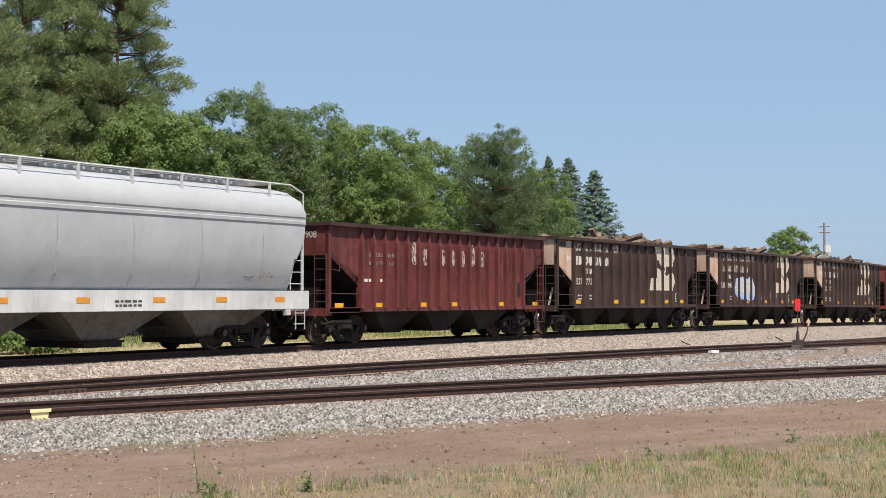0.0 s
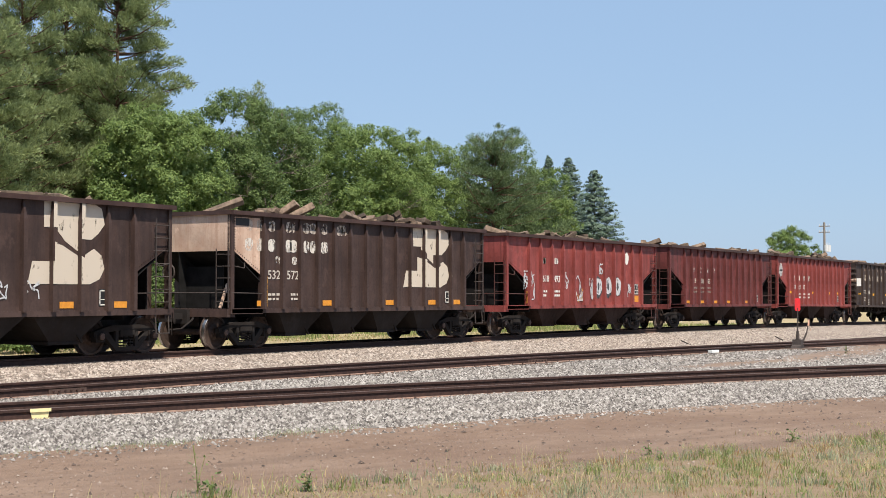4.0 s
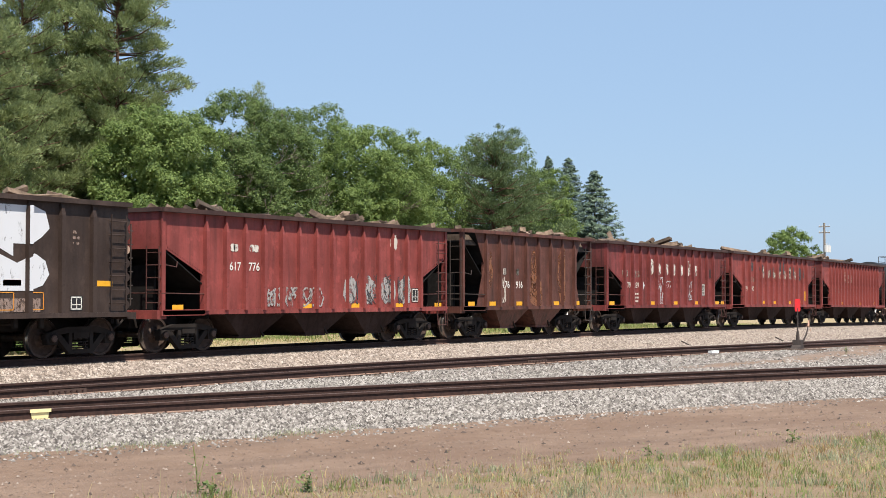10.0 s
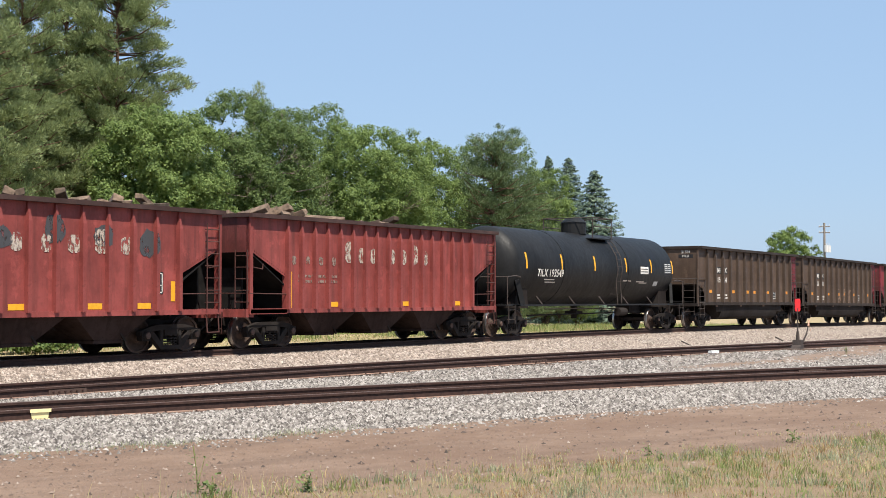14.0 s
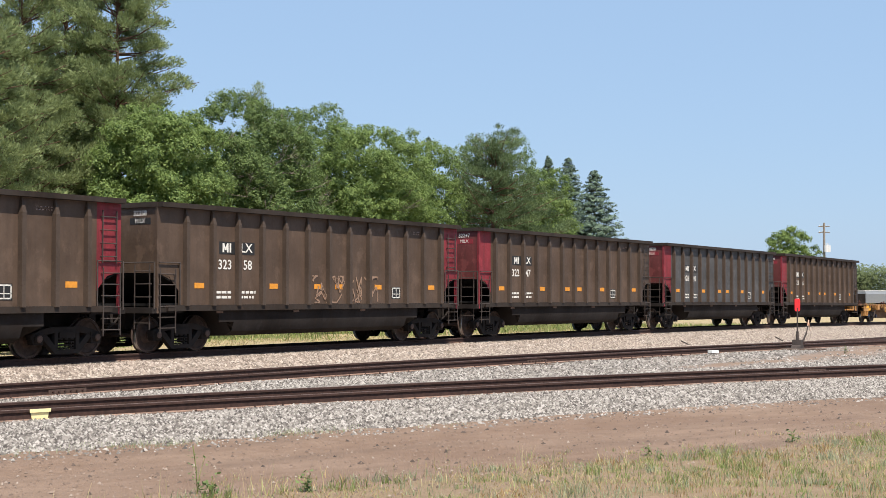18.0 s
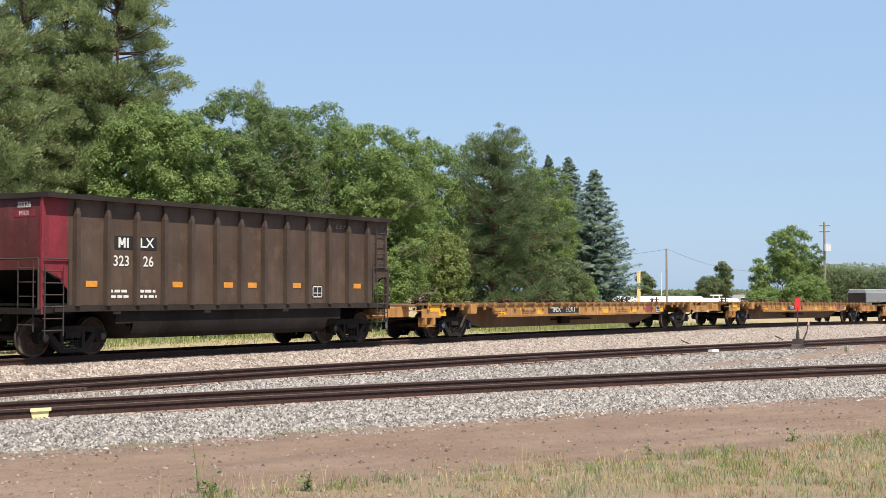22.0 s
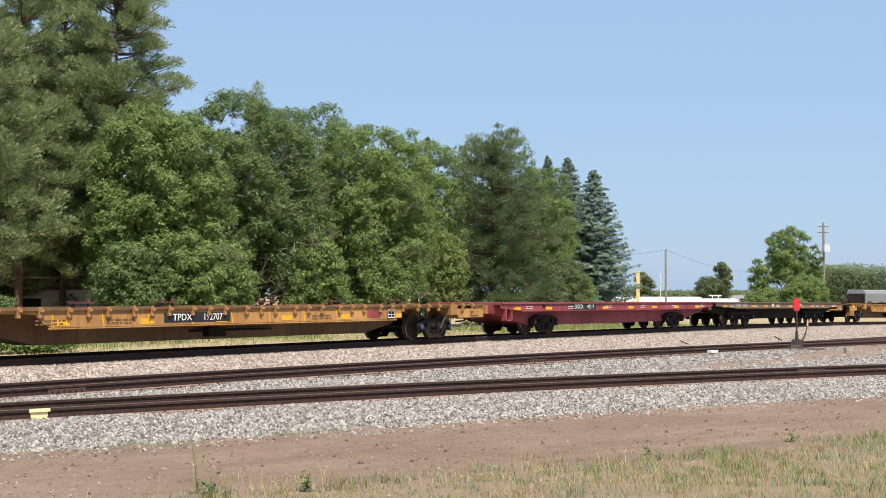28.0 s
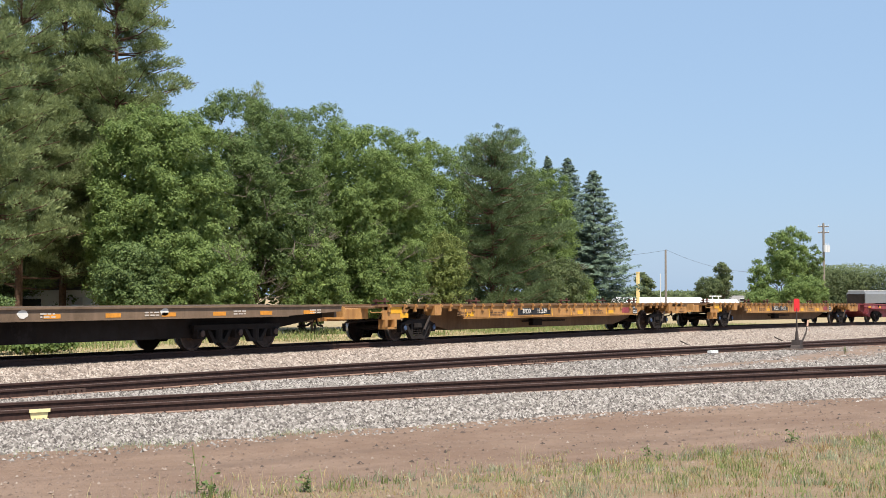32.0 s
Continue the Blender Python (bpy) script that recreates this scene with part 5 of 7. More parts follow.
# dark red hopper, empty, with a worn name
c, xl, xr = hopper("weathered dark red open hopper car with worn white lettering", 32.85, 45.94, 3.56, M_RED3, M_RED3, M_UNDER, 17, 3, M_IRONR)
name_bars(c, [.42, -.36, -.36, -.34, -.36, .4, -.36], -1.98, .685, 2.40, .72, M_NAMEW)
reflectors(c, [xl + .55, -4.1, -1.8, .5, 3.2, xr - .6], 1.08, .42, .14)
letters(c, "908", xl + .2, 3.2, .2, M_WORN, y=0).matrix_basis = pose(xl - .012, -.9, 3.2, 0, 0, -90)
small_print(c, -4.75, 1.85, .4, .18, 1, M_WHITE)
small_print(c, -3.9, 1.85, .4, .18, 1, M_WHITE)
small_print(c, -4.5, 2.35, 1.6, .5, 2, M_GHOST)
patch(c, "dark_panel", 4.55, 4.8, 1.4, 1.9, M_BLACKP)

# three dark brown hoppers with cream ends
for (S0, S1, num, seed, lx, dx) in ((47.0, 60.6, ("527", "775"), 11, -5.85, 0), (62.05, 75.75, ("533", "240"), 12, -4.85, 0.8), (78.0, 91.0, ("532", "572"), 13, -5.75, 0)):
    c, xl, xr = hopper("dark brown open hopper car with cream ends, loaded with old ties" if seed != 12 else "dark brown hopper car with cream ends and blue graffiti", S0, S1, 3.66, M_BROWN, M_TAN, M_UNDER, 14, 4, M_IRON, seed, cx=1.27, amount=32, zlift=.03, inset=1.1)
    shape(c, "cream_end_panel", [(xl + .13, 3.5), (xl + 1.2, 3.5), (xl + 1.2, 2.0), (xl + .13, 2.6)], M_TAN, "faded cream paint with rust")
    patch(c, "dark_plate", xl + .2, xl + .75, 3.28, 3.48, M_BLACKP, y=-(SIDE_Y + .009))
    step = .42 if seed == 12 else .475
    name_bars(c, [.3, .34, .3, .26, .12, .32, .32, .3, .34, .34], lx, step, 3.16, .30, M_NAMEW)
    name_bars(c, [.34, .34, .32, .3, .32, .28, .32, .34], lx, step, 2.62, .34, M_NAME if seed != 12 else M_NAMEW)
    nx_ = lx - (.1 if seed == 12 else -1.05)
    name_bars(c, [.2, .22], nx_ + .3, .6, 2.28, .22, M_NAME)
    letters(c, num[0], nx_, 1.98, .24, M_WHITE if seed == 12 else M_WORN, stretch=1.1)
    letters(c, num[1], nx_ + .95, 1.98, .24, M_WHITE if seed == 12 else M_WORN, stretch=1.1)
    logo_blocks(c, 2.19 if seed != 12 else 2.75, 1.69, 2.15 if seed != 12 else 1.85, 1.22, M_EMBLEM)
    small_print(c, lx + .8, 1.3, .5, .25, 2, M_WORN)
    small_print(c, lx + 1.8, 1.3, .5, .25, 2, M_WORN)
    reflectors(c, [-5.2, -2.0, .9, 3.4, xr - 1.9], 1.14, .42, .15, M_REFLO if seed != 11 else M_REFL)
    stencil(c, xr - 2.4, 1.2, .34, .36)
    patch(c, "safety_stripe", xl + 1.42, xl + 1.52, 1.12, 1.95, M_REFL)
    if seed == 12:
        for k, (x, z, rx, rz) in enumerate(((-3.0, 1.9, .45, .5), (-2.3, 1.85, .5, .6), (-1.5, 1.8, .5, .62), (-1.0, 1.75, .36, .55))):
            blob(c, x, z, rx, rz, M_BLUEG, 60 + k, "pale blue sprayed shape")
            blob(c, x + .04, z + .08, rx * .68, rz * .72, M_WHITEG, 70 + k, "white sprayed fill", y=-(SIDE_Y + .010))
        for k, x in enumerate((.25, 1.25, 2.1)):
            scribble(c, x, 1.35, .55, .4, M_WHITEG, 80 + k, 4, .016)
        patch(c, "bare_patch", .75, .95, 2.3, 3.1, M_PATCH)
    part("tool_rack", Mesh().beam((xl - .05, -1.2, 1.1), (xl + .25, -1.2, 1.75), .06), M_TAN, c)

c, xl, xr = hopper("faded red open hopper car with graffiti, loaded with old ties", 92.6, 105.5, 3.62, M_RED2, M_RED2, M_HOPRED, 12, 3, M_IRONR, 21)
name_bars(c, [.22, .24, 0, .22, .22], -3.95, .33, 2.6, .22, M_NAME)
letters(c, "618", -3.85, 2.04, .24, M_WHITE)
letters(c, "493", -2.75, 2.04, .24, M_WHITE)
blob(c, 3.5, 2.95, .2, .26, M_WHITE, 5, "round white emblem")
for k, x in enumerate((.87, 1.75, 2.63)):
    blob(c, x, 1.76, .36, .42, M_BLACKG, 30 + k, "dark sprayed outline")
    blob(c, x, 1.80, .32, .36, M_WHITEG, 34 + k, "white sprayed fill", y=-(SIDE_Y + .009))
    blob(c, x, 1.8, .09, .16, M_BLACKG, 38 + k, "dark sprayed oval", y=-(SIDE_Y + .014))
for k, (x, z, w, h) in enumerate(((-5.2, 1.3, .8, 1.0), (-2.2, 1.7, .5, .6), (-1.1, 1.25, .8, 1.0), (.1, 1.3, .3, .8), (.95, 2.3, .5, .4), (3.6, 1.4, .5, .5))):
    scribble(c, x, z, w, h, M_WHITEG, 40 + k, 6, .022)
scribble(c, -.9, 1.2, .5, .5, M_ORANGEG, 47, 3, .02)
stencil(c, 4.25, 1.5, .36, .4)
patch(c, "yellow_panel", 4.22, 4.65, 1.18, 1.44, M_REFLO)
patch(c, "safety_stripe", xl + 1.5, xl + 1.66, 1.15, 1.6, M_REFL)
small_print(c, -3.9, 1.4, .5, .3, 2, M_WHITE)
small_print(c, -2.9, 1.4, .5, .3, 2, M_WHITE)

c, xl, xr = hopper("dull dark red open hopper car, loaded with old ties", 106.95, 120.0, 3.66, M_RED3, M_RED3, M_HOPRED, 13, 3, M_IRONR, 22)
name_bars(c, [.2, .2, .2, .2], -3.95, .87, 2.5, .24, M_NAMEW)
for txt, q in (("8", -3.6), ("10", -2.75), ("63", -1.9)):
    letters(c, txt, q, 2.12, .22, M_WORN)
reflectors(c, [-4.6, -2.6, -.9, .8, 2.6], 1.12, .42, .12, M_REFLO)
small_print(c, -3.9, 1.6, 2.6, .35, 2, M_GHOST)
patch(c, "dark_panel", 3.4, 3.65, 1.3, 1.75, M_BLACKP)
stencil(c, 4.3, 1.2, .3, .3)

c, xl, xr = hopper("bright oxide red hopper car with white oval emblem", 121.0, 134.1, 3.66, M_RED2, M_RED2, M_HOPRED, 14, 3, M_IRONR, 23, amount=34, zlift=.04)
blob(c, -5.95, 2.84, .26, .36, M_SILVER, 6, "white oval emblem")
shape(c, "emblem_cross", [(-6.0, 2.52), (-5.9, 2.52), (-5.9, 3.16), (-6.0, 3.16)], M_BLACKP, y=-(SIDE_Y + .010))
shape(c, "emblem_cross", [(-6.18, 2.8), (-5.72, 2.8), (-5.72, 2.88), (-6.18, 2.88)], M_BLACKP, y=-(SIDE_Y + .012))
name_bars(c, [.22, .22, .22, .22], -3.84, .84, 2.34, .28, M_NAME)
for txt, q in (("8", -3.5), ("13", -2.75), ("17", -1.95)):
    letters(c, txt, q, 1.98, .24, M_WHITE)
reflectors(c, [-4.2, -.95, 2.0, 3.9, 5.2], 1.65, .36, .12, M_REFL)
small_print(c, -3.2, 1.4, 2.2, .35, 2, M_WHITE)
stencil(c, 3.9, 1.25, .3, .3)

mill_gondola(135.4, 149.2)

c, xl, xr = hopper("faded red open hopper car with silver graffiti, loaded with old ties", 150.35, 163.6, 3.62, M_RED2, M_RED2, M_HOPRED, 14, 3, M_IRONR, 24)
name_bars(c, [.2, .2, 0, .2, .2], -4.1, .28, 2.6, .2, M_NAME)
letters(c, "617", -4.0, 2.2, .22, M_WHITE)
letters(c, "776", -3.1, 2.2, .22, M_WHITE)
blob(c, 3.6, 3.05, .2, .28, M_WORN, 7, "round white emblem")
for k in range(5):
    scribble(c, -2.7 + k * .55, 1.15, .5, .5, M_SILVERG, 90 + k, 5, .03)
for k in range(4):
    blob(c, 1.3 + k * .95, 1.6, .36, .42, M_SILVERG, 100 + k, "silver sprayed shape")
    scribble(c, .95 + k * .95, 1.2, .75, .9, M_BLACKG, 110 + k, 4, .013)
reflectors(c, [xl + .6, -.8, 1.2, 3.7, xr - .5], 1.08, .4, .13)
stencil(c, 4.6, 1.25, .36, .4)

# short rust-brown hopper with open framed ends
c, xl, xr = hopper("short rust-brown open hopper car, heavily weathered", 164.6, 174.2, 3.66, M_RUSTB, M_RUSTB, M_RUSTB, 8, 2, M_IRON, 25, zt=3.3, cx=1.45, zi=2.5, amount=18, framed=True, inset=1.2, rim=M_RUSTB)
name_bars(c, [.2, .2, 0, .2, .2], -2.25, .3, 2.16, .24, M_NAME)
letters(c, "176", -2.2, 1.82, .24, M_WHITE)
letters(c, "916", -1.3, 1.82, .24, M_WHITE)
scribble(c, -2.4, 1.2, .5, .9, M_WORN, 121, 5, .018)
scribble(c, -.4, 1.2, .9, .9, M_ORUST, 122, 4, .03)
reflectors(c, [xl + .6, -3.2, -1.2, 1.9, 3.6], 1.1, .42, .14)
blob(c, .35, 1.5, .55, .45, M_ORUST, 201, "orange rust stain")
blob(c, .15, 2.3, .22, .8, M_ORUST, 202, "orange rust stain")
blob(c, 2.3, 2.2, .3, 1.0, M_ORUST, 203, "orange rust stain")
blob(c, -3.0, 2.4, .25, .7, M_ORUST, 204, "orange rust stain")

c, xl, xr = hopper("dark red open hopper car with large white name and graffiti", 175.6, 188.5, 3.64, M_RED, M_RED3, M_HOPRED, 13, 3, M_IRONR, 26)
name_bars(c, [.5, -.42, -.42, -.36, -.42, .46, -.4], -2.2, .835, 2.36, .66, M_NAME)
name_bars(c, [.2, .2, 0, 0, .2, .2], -4.9, .3, 2.22, .28, M_GHOST)
letters(c, "179", -4.65, 1.88, .24, M_WORN)
letters(c, "359", -3.75, 1.88, .24, M_WORN)
shape(c, "diamond_placard", [(-3.1, 1.9), (-2.93, 2.07), (-2.76, 1.9), (-2.93, 1.73)], M_SILVER, "white diamond placard")
scribble(c, -1.3, 1.15, .5, 1.1, M_WHITEG, 131, 5, .016)
scribble(c, -.6, 1.6, .6, .5, M_WHITEG, 132, 3, .016)
scribble(c, 2.0, 1.3, .5, .8, M_WHITEG, 133, 5, .014)
reflectors(c, [xl + .5, -2.1, .5, 2.6, xr - 1.0, xr - .3], 1.08, .46, .15)
stencil(c, 3.6, 1.5, .3, .5)
patch(c, "dark_panel", 4.5, 4.65, 2.3, 2.7, M_BLACKP)
small_print(c, -3.9, 1.2, .5, .45, 3, M_WORN)

c, xl, xr = hopper("dark red open hopper car with patched lettering", 189.35, 202.25, 3.64, M_RED2, M_RED2, M_HOPRED, 13, 3, M_IRONR, 27, amount=14)
name_bars(c, [.36, -.34, -.34, -.3, -.44, .46, -.42], -2.0, .85, 2.42, .58, M_NAMEW)
name_bars(c, [.2, .2, 0, 0, .2, .2], -4.8, .28, 2.2, .26, M_GHOST)
letters(c, "79", -4.5, 1.85, .24, M_WORN)
letters(c, "490", -3.6, 1.85, .24, M_WORN)
for k in range(6):
    blob(c, -3.7 + k * 1.5, 2.95 - (k % 3) * .12, .32, .26 + .1 * (k % 2), M_BLACKG, 410 + k, "dark overspray patch")
patch(c, "safety_stripe", xl + 1.62, xl + 1.78, 1.15, 1.65, M_REFL)
patch(c, "safety_stripe", xr - 1.85, xr - 1.7, 1.3, 1.8, M_REFL)
reflectors(c, [-2.4, -.2, 1.7, 3.3], 1.12, .45, .14)
stencil(c, 4.0, 1.5, .3, .5)

c, xl, xr = hopper("oxide red open hopper car with faint name", 203.4, 216.45, 3.64, M_RED2, M_RED3, M_HOPRED, 17, 3, M_IRONR, 28, amount=18)
name_bars(c, [.4, -.36, -.36, -.34, -.36, .42, -.36], -2.0, .68, 2.4, .62, M_NAMEW)
name_bars(c, [.2, .2, .2, .2], -4.6, .62, 2.3, .24, M_GHOST)
patch(c, "safety_stripe", xl + 1.7, xl + 1.82, 1.1, 2.1, M_REFL)
patch(c, "safety_stripe", xr - 1.5, xr - 1.4, 1.2, 1.9, M_REFL)
reflectors(c, [-2.9, .9, 4.0], 1.12, .42, .14)
small_print(c, -4.4, 1.8, 1.8, .3, 2, M_GHOST)

tank_car(217.2, 233.2)
coal_car("brown ribbed coal gondola car with white lettering", 234.9, 248.6, M_COAL, "31564", False, True)
coal_car("brown coal gondola car with rust-coloured graffiti and crimson rear end", 249.9, 263.9, M_COAL, "32358", False, True, 4)
coal_car("brown ribbed coal gondola car with crimson front and pale rib", 265.4, 279.4, M_COAL, "32247")
coal_car("dull grey ribbed coal gondola car with crimson front end", 281.0, 295.0, M_COALG, "32820")
coal_car("brown ribbed coal gondola car with crimson front end", 296.4, 310.0, M_COAL, "32326")
spine_flat(310.4, 337.0, "192713", 1)
spine_flat(337.5, 364.1, "192735", 2)
spine_flat(364.9, 391.5, "192707", 3)
army_flat(391.9, 412.0, "maroon heavy-duty flat car with empty deck", M_DRED, False, "DODX", "41117", -3.5, 2, -6.1, True, 1.6)
army_flat(412.2, 432.2, "olive-brown six-axle flat car with empty deck", M_DOLV, True, "DODX", "40231", -6.6, 3, -5.7, False, 2.6)
spine_flat(432.5, 459.0, "192639", 4)
spine_flat(459.5, 486.0, "192733", 5)
army_flat(486.4, 506.8, "maroon heavy-duty flat car with empty deck", M_DRED, False, "DODX", "41124", -3.1, 2, -6.1, True, 1.6)
# ================= trees =================
def leaf_material(name, dark, light, trans=0.45):
    m, n, l, b = mat_new(name)
    geo = n.new("ShaderNodeNewGeometry")
    t = noise_tex(n, l, mapped(n, l, (1, 1, 1)), 0.8, 4, 0.6)
    c = mix(n, l, geo.outputs["Random Per Island"], dark, light)
    c = mix(n, l, ramp(n, l, t, [(0.35, g(0)), (0.7, g(0.5))]), c, light)
    l.new(c, b.inputs["Base Color"])
    b.inputs["Roughness"].default_value = 0.6
    b.inputs["Specular IOR Level"].default_value = 0.25
    tr = n.new("ShaderNodeBsdfTranslucent")
    l.new(mix(n, l, 0.6, c, tuple(min(1, a * 1.5) for a in light)), tr.inputs[0])
    mx = n.new("ShaderNodeMixShader")
    mx.inputs[0].default_value = trans
    l.new(b.outputs[0], mx.inputs[1])
    l.new(tr.outputs[0], mx.inputs[2])
    l.new(mx.outputs[0], n["Material Output"].inputs[0])
    return m


M_LEAF = leaf_material("broad_leaves", (0.030, 0.058, 0.019), (0.160, 0.222, 0.075), 0.31)
M_LEAF2 = leaf_material("bright_leaves", (0.042, 0.080, 0.023), (0.212, 0.285, 0.088), 0.33)
M_LEAF3 = leaf_material("dull_green_leaves", (0.044, 0.064, 0.030), (0.150, 0.185, 0.078), 0.28)
M_LEAFY = leaf_material("yellow_green_leaves", (0.052, 0.082, 0.024), (0.235, 0.275, 0.085), 0.32)
M_PINE = leaf_material("pine_needles", (0.050, 0.080, 0.033), (0.275, 0.325, 0.145), 0.33)
M_PINE2 = leaf_material("dark_pine_needles", (0.036, 0.064, 0.028), (0.150, 0.200, 0.088), 0.25)
M_SPRUCE = leaf_material("blue_spruce_needles", (0.040, 0.075, 0.050), (0.190, 0.255, 0.185), 0.15)
M_BARK = plain("bark", (0.085, 0.062, 0.048), 0.95, 0.4, 8, bump=0.7)
M_BARKP = plain("pine_bark", (0.13, 0.075, 0.05), 0.95, 0.4, 8, bump=0.7)
M_DEAD = plain("dead_twigs", (0.20, 0.165, 0.14), 0.95, 0.3, 8)


def leaf_cloud(rng, pts, out, size, aspect=0.55, droop=0.0, flat=0.35, mess=0.5):
    """Small bent leaves at the points, turned roughly towards out."""
    k = len(pts)
    nrm = out + rng.normal(0, mess, (k, 3))
    nrm[:, 2] += flat
    nrm /= np.linalg.norm(nrm, axis=1)[:, None]
    a = rng.normal(0, 1, (k, 3))
    a[:, 2] -= droop
    a -= (a * nrm).sum(1)[:, None] * nrm
    a /= np.linalg.norm(a, axis=1)[:, None]
    b = np.cross(nrm, a)
    s = (size * rng.uniform(0.6, 1.4, k))[:, None]
    v = np.empty((k, 4, 3))
    v[:, 0] = pts - a * s
    v[:, 1] = pts + b * s * aspect - nrm * s * 0.15
    v[:, 2] = pts + a * s
    v[:, 3] = pts - b * s * aspect - nrm * s * 0.15
    return v.reshape(-1, 3)


def needle_cloud(rng, pts, a, size, aspect):
    """Slim blades that point along a."""
    k = len(pts)
    b = np.cross(a, rng.normal(0, 1, (k, 3)))
    b /= np.linalg.norm(b, axis=1)[:, None]
    s = (size * rng.uniform(0.7, 1.4, k))[:, None]
    v = np.empty((k, 4, 3))
    v[:, 0], v[:, 1], v[:, 2], v[:, 3] = pts - a * s, pts + b * s * aspect, pts + a * s, pts - b * s * aspect
    return v.reshape(-1, 3)


def quads_mesh(name, v, mat):
    me = bpy.data.meshes.new(name)
    k = len(v) // 4
    me.vertices.add(len(v))
    me.vertices.foreach_set("co", np.asarray(v, dtype=np.float32).ravel())
    me.loops.add(len(v))
    me.loops.foreach_set("vertex_index", np.arange(len(v), dtype=np.int32))
    me.polygons.add(k)
    me.polygons.foreach_set("loop_start", np.arange(0, len(v), 4, dtype=np.int32))
    me.update(calc_edges=True)
    me.materials.append(mat)
    return me


def limbs(ms, rnd, a, d, length, r, depth):
    """A limb that forks and tapers."""
    a, d = Vector(a), Vector(d).normalized()
    b = a + d * length
    ms.tube(a, b, r, r * 0.68, 7, cap=depth == 0)
    if depth:
        for k in range(rnd.choice((2, 3))):
            e = (d + Vector((rnd.uniform(-.8, .8), rnd.uniform(-.8, .8), rnd.uniform(-.15, .5)))).normalized()
            limbs(ms, rnd, b - d * length * rnd.uniform(0, .25), e, length * rnd.uniform(.6, .85), r * 0.6, depth - 1)


def unit(v):
    return v / np.linalg.norm(v, axis=1)[:, None]


def broad_tree(label, x, y, w, h, mat, seed, leaves=40000, size=0.062, low=0.0, boughs=0, dead=0, depth_w=0.75, lean=0.0):
    """Forking trunks and a crown of separate leafy boughs round a shaded core."""
    rng, rnd = np.random.default_rng(seed), random.Random(seed)
    t = thing("broadleaf_tree", label, "tree", at=pose(x, y, height(x, y) - 0.05))
    tr = Mesh()
    for k in range(rnd.choice((2, 3))):
        limbs(tr, rnd, (rnd.uniform(-.3, .3), rnd.uniform(-.3, .3), -0.1), (rnd.uniform(-.35, .35), rnd.uniform(-.3, .3), 1), h * 0.165, min(.17, h * .016), 4)
    part("trunk", tr, M_BARK, t, "grey-brown forking trunk")
    nb = boughs or int(60 + 5.0 * w * h / 10)
    half = (h - low) / 2
    # bough centres, spread evenly over an uneven dome
    k = np.arange(nb) + 0.5
    dz = 1 - 1.72 * k / nb
    ang = k * 2.39996 + rng.uniform(-.35, .35, nb)
    flat = np.sqrt(np.maximum(0, 1 - dz ** 2)) ** 0.62
    d = np.column_stack([np.cos(ang) * flat, np.sin(ang) * flat, dz])
    bump = np.array([noise.noise((p[0] * 1.7 + seed, p[1] * 1.7, p[2] * 1.7)) for p in d])
    reach = np.minimum(rng.uniform(0.80, 1.0, nb) * (1 + 0.14 * bump), 1.0)
    br = rng.uniform(0.50, 1.0, nb) * (w * h / 110) ** 0.25
    ext = np.array([w / 2, w / 2 * depth_w, half])
    c = d * reach[:, None] * np.maximum(ext - br[:, None] * .4, .2) + np.array([0, 0, low + half])
    c[:, 0] += lean * c[:, 2]
    c[:, 2] = np.clip(c[:, 2], 0.3, None)
    # twigs on each bough, thicker on its upper and outer side
    per = 11
    leaves = int(leaves * 1.25)
    tuft = leaves // per
    bi = rng.choice(nb, tuft, p=br ** 2 / (br ** 2).sum())
    e = unit(rng.normal(0, 1, (tuft, 3)) + d[bi] * 0.55 + np.array([0, 0, 0.45]))
    tc = c[bi] + e * (br[bi] * rng.uniform(0.35, 1.12, tuft))[:, None] * np.array([1.1, 1.1, 0.72])
    ti = np.repeat(np.arange(tuft), per)
    q = unit(rng.normal(0, 1, (len(ti), 3)))
    pts = tc[ti] + q * (size * 2.6 * rng.uniform(0.3, 1.2, len(ti)))[:, None]
    keep = pts[:, 2] > 0.12
    v = leaf_cloud(rng, pts[keep], (q * 0.35 + e[ti] * 0.8)[keep], size, flat=0.3)
    # shaded inner leaves, larger and few
    m = leaves // 9
    dd = unit(rng.normal(0, 1, (m, 3)))
    core = dd * ext * (rng.uniform(0.15, 0.72, m) ** 0.7)[:, None] + np.array([0, 0, low + half * .95])
    core[:, 0] += lean * core[:, 2]
    core = core[core[:, 2] > 0.2]
    v2 = leaf_cloud(rng, core, unit(core - np.array([0, 0, low + half])), size * 2.2, mess=.9)
    part("crown", quads_mesh("crown", np.concatenate([v, v2]), mat), None, t)
    if dead:
        tw = Mesh()
        for j in range(dead):
            i = rnd.randrange(nb)
            p = Vector((c[i][0] * .8, -abs(c[i][1]) * .95, c[i][2] * rnd.uniform(.6, .95)))
            limbs(tw, rnd, p, (rnd.uniform(-1, 1), -rnd.uniform(0.3, 1), rnd.uniform(-.4, .7)), 0.9, 0.026, 3)
        tagged(part("dead_wood", tw, M_DEAD, t, "bare grey dead twigs"), kind="stuff")
    return t


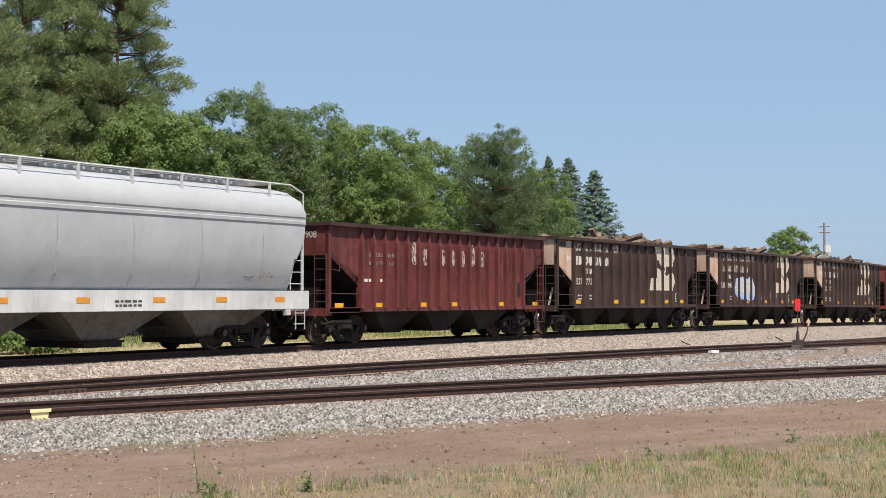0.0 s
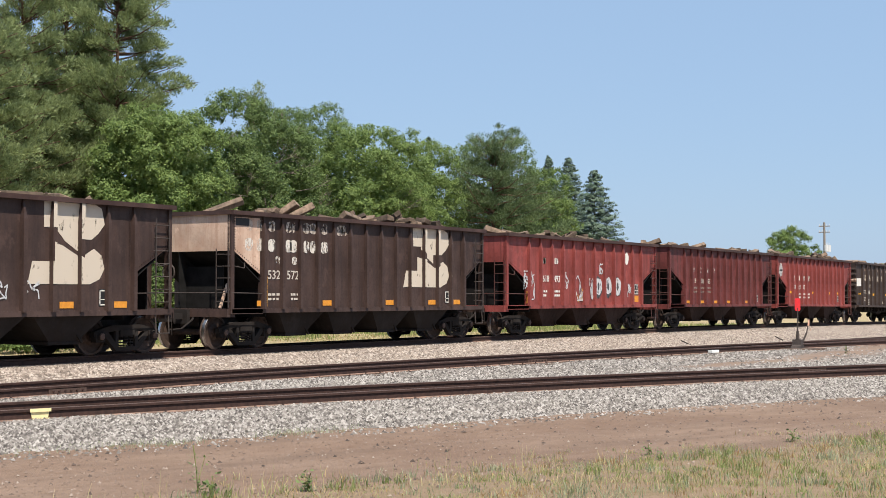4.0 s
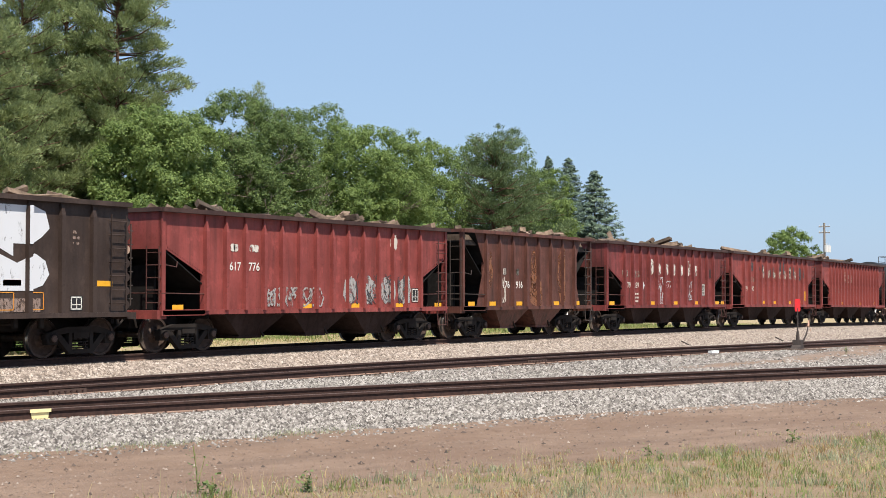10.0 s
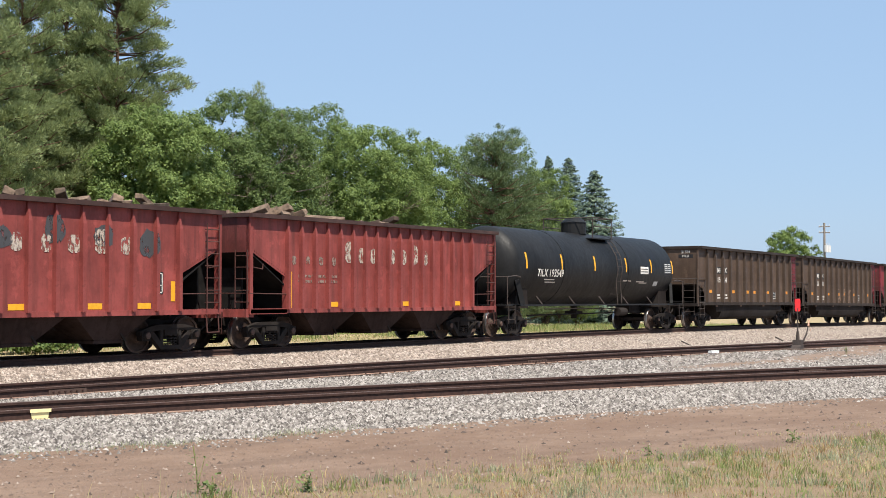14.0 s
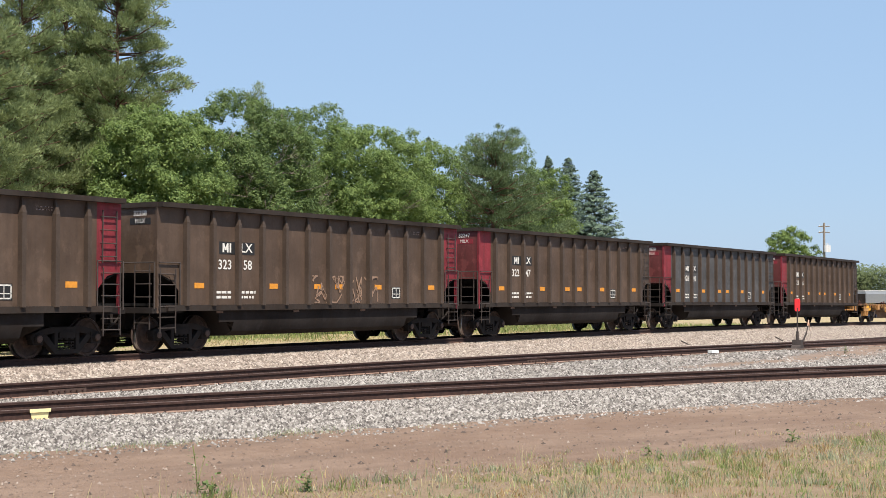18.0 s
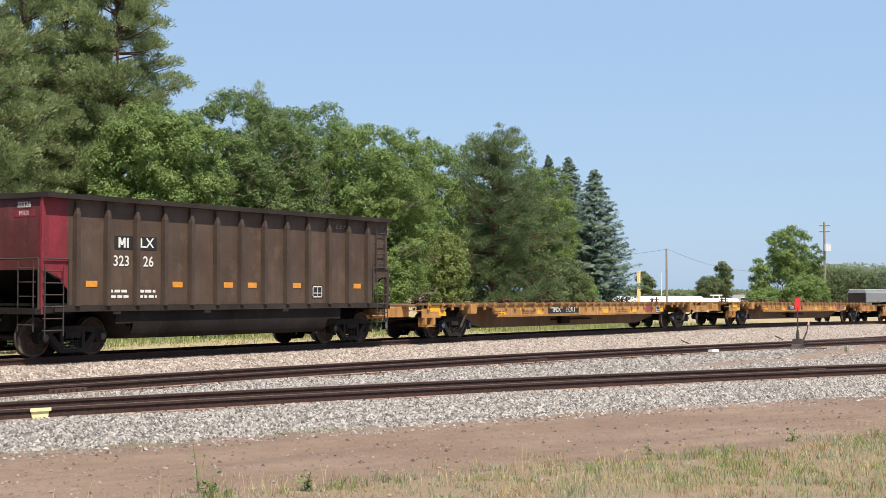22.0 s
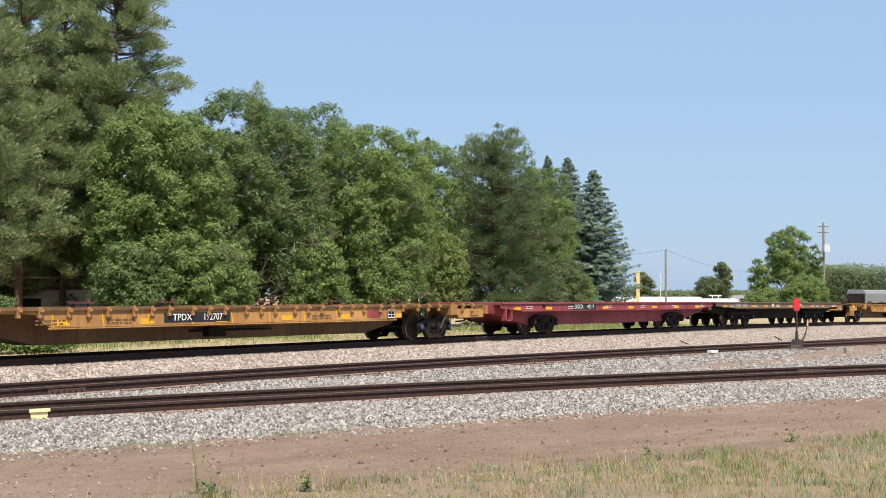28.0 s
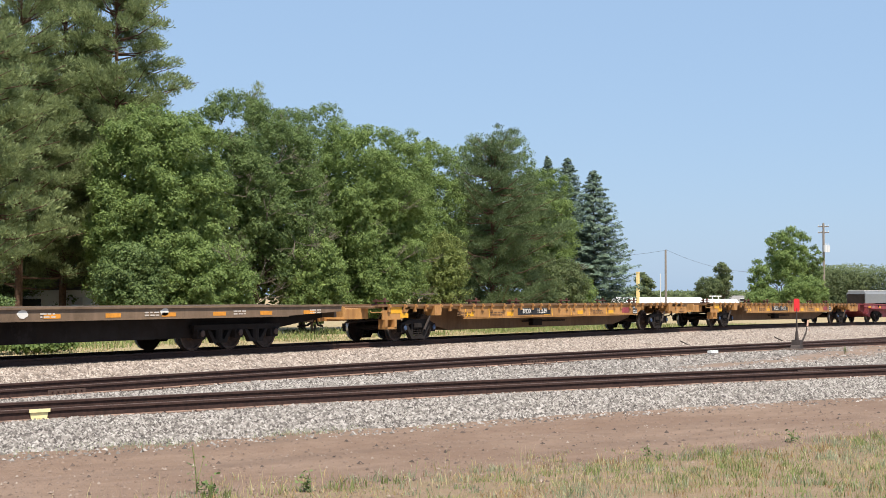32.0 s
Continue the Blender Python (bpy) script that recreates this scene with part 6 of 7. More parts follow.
def pine_tree(label, x, y, w, h, seed, mat=None, start=0.15, full=170, trunk=0.2, inner=0.30, dome=2.0, thin=0.45, tier=0.6, arms=7):
    """A straight trunk with whorls of limbs that end in flat brushes of needles."""
    rng = np.random.default_rng(seed)
    t = thing("pine_tree", label, "tree", at=pose(x, y, height(x, y) - 0.05))
    tr, cc, ax, rr = Mesh(), [], [], []
    tr.tube((0, 0, -.1), (0.1, 0, h * 0.6), trunk, trunk * 0.55, 9)
    tr.tube((0.1, 0, h * 0.6), (0.05, 0.05, h * 0.97), trunk * 0.55, 0.04, 8)
    z = h * start
    while z < h * 0.99:
        u = z / h
        env = 1 - max(0, (u - 0.30) / 0.70) ** dome
        for j in range(arms):
            if u < .42 and rng.uniform() < thin * (1 - u / .5):
                continue
            reach = max(0.4, w / 2 * env * rng.uniform(0.5, 1.08))
            ang = j * math.tau / arms + z * 1.9 + rng.uniform(-.5, .5)
            a = Vector((0.08, 0, min(h, z + rng.uniform(-.45, .45))))
            lift = reach * rng.uniform(-.02, 0.42) if u < .8 else reach * rng.uniform(.3, 1.0)
            b = a + Vector((math.cos(ang) * reach, math.sin(ang) * reach, lift))
            m = a.lerp(b, .5) - Vector((0, 0, reach * .06))
            tr.tube(a, m, 0.05, 0.032, 5, cap=False)
            tr.tube(m, b, 0.032, 0.012, 5, cap=False)
            for i in range(max(2, int(round(reach * 1.8)))):
                q = rng.uniform(inner, 1.03)
                p = np.array(a.lerp(b, q)) + np.array([-math.sin(ang), math.cos(ang), 0]) * rng.normal(0, .22 + .18 * reach * (1.2 - q)) + np.array([0, 0, rng.normal(.12, .22)])
                cc.append(p)
                ax.append((math.cos(ang), math.sin(ang), 0.5))
                rr.append(rng.uniform(.32, .64) * (0.75 + 0.25 * min(1, reach / 2)))
        z += tier * rng.uniform(.75, 1.25)
    part("trunk", tr, M_BARKP, t, "reddish-brown pine trunk")
    cc, ax, rr = np.array(cc), np.array(ax), np.array(rr)
    i = np.repeat(np.arange(len(cc)), np.maximum(20, (full * (rr / .5) ** 2)).astype(int))
    e = unit(rng.normal(0, 1, (len(i), 3)) + np.array([0, 0, .35]))
    pts = cc[i] + e * (rr[i] * rng.uniform(.25, 1.08, len(i)))[:, None] * np.array([1.0, 1.0, .62])
    dirs = unit(e * .7 + ax[i] * .6 + np.array([0, 0, .45]) + rng.normal(0, .45, (len(i), 3)))
    part("crown", quads_mesh("needles", needle_cloud(rng, pts, dirs, .085, .25), mat or M_PINE), None, t)
    return t


def spruce_tree(label, x, y, w, h, seed):
    """A cone of drooping boughs in clear tiers."""
    rng = np.random.default_rng(seed)
    t = thing("spruce_tree", label, "tree", at=pose(x, y, height(x, y) - 0.05))
    tr, pts, outs = Mesh(), [], []
    tr.tube((0, 0, -.1), (0, 0, h), 0.17, 0.012, 8)
    z, k = 0.3, 0
    while z < h - .1:
        u = z / h
        arms = 11 if u < .7 else 7
        for j in range(arms):
            reach = w / 2 * (1 - u) ** 0.68 * rng.uniform(0.62, 1.14) + 0.07
            ang = j * math.tau / arms + k * 0.37 + rng.uniform(-.2, .2)
            n = int(14 + reach * 34)
            q = rng.uniform(0.12, 1, n) ** .8
            z0 = z + rng.uniform(-.16, .16)
            side = rng.normal(0, 0.17, n) * (1.25 - q) * max(0.7, reach)
            zz = z0 - q * reach * 0.30 + 0.34 * q ** 3 * reach * .6 - np.abs(side) * .3 + rng.normal(0, 0.05, n)
            pts.append(np.stack([math.cos(ang) * q * reach - math.sin(ang) * side, math.sin(ang) * q * reach + math.cos(ang) * side, zz], 1))
            outs.append(np.tile([math.cos(ang) * .45, math.sin(ang) * .45, 0.7], (n, 1)))
        z += (.40 - .2 * u) * rng.uniform(.7, 1.3)
        k += 1
    part("trunk", tr, M_BARK, t)
    v = leaf_cloud(rng, np.concatenate(pts), np.concatenate(outs), 0.14, aspect=0.34, mess=.35)
    part("crown", quads_mesh("needles", v, M_SPRUCE), None, t)
    return t


pine_tree("tall dark pine tree behind the railway", 41.1, 50, 8.0, 16.3, 201, full=170)
pine_tree("tall dark pine tree behind the railway", 46.2, 52.5, 8.5, 18.0, 202, full=190)
pine_tree("tall dark pine tree behind the railway", 50.8, 54.5, 8.9, 18.7, 203)
pine_tree("tall dark pine tree with spreading limbs", 51.4, 51.5, 10.6, 18.8, 204, full=200)
pine_tree("dark pine tree in the second row", 49.4, 58, 8.4, 16.6, 205, full=80)
pine_tree("dark pine tree in the second row", 57.5, 60, 8.6, 17.8, 206, full=80)
pine_tree("dark pine top behind the broadleaf trees", 72.3, 60, 5.5, 15.6, 207, full=90, start=.5)
broad_tree("large round green broadleaf tree", 49.5, 47, 7.6, 11.5, M_LEAF2, 211, 80000, lean=.06)
broad_tree("large green broadleaf tree with some dead twigs", 58.6, 49.2, 10.8, 12.6, M_LEAF, 212, 92000, dead=60)
broad_tree("dark green broadleaf tree behind the railway", 68.0, 52.5, 9.4, 13.8, M_LEAF, 213, 52000)
broad_tree("bright green broadleaf tree", 67.8, 47.6, 9.0, 12.1, M_LEAF2, 214, 80000, dead=14)
broad_tree("green broadleaf tree in the row", 79.5, 51.5, 7.6, 13.2, M_LEAF2, 215, 42000)
pine_tree("dull dark green dense pine among the broadleaf trees", 84.9, 49.2, 10.4, 12.8, 216, M_PINE2, start=.02, full=130, inner=.15, dome=3.0, thin=0, tier=.6, arms=8)
broad_tree("green tree behind the dark pine", 94.2, 54, 9.8, 14.7, M_LEAF, 244, 44000)
broad_tree("bright green tree beside the spruce", 97.2, 51.6, 5.9, 12.4, M_LEAF2, 217, 40000)
broad_tree("low dull green juniper-like tree", 92.9, 48.4, 5.8, 5.2, M_LEAF3, 220, 16000)
broad_tree("low bright green shrub beside the spruce", 97.9, 49.2, 3.5, 4.0, M_LEAF2, 248, 9000)
broad_tree("low bright green shrub under the trees", 50.2, 44.6, 5.4, 4.8, M_LEAF2, 221, 26000, dead=3)
broad_tree("low green shrub under the trees", 46.4, 45.4, 3.6, 4.4, M_LEAF, 230, 16000, low=.8)
broad_tree("low green shrub under the trees", 59.9, 45.6, 4.2, 5.3, M_LEAF2, 222, 16000)
broad_tree("low green shrub under the trees", 66.1, 45.8, 4.8, 4.7, M_LEAF2, 223, 16000)
broad_tree("yellow-green young tree beside the dark pine", 75.2, 46.8, 2.9, 6.2, M_LEAFY, 224, 9000)
broad_tree("low leafy weeds behind the main line", 34.0, 38, 3.2, 0.95, M_LEAF2, 225, 5000, boughs=40)
broad_tree("low green shrub under the pines", 37.8, 46, 4.4, 2.2, M_LEAF, 226, 12000)
spruce_tree("slender conifer top behind the broadleaf trees", 94.1, 60.3, 2.2, 14.9, 227)
spruce_tree("blue-grey spruce tree at the end of the row", 111.1, 54.2, 10.6, 13.3, 218)
spruce_tree("blue-grey spruce tree at the end of the row", 114.6, 58.5, 9.0, 15.0, 219)
spruce_tree("dark spruce top behind the broadleaf trees", 115.0, 60.7, 5.7, 15.2, 239)
broad_tree("green broadleaf tree behind the railway", 75.0, 52, 7.2, 11.5, M_LEAF, 228, 20000)
broad_tree("dark green tree in the shade behind the pines", 48.1, 59, 8.6, 8.4, M_LEAF3, 246, 14000, size=.11)
broad_tree("dark green tree in the shade behind the pines", 55.6, 58, 8.7, 8.3, M_LEAF3, 247, 14000, size=.11)
# ================= along the line and in the distance =================
M_POLE = plain("weathered_pole_wood", (0.22, 0.19, 0.165), 0.9, 0.25, 6)
M_WHITETANK = plain("white_tank_paint", (0.80, 0.80, 0.79), 0.45, 0.05, 3)
M_WALL = plain("white_siding", (0.74, 0.74, 0.72), 0.7, 0.06, 3)
M_ROOF = plain("grey_roof_shingle", (0.20, 0.19, 0.185), 0.9, 0.2, 5)
M_YPIPE = plain("yellow_post_paint", (0.78, 0.60, 0.28), 0.6, 0.1, 6)
M_ALU = plain("transformer_grey", (0.55, 0.56, 0.57), 0.5, 0.1, 6)
M_WIRE = plain("wire_black", (0.05, 0.05, 0.05), 0.6, 0.1, 6)
M_FARGREY = plain("grey_steel_car", (0.19, 0.20, 0.215), 0.6, 0.12, 2)

# switch stand beside the far siding
sx, sy = 48.6, 15.9
sz = 0.14
st = thing("switch_stand", "tall switch stand with red target beside the siding", "switch stand", at=pose(sx, sy, sz))
part("base", Mesh().prism([(-.26, 0), (.26, 0), (.2, .1), (.12, .14), (.10, .32), (-.10, .32), (-.12, .14), (-.2, .1)], -.16, .16), M_IRON, st, "dark cast-iron base")
part("mast", Mesh().tube((0, 0, .3), (0, 0, .62), .07, .05, 10).tube((0, 0, .6), (0, 0, 1.42), .028, .024, 8), M_IRON, st)
part("target", Mesh().prism([(-.125, 1.36), (-.09, 1.31), (.09, 1.31), (.125, 1.36), (.125, 1.70), (.09, 1.75), (-.09, 1.75), (-.125, 1.70)], -.012, .012), M_REDT, st, "red sheet-metal target", at=pose(0, 0, 0, 0, 0, -28))
part("throw_lever", Mesh().beam((.25, -.05, .12), (.62, -.12, .55), .045).beam((.62, -.12, .55), (.72, -.14, .82), .03), M_IRON, st)
part("lever_grip", Mesh().tube((.70, -.14, .78), (.78, -.15, 1.0), .022, .022, 8).tube((.78, -.15, 1.0), (.93, -.15, .62), .012, .012, 6), plain("pale_orange_paint", (0.62, 0.36, 0.26), 0.6, 0.1, 8), st, "faded orange lever grip")
part("connecting_rod", Mesh().beam((-.1, .2, .06), (-.15, 1.6, .08), .05, .03), M_IRON, st)
for k in (-.3, .3):
    part("head_block_tie", Mesh().box(k - .12, k + .12, -.9, 2.6, -.14, .02), M_TIE, st)

# the switch's second pair of rails, leaving towards the main line
def branch(x):
    u = max(0.0, x - 47.0)
    return far_siding(x) + 0.06 + 0.0075 * u * u


t = thing("turnout_rails", "rusty turnout rails leaving the siding", "railway track", kind="structure")
for side in (-1, 1):
    part("rail", rail_mesh(offset_line(branch, side * (GAUGE / 2 - .07), 47, 74, 1.0), lambda x: SIDING_Z + .7 * grade(x) - .176, "rail", M_RAIL, RAIL), M_RAIL, t)

# cream paint on a rail and a pale block lying by the track
mk = tagged(part("rail_marker", Mesh().box(-.17, .17, -.045, -.036, .128, .179).prism([(-.13, .035), (.13, .035), (.15, .13), (-.15, .13)], -.02, -.0125).prism([(-.2, -.002), (.2, -.002), (.13, .036), (-.13, .036)], -.078, -.07), M_CREAM, at=pose(15.13, near_siding(15.13) - GAUGE / 2 / math.cos(math.atan(.30)), SIDING_Z - .178, 0, 0, -16.5)), "cream paint mark across the rail", "track marker")
tagged(part("pale_block", Mesh().box(-.2, .2, -.08, .08, 0, .08), M_WALL, at=pose(43.81, 17.12, .14, 0, 0, -12)), "pale concrete block beside the siding rail", "block")
for k, (x, y, a) in enumerate(((51.1, 20.9, 0), (58.3, 19.7, 6))):
    tagged(part("steel_bar", Mesh().beam((0, 0, 0), (-.19, .30, .17), .045), M_IRON, at=pose(x, y, .1, 0, 0, a)), "short rusty bar sticking up from the ballast", "steel bar")

# utility poles and wires
def rail_mesh_3d(pts, r):
    ms = Mesh()
    for p in pts:
        ms.v += [(p[0], p[1] - r, p[2]), (p[0], p[1], p[2] + r), (p[0], p[1] + r, p[2]), (p[0], p[1], p[2] - r)]
    for k in range(len(pts) - 1):
        ms.f += [(4 * k + j, 4 * k + 4 + j, 4 * k + 4 + (j + 1) % 4, 4 * k + (j + 1) % 4) for j in range(4)]
    return ms


def pole(label, x, y, h, arms, cans, r=.16):
    p = thing("utility_pole", label, "utility pole", at=pose(x, y, height(x, y) - .05))
    part("post", Mesh().tube((0, 0, -.2), (0, 0, h), r, r * .7, 10), M_POLE, p)
    for z in arms:
        part("crossarm", Mesh().box(-.06, .06, -.75, .75, z - .06, z + .06), M_POLE, p)
        for q in (-.65, -.25, .25, .65):
            part("insulator", Mesh().tube((0, q, z + .07), (0, q, z + .26), .05, .035, 8), M_ALU, p)
    for q in cans:
        c = part("transformer", Mesh().tube((q, -.36, h - 3.9), (q, -.36, h - 3.0), .24, .24, 14), M_ALU, p)
        part("bushing", Mesh().tube((q, -.36, h - 3.0), (q, -.36, h - 2.7), .05, .03, 6), M_ALU, c)
    return p


pole("grey wooden utility pole with wires", 172.5, 73.8, 8.4, (), (), .17)
pole("utility pole with crossarms and transformers", 187.8, 57.7, 12.2, (11.7, 10.9), (-.45, .3, .85), .2)
tagged(part("thin_post", Mesh().tube((0, 0, -.1), (0, 0, 5.0), .09, .07, 8), M_ALU, at=pose(181.2, 78.3, 0)), "thin pale grey steel post beyond the tanks", "post")
for k, (a, b, sag) in enumerate((((172.5, 73.8, 8.0), (232, 80, 6.2), 1.2), ((172.5, 73.8, 7.9), (112, 68, 6.8), 1.0))):
    pts = []
    for j in range(17):
        u = j / 16
        p = Vector(a).lerp(Vector(b), u)
        p.z -= sag * 4 * u * (1 - u)
        pts.append(tuple(p))
    tagged(part("overhead_wire", rail_mesh_3d(pts, .016), M_WIRE), "sagging black overhead wire", "wire")

# white storage tanks and a yellow post
def storage_tank(x, y, length, r, a, z):
    p = thing("storage_tank", "long white horizontal storage tank with rounded ends", "storage tank", "white storage tanks", at=pose(x, y, height(x, y), 0, 0, a))
    prof = [(r * math.sin(k / 6 * math.pi / 2), -length / 2 + r * .7 * (1 - math.cos(k / 6 * math.pi / 2))) for k in range(7)]
    prof = prof + [(q, -w) for q, w in prof[::-1]]
    part("shell", Mesh().spin(prof, (0, 0, z), 28), M_WHITETANK, p, smooth=True)
    for s in (-1, 1):
        part("saddle", Mesh().box(-.7, .7, s * length * .3 - .2, s * length * .3 + .2, 0, z - r * .6), M_ALU, p)
    if length < 10.0:
        part("top_valve", Mesh().box(-.15, .15, -.5, -.38, z + r - .05, z + r + .42).box(-.15, .15, .38, .5, z + r - .05, z + r + .42).box(-.15, .15, -.9, .9, z + r + .36, z + r + .5), M_WHITETANK, p)
    return p


storage_tank(185.6, 80.7, 13.0, 1.05, 23, 1.08)
storage_tank(201.3, 78.2, 7.0, 0.92, 20, .95)
yp = thing("yellow_post", "tall pale yellow steel post", "post", at=pose(138.0, 62.2, 0))
part("shaft", Mesh().box(-.14, .14, -.14, .14, -.1, 4.4), M_YPIPE, yp)
part("cap", Mesh().box(-.17, .17, -.17, .17, 4.4, 4.5), M_YPIPE, yp)

# white shed behind the pines, and a low house far off
def shed(name, label, x, y, w, d, h, a, roof, wall=None):
    p = thing(name, label, "building", at=pose(x, y, height(x, y) - .05, 0, 0, a))
    part("wall", Mesh().box(-w / 2, w / 2, -d / 2, d / 2, -.2, h), wall or M_WALL, p)
    part("roof", Mesh().prism_x([(-d / 2 - .3, h - .05), (d / 2 + .3, h - .05), (0, h + roof)], -w / 2 - .3, w / 2 + .3), M_ROOF, p)
    dr = part("door", Mesh().box(-.5, .5, -d / 2 - .03, -d / 2 + .02, -.1, 2.0), M_ALU, p)
    part("door_handle", Mesh().box(.32, .4, -d / 2 - .07, -d / 2 - .03, .92, 1.02), M_IRON, dr)
    for q in (-w * .3, w * .3):
        wi = part("window", Mesh().box(q - .5, q + .5, -d / 2 - .03, -d / 2 + .02, 1.0, 1.9), M_BLACKP, p)
        part("window_frame", Mesh().box(q - .56, q + .56, -d / 2 - .06, -d / 2 - .03, .94, 1.0).box(q - .56, q + .56, -d / 2 - .06, -d / 2 - .03, 1.9, 1.96), M_WALL, wi)


shed("shed", "low white shed behind the pine trees", 55.0, 57.0, 7.4, 5, 2.4, -62, 0.9)
shed("house", "low pale house far behind the trees", 220.5, 81.5, 5, 6, 1.5, -35, 0.9)

# a grey hopper car standing far off
fc = thing("grey_freight_car", "grey covered freight car standing in the distance", "freight car", at=pose(246.0, 65.4, -.15, 0, 0, 0))
for k in (-1, 1):
    c = k * 8.2
    part("body", Mesh().prism_x([(-1.5, .9), (1.5, .9), (1.55, 2.4), (1.2, 2.95), (-1.2, 2.95), (-1.55, 2.4)], c - 7.9, c + 7.9), M_FARGREY, fc)
    part("roof_edge", Mesh().box(c - 7.9, c + 7.9, -1.3, 1.3, 2.9, 3.02), M_SILVER, fc)
    part("end_frame", Mesh().box(c - 8.1, c - 7.95, -1.4, 1.4, .7, 2.4), M_UNDER, fc)
    for q in (-6, 6):
        part("truck", Mesh().box(c + q - 1.2, c + q + 1.2, -1.1, 1.1, .05, .8), M_UNDER, fc)

# trees on the right and far woods
broad_tree("green poplar-like tree beside the utility pole", 171.6, 57.2, 7.0, 10.9, M_LEAF2, 231, 11000, .11, low=2.6, boughs=44)
broad_tree("slender green tree beside the poplar", 167.3, 59.3, 3.2, 6.9, M_LEAF2, 241, 4200, .11, boughs=20)
broad_tree("thin airy green tree beside the utility pole", 174.3, 54.5, 2.2, 8.9, M_LEAF, 242, 1500, .11, low=2.5, boughs=14)
broad_tree("low bright green bush by the line", 163.7, 52.6, 6.9, 4.8, M_LEAF2, 234, 12000, .11)
broad_tree("low green bush by the line", 162.0, 57, 5.6, 3.2, M_LEAF2, 235, 7000, .11)
broad_tree("small pale green tree behind the tanks", 216.0, 82.5, 3.4, 8.0, M_LEAF3, 236, 2600, .13, low=2.0, boughs=14)
broad_tree("low green bush behind the tanks", 216.2, 84.5, 7.2, 5.4, M_LEAF3, 237, 8000, .13)
broad_tree("green tree behind the white tanks", 198.5, 88.4, 3.6, 5.9, M_LEAF3, 238, 6000, .12, boughs=18)


def far_woods(label, pts, h, n, seed, mat, size):
    """A distant belt of trees, as one uneven mass of leaf clumps."""
    rng = np.random.default_rng(seed)
    pts = np.array(pts, float)
    seg = rng.integers(0, len(pts) - 1, n)
    u = rng.uniform(0, 1, n)[:, None]
    base = pts[seg] * (1 - u) + pts[seg + 1] * u
    along = seg + u[:, 0]
    top = h * (0.80 + 0.10 * np.sin(along * 23.0 + 1) + 0.07 * np.sin(along * 61.0) + 0.04 * np.sin(along * 147.0))
    z = top * rng.uniform(0, 1, n) ** 0.85
    p = np.column_stack([base + rng.normal(0, 2.2, (n, 2)), z])
    v = leaf_cloud(rng, p, np.tile([-.5, -.5, .6], (n, 1)), size)
    tagged(new("far_woods", quads_mesh("far_woods", v, mat)), label, "woods", kind="stuff")


far_woods("distant belt of dark green woods", [(323, 104), (330, 92), (345, 60), (360, 30)], 9.8, 90000, 301, M_LEAF3, .22)
far_woods("distant low belt of trees beyond the tanks", [(300, 142), (310, 127), (324, 104)], 3.3, 26000, 302, M_LEAF3, .32)
far_woods("distant trees beyond the pine row", [(20, 150), (120, 190), (260, 240)], 9.0, 20000, 303, M_LEAF, .35)
# ================= loose stone, grass and weeds =================
def scatter(name, label, cat, shape_v, shape_f, pos, scl, rot, mat):
    """Many small copies of one low shape, joined into one mesh."""
    n, m = len(pos), len(shape_v)
    c, s = np.cos(rot), np.sin(rot)
    sv = np.asarray(shape_v, float)
    v = sv[None] * scl[:, None, :]
    x = v[..., 0] * c[:, None] - v[..., 1] * s[:, None]
    y = v[..., 0] * s[:, None] + v[..., 1] * c[:, None]
    v = np.stack([x + pos[:, 0:1], y + pos[:, 1:2], v[..., 2] + pos[:, 2:3]], -1).reshape(-1, 3)
    f = np.asarray(shape_f)
    f = (f[None] + (np.arange(n) * m)[:, None, None]).reshape(-1)
    me = bpy.data.meshes.new(name)
    me.vertices.add(n * m)
    me.vertices.foreach_set("co", v.astype(np.float32).ravel())
    me.loops.add(len(f))
    me.loops.foreach_set("vertex_index", f.astype(np.int32))
    k = len(np.asarray(shape_f)[0])
    me.polygons.add(len(f) // k)
    me.polygons.foreach_set("loop_start", np.arange(0, len(f), k, dtype=np.int32))
    me.update(calc_edges=True)
    me.materials.append(mat)
    return tagged(new(name, me), label, cat, kind="stuff")


def island_material(name, stops, rough=0.9):
    m, n, l, b = mat_new(name)
    geo = n.new("ShaderNodeNewGeometry")
    c = ramp(n, l, geo.outputs["Random Per Island"], stops)
    t = noise_tex(n, l, mapped(n, l, (1, 1, 1)), 40, 3, 0.7)
    c = mix(n, l, ramp(n, l, t, [(0.35, g(0.35)), (0.7, g(0))]), c, (0.12, 0.10, 0.09))
    l.new(c, b.inputs["Base Color"])
    b.inputs["Roughness"].default_value = rough
    b.inputs["Specular IOR Level"].default_value = 0.2
    return m


M_BALL = island_material("grey_ballast_stone", [(0, (0.035, 0.031, 0.029)), (0.28, (0.130, 0.117, 0.107)), (0.7, (0.285, 0.262, 0.238)), (1, (0.46, 0.43, 0.40))])
M_BALLW = island_material("pinkish_ballast_stone", [(0, (0.10, 0.077, 0.064)), (0.35, (0.225, 0.18, 0.150)), (0.75, (0.345, 0.285, 0.24)), (1, (0.52, 0.45, 0.39))])
M_CLOD = island_material("dark_soil_clod", [(0, (0.035, 0.026, 0.022)), (1, (0.10, 0.07, 0.055))])
M_PEB = island_material("soil_pebble", [(0, (0.10, 0.07, 0.054)), (0.5, (0.19, 0.13, 0.098)), (0.9, (0.25, 0.185, 0.145)), (1, (0.36, 0.30, 0.25))])
rng = np.random.default_rng(5)
STONE_V = [(-.5, -.3, -.25), (.5, -.38, -.25), (.42, .4, -.25), (-.35, .45, -.25), (.1, -.06, .26)]
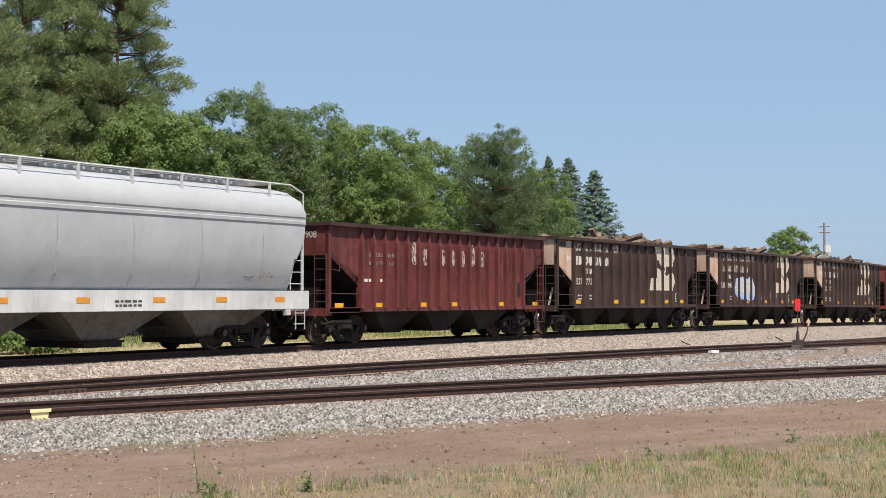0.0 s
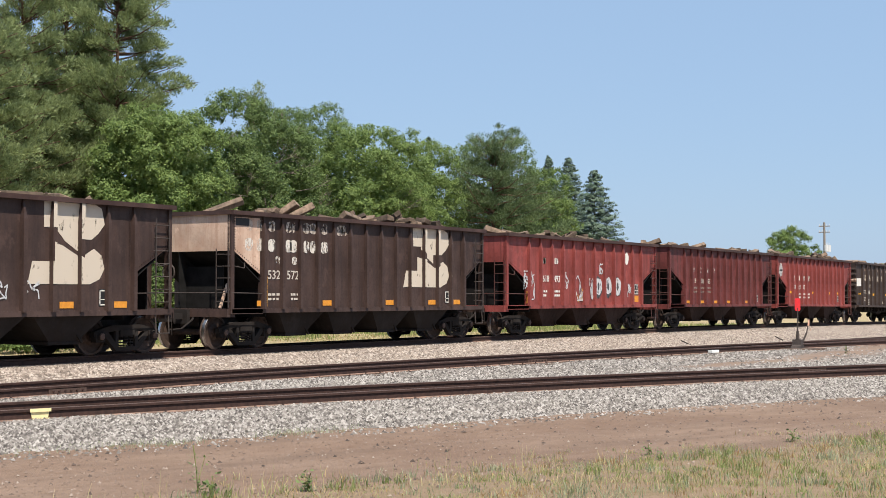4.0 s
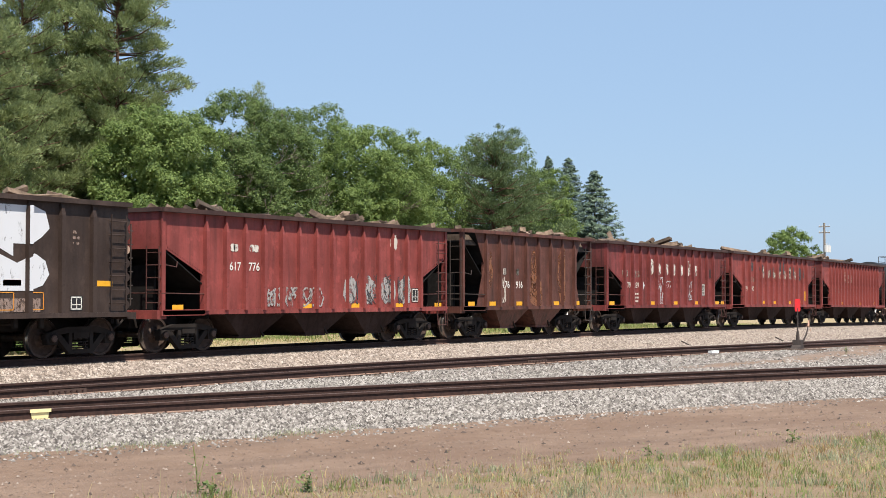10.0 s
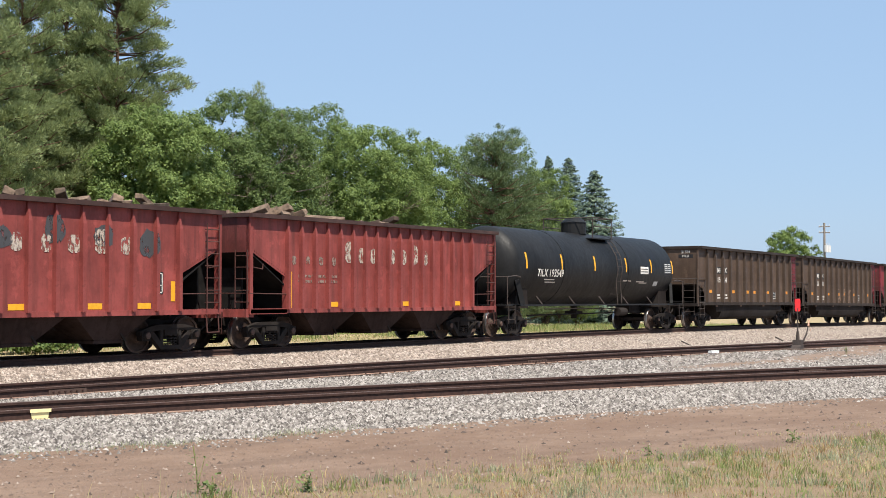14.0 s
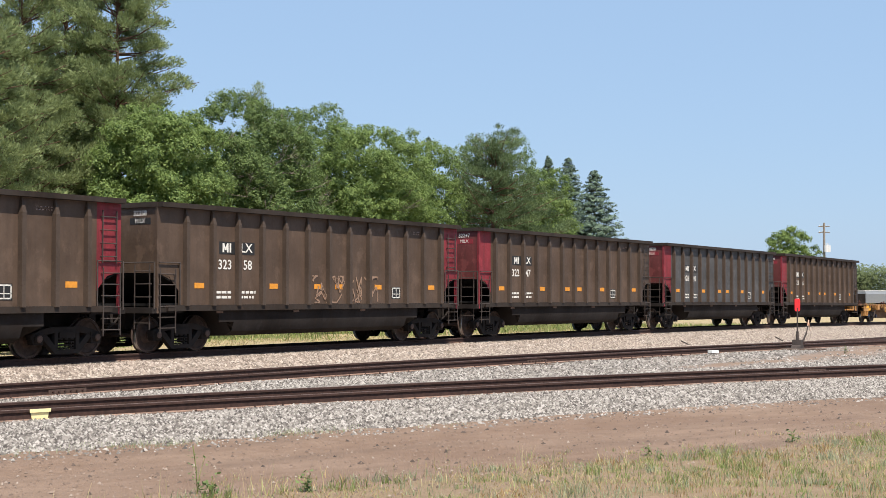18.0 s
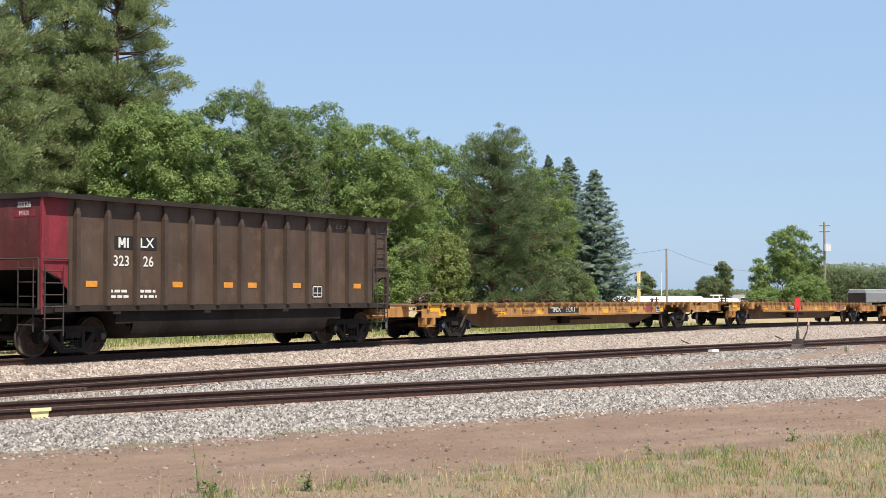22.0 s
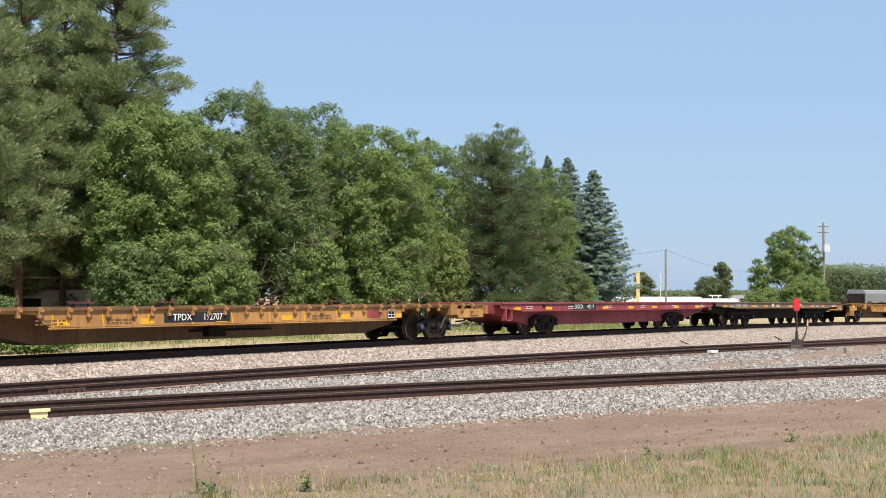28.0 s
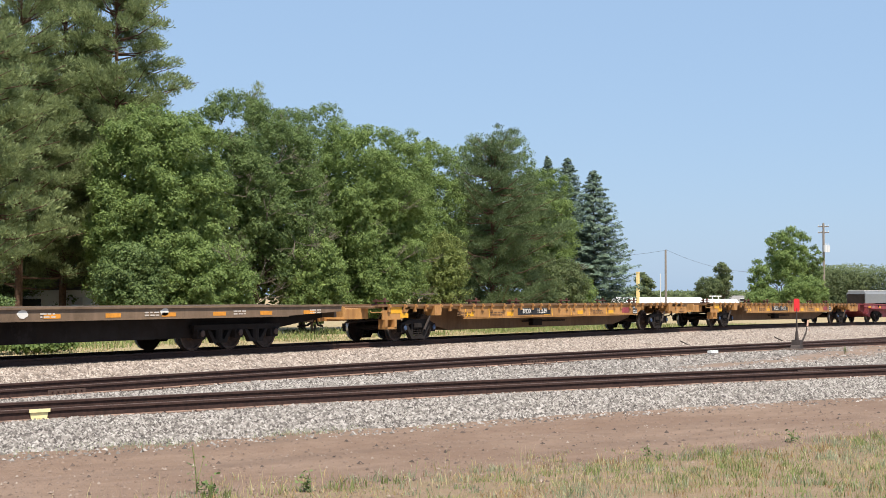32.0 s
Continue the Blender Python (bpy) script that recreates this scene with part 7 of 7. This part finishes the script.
STONE_F = [(0, 1, 4), (1, 2, 4), (2, 3, 4), (3, 0, 4)]


def stones(name, label, mat, n, xa, xb, lo, hi, size, power=1.0, bare=False):
    x = xa + (xb - xa) * rng.uniform(0, 1, n) ** power
    a, b = np.array([lo(q) for q in x]), np.array([hi(q) for q in x])
    y = a + (b - a) * rng.uniform(0, 1, n)
    if bare:
        keep = np.array([bare_soil(p, q) + .4 * noise.noise((p * .6, q * 1.1, 7.0)) + .25 * rng.uniform(-1, 1) < .62 for p, q in zip(x, y)])
        x, y, n = x[keep], y[keep], int(keep.sum())
    z = np.array([height(p, q) for p, q in zip(x, y)])
    s = size * rng.uniform(0.5, 1.6, (n, 1)) * rng.uniform(0.65, 1.3, (n, 3))
    return scatter(name, label, "ballast", STONE_V, STONE_F, np.column_stack([x, y, z + rng.uniform(-.006, .02, n)]), s, rng.uniform(0, 6.28, n), mat)


stones("ballast_gravel", "loose grey crushed ballast stones", M_BALL, 66000, 11, 40, lambda x: gravel_edge(x) - .1 - .7 * abs(noise.noise((x * .8, 3, 0))), lambda x: near_siding(x) - .86, .066, 1.25)
stones("ballast_gravel", "loose grey crushed ballast stones between the sidings", M_BALL, 52000, 13, 62, lambda x: near_siding(x) + .86, lambda x: far_siding(x) - .86, .07, 1.4, True)
stones("ballast_gravel", "pinkish crushed ballast stones along the main line", M_BALLW, 56000, 16, 96, lambda x: far_siding(x) + .86, lambda x: MAIN_Y - .86, .074, 1.4)
stones("ballast_gravel", "grey stones between the siding rails", M_BALL, 10000, 12, 40, lambda x: near_siding(x) - .6, lambda x: near_siding(x) + .6, .058, 1.2)
stones("ballast_gravel", "grey stones between the siding rails", M_BALL, 10000, 14, 60, lambda x: far_siding(x) - .6, lambda x: far_siding(x) + .6, .058, 1.2)
stones("soil_pebbles", "small pebbles and clods on the dirt track", M_PEB, 8000, 8.5, 34, lambda x: grass_edge(x) - 1.5, lambda x: gravel_edge(x) + .1, .03, 1.2)
stones("stray_stones", "stray grey stones at the gravel edge", M_BALL, 1500, 11, 34, lambda x: gravel_edge(x) - 1.1, lambda x: gravel_edge(x) + .1, .045, 1.2)
stones("soil_clods", "dark clods and stones on the dirt track", M_CLOD, 300, 8.5, 34, lambda x: grass_edge(x) - .5, lambda x: gravel_edge(x), .05, 1.2)


def grass_material(name, stops, trans=.3):
    m, n, l, b = mat_new(name)
    geo = n.new("ShaderNodeNewGeometry")
    c = ramp(n, l, geo.outputs["Random Per Island"], stops)
    l.new(c, b.inputs["Base Color"])
    b.inputs["Roughness"].default_value = .7
    b.inputs["Specular IOR Level"].default_value = .2
    tr = n.new("ShaderNodeBsdfTranslucent")
    l.new(c, tr.inputs[0])
    mx = n.new("ShaderNodeMixShader")
    mx.inputs[0].default_value = trans
    l.new(b.outputs[0], mx.inputs[1])
    l.new(tr.outputs[0], mx.inputs[2])
    l.new(mx.outputs[0], n["Material Output"].inputs[0])
    return m


M_GRASSDRY = grass_material("dry_grass_blades", [(0, (0.44, 0.34, 0.19)), (.5, (0.52, 0.43, 0.26)), (.75, (0.36, 0.35, 0.17)), (1, (0.23, 0.28, 0.10))])
M_GRASSGRN = grass_material("green_grass_blades", [(0, (0.14, 0.19, 0.06)), (.5, (0.23, 0.28, 0.095)), (.85, (0.32, 0.33, 0.14)), (1, (0.40, 0.34, 0.19))])
M_GRASSGREY = grass_material("grey_green_grass_blades", [(0, (0.20, 0.235, 0.13)), (.5, (0.30, 0.325, 0.20)), (1, (0.40, 0.40, 0.27))])
M_GRASSVERGE = grass_material("mixed_short_grass", [(0, (0.45, 0.34, 0.19)), (.4, (0.38, 0.26, 0.13)), (.6, (0.42, 0.38, 0.20)), (.8, (0.26, 0.30, 0.12)), (1, (0.34, 0.36, 0.20))])
M_GRASSRED = grass_material("reddish_grass_blades", [(0, (0.26, 0.15, 0.07)), (.5, (0.33, 0.21, 0.10)), (1, (0.40, 0.30, 0.15))])


def blades(name, label, mat, x, y, h, w, lean=.35):
    """Bent grass blades, two faces each."""
    n = len(x)
    z = np.array([height(p, q) for p, q in zip(x, y)]) - .01
    a = rng.uniform(0, 6.28, n)
    d = np.column_stack([np.cos(a), np.sin(a), np.zeros(n)])
    b = rng.uniform(0, 6.28, n)
    e = np.column_stack([np.cos(b), np.sin(b), np.zeros(n)]) * (h * rng.uniform(.1, lean * 2, n))[:, None]
    p = np.column_stack([x, y, z])
    up = np.array([0, 0, 1.0])
    wv = d * (w * rng.uniform(.6, 1.4, n))[:, None]
    mid = p + up * (h * .55)[:, None] + e * .35
    tip = p + up * h[:, None] + e
    v = np.empty((n, 8, 3))
    v[:, 0], v[:, 1], v[:, 2], v[:, 3] = p - wv, p + wv, mid + wv * .8, mid - wv * .8
    v[:, 4], v[:, 5], v[:, 6], v[:, 7] = mid - wv * .8, mid + wv * .8, tip + wv * .15, tip - wv * .15
    return tagged(new(name, quads_mesh(name, v.reshape(-1, 3), mat)), label, "grass", kind="stuff")


def field(n, xa, xb, lo, hi, scale, cut, seed, power=1.0):
    """Points that gather in clumps."""
    px, py = [], []
    r = np.random.default_rng(seed)
    while len(px) < n:
        x = xa + (xb - xa) * r.uniform() ** power
        y = lo(x) + (hi(x) - lo(x)) * r.uniform()
        if noise.noise((x * scale, y * scale, seed)) + r.uniform(-.25, .25) > cut:
            px.append(x)
            py.append(y)
    return np.array(px), np.array(py)


def tufts(seed, count, lo, hi, per, spread_r, xa=8, xb=33, scale=.55, cut=-.05):
    """Blade roots gathered in separate tufts."""
    r = np.random.default_rng(seed)
    cx, cy = field(count, xa, xb, lo, hi, scale, cut, seed)
    m = np.maximum(3, r.poisson(per, len(cx)))
    i = np.repeat(np.arange(len(cx)), m)
    rad = spread_r * r.uniform(.5, 1.6, len(cx))
    tall = r.uniform(.5, 1.5, len(cx))
    off = r.normal(0, 1, (len(i), 2)) * rad[i][:, None]
    return cx[i] + off[:, 0], cy[i] + off[:, 1], tall[i]


VERGE = (lambda q: grass_edge(q) - 4.6, lambda q: grass_edge(q) + .35)
for k, (mat, n, per, hh, rr) in enumerate(((M_GRASSGRN, 600, 26, .085, .07), (M_GRASSGREY, 500, 22, .08, .07), (M_GRASSDRY, 420, 14, .085, .10), (M_GRASSRED, 360, 16, .07, .10))):
    x, y, tall = tufts(400 + k, n, VERGE[0], VERGE[1], per, rr, cut=(-.1, -.05, -.1, -.05)[k])
    blades("roadside_grass", ("green roadside grass tufts", "grey-green roadside grass tufts", "dry straw-coloured roadside grass", "reddish dry roadside grass")[k], mat, x, y, hh * tall * rng.uniform(.4, 1.4, len(x)), .0042)
x, y, tall = tufts(408, 150, lambda q: grass_edge(q) + .2, lambda q: grass_edge(q) + 1.5, 14, .08, scale=.8, cut=.0)
blades("stray_grass", "stray grass tufts on the dirt track", M_GRASSVERGE, x, y, .06 * tall * rng.uniform(.4, 1.4, len(x)), .0042)
x, y = field(19000, 8, 33, VERGE[0], VERGE[1], 1.0, -.08, 409)
blades("short_grass", "short sparse dry grass on the verge", M_GRASSVERGE, x, y, .055 * rng.uniform(.4, 1.5, len(x)), .0045, .6)
x, y = field(1000, 12, 19, lambda q: gravel_edge(q) - .65, lambda q: gravel_edge(q) + .1, .7, -.05, 410)
blades("track_edge_grass", "thin green grass along the gravel edge", M_GRASSGREY, x, y, .06 * rng.uniform(.4, 1.4, len(x)), .004)
x, y = field(60, 9, 15, lambda q: grass_edge(q) - .6, lambda q: grass_edge(q) + .5, .7, -.6, 411)
blades("tall_stalks", "tall thin dry grass stalks", M_GRASSDRY, x, y, .24 * rng.uniform(.6, 1.5, len(x)), .003, .15)
x, y = field(26000, 22, 110, lambda q: MAIN_Y + 2.8, lambda q: MAIN_Y + 16, .25, -.1, 412, 1.3)
blades("meadow_grass", "tall yellow-green grass behind the main line", M_GRASSDRY, x, y, .075 * rng.uniform(.4, 1.8, len(x)), .02, .6)
x, y = field(16000, 22, 110, lambda q: MAIN_Y + 12.5, lambda q: MAIN_Y + 22, .22, .0, 413, 1.3)
blades("meadow_grass", "tall green grass under the trees", M_GRASSGRN, x, y, .24 * rng.uniform(.4, 1.6, len(x)), .02)


def weed(label, x, y, h, seed, leaves, size):
    r = np.random.default_rng(seed)
    p = thing("weed", label, "weed", at=pose(x, y, height(x, y)))
    st_ = Mesh()
    pts = []
    for k in range(3):
        a = r.uniform(0, 6.28)
        top = (math.cos(a) * h * .16, math.sin(a) * h * .16, h * r.uniform(.7, 1))
        st_.rod([(0, 0, 0), (top[0] * .3, top[1] * .3, top[2] * .5), top], .005, 5)
        u = r.uniform(.1, 1, leaves // 3)
        pts.append(np.array(top)[None] * u[:, None] + r.normal(0, .035, (len(u), 3)))
    part("stem", st_, M_GRASSGRN, p)
    pts = np.concatenate(pts)
    part("leaves", quads_mesh("leaves", leaf_cloud(r, pts, np.tile([0, 0, 1.0], (len(pts), 1)), size), M_LEAF), None, p)


weed("tall thin green weed at the dirt track", 10.9, 9.75, .5, 1, 60, .018)
weed("low leafy green weed", 10.75, 9.45, .22, 2, 60, .03)
weed("low leafy green weed", 16.6, 7.35, .13, 3, 50, .022)
weed("low leafy green weed", 16.1, 7.0, .1, 4, 40, .02)
weed("low leafy green weed", 11.6, 8.9, .2, 5, 50, .03)
weed("low leafy green weed", 19.0, 6.3, .16, 6, 60, .022)
weed("small dry green weed on the ballast", 46.5, 13.6, .22, 7, 40, .03)
# ================= everything that moves =================
def motions():
    for car, S in CARS:
        rows = []
        for k in range(33):
            t = float(k)
            s = S - run(t)
            tilt = -math.degrees((grade(s + 4) - grade(s - 4)) / 8)
            rows.append((t, pose(s, MAIN_Y, RAIL_Z + grade(s), 0, tilt, 0)))
        walk(car, rows)
    where = dict((car.name, S) for car, S in CARS)
    for w, dx, R, car in WHEELS:
        S = where[car.name]
        t0, t1 = max(0.0, (S - 118) / SPEED), min(32.0, (S - 8) / SPEED)
        a0 = run(t0)
        rows = [(0.0, pose(dx, 0, R))] if t0 > 0.04 else []
        f = frame(t0)
        while f <= frame(t1):
            t = (f - 1) / FPS
            rows.append((t, pose(dx, 0, R, 0, -math.degrees((run(t) - a0) / R) % 360, 0)))
            f += 1
        if rows[-1][0] < 31.9:
            rows.append((32.0, rows[-1][1]))
        walk(w, rows)


motions()
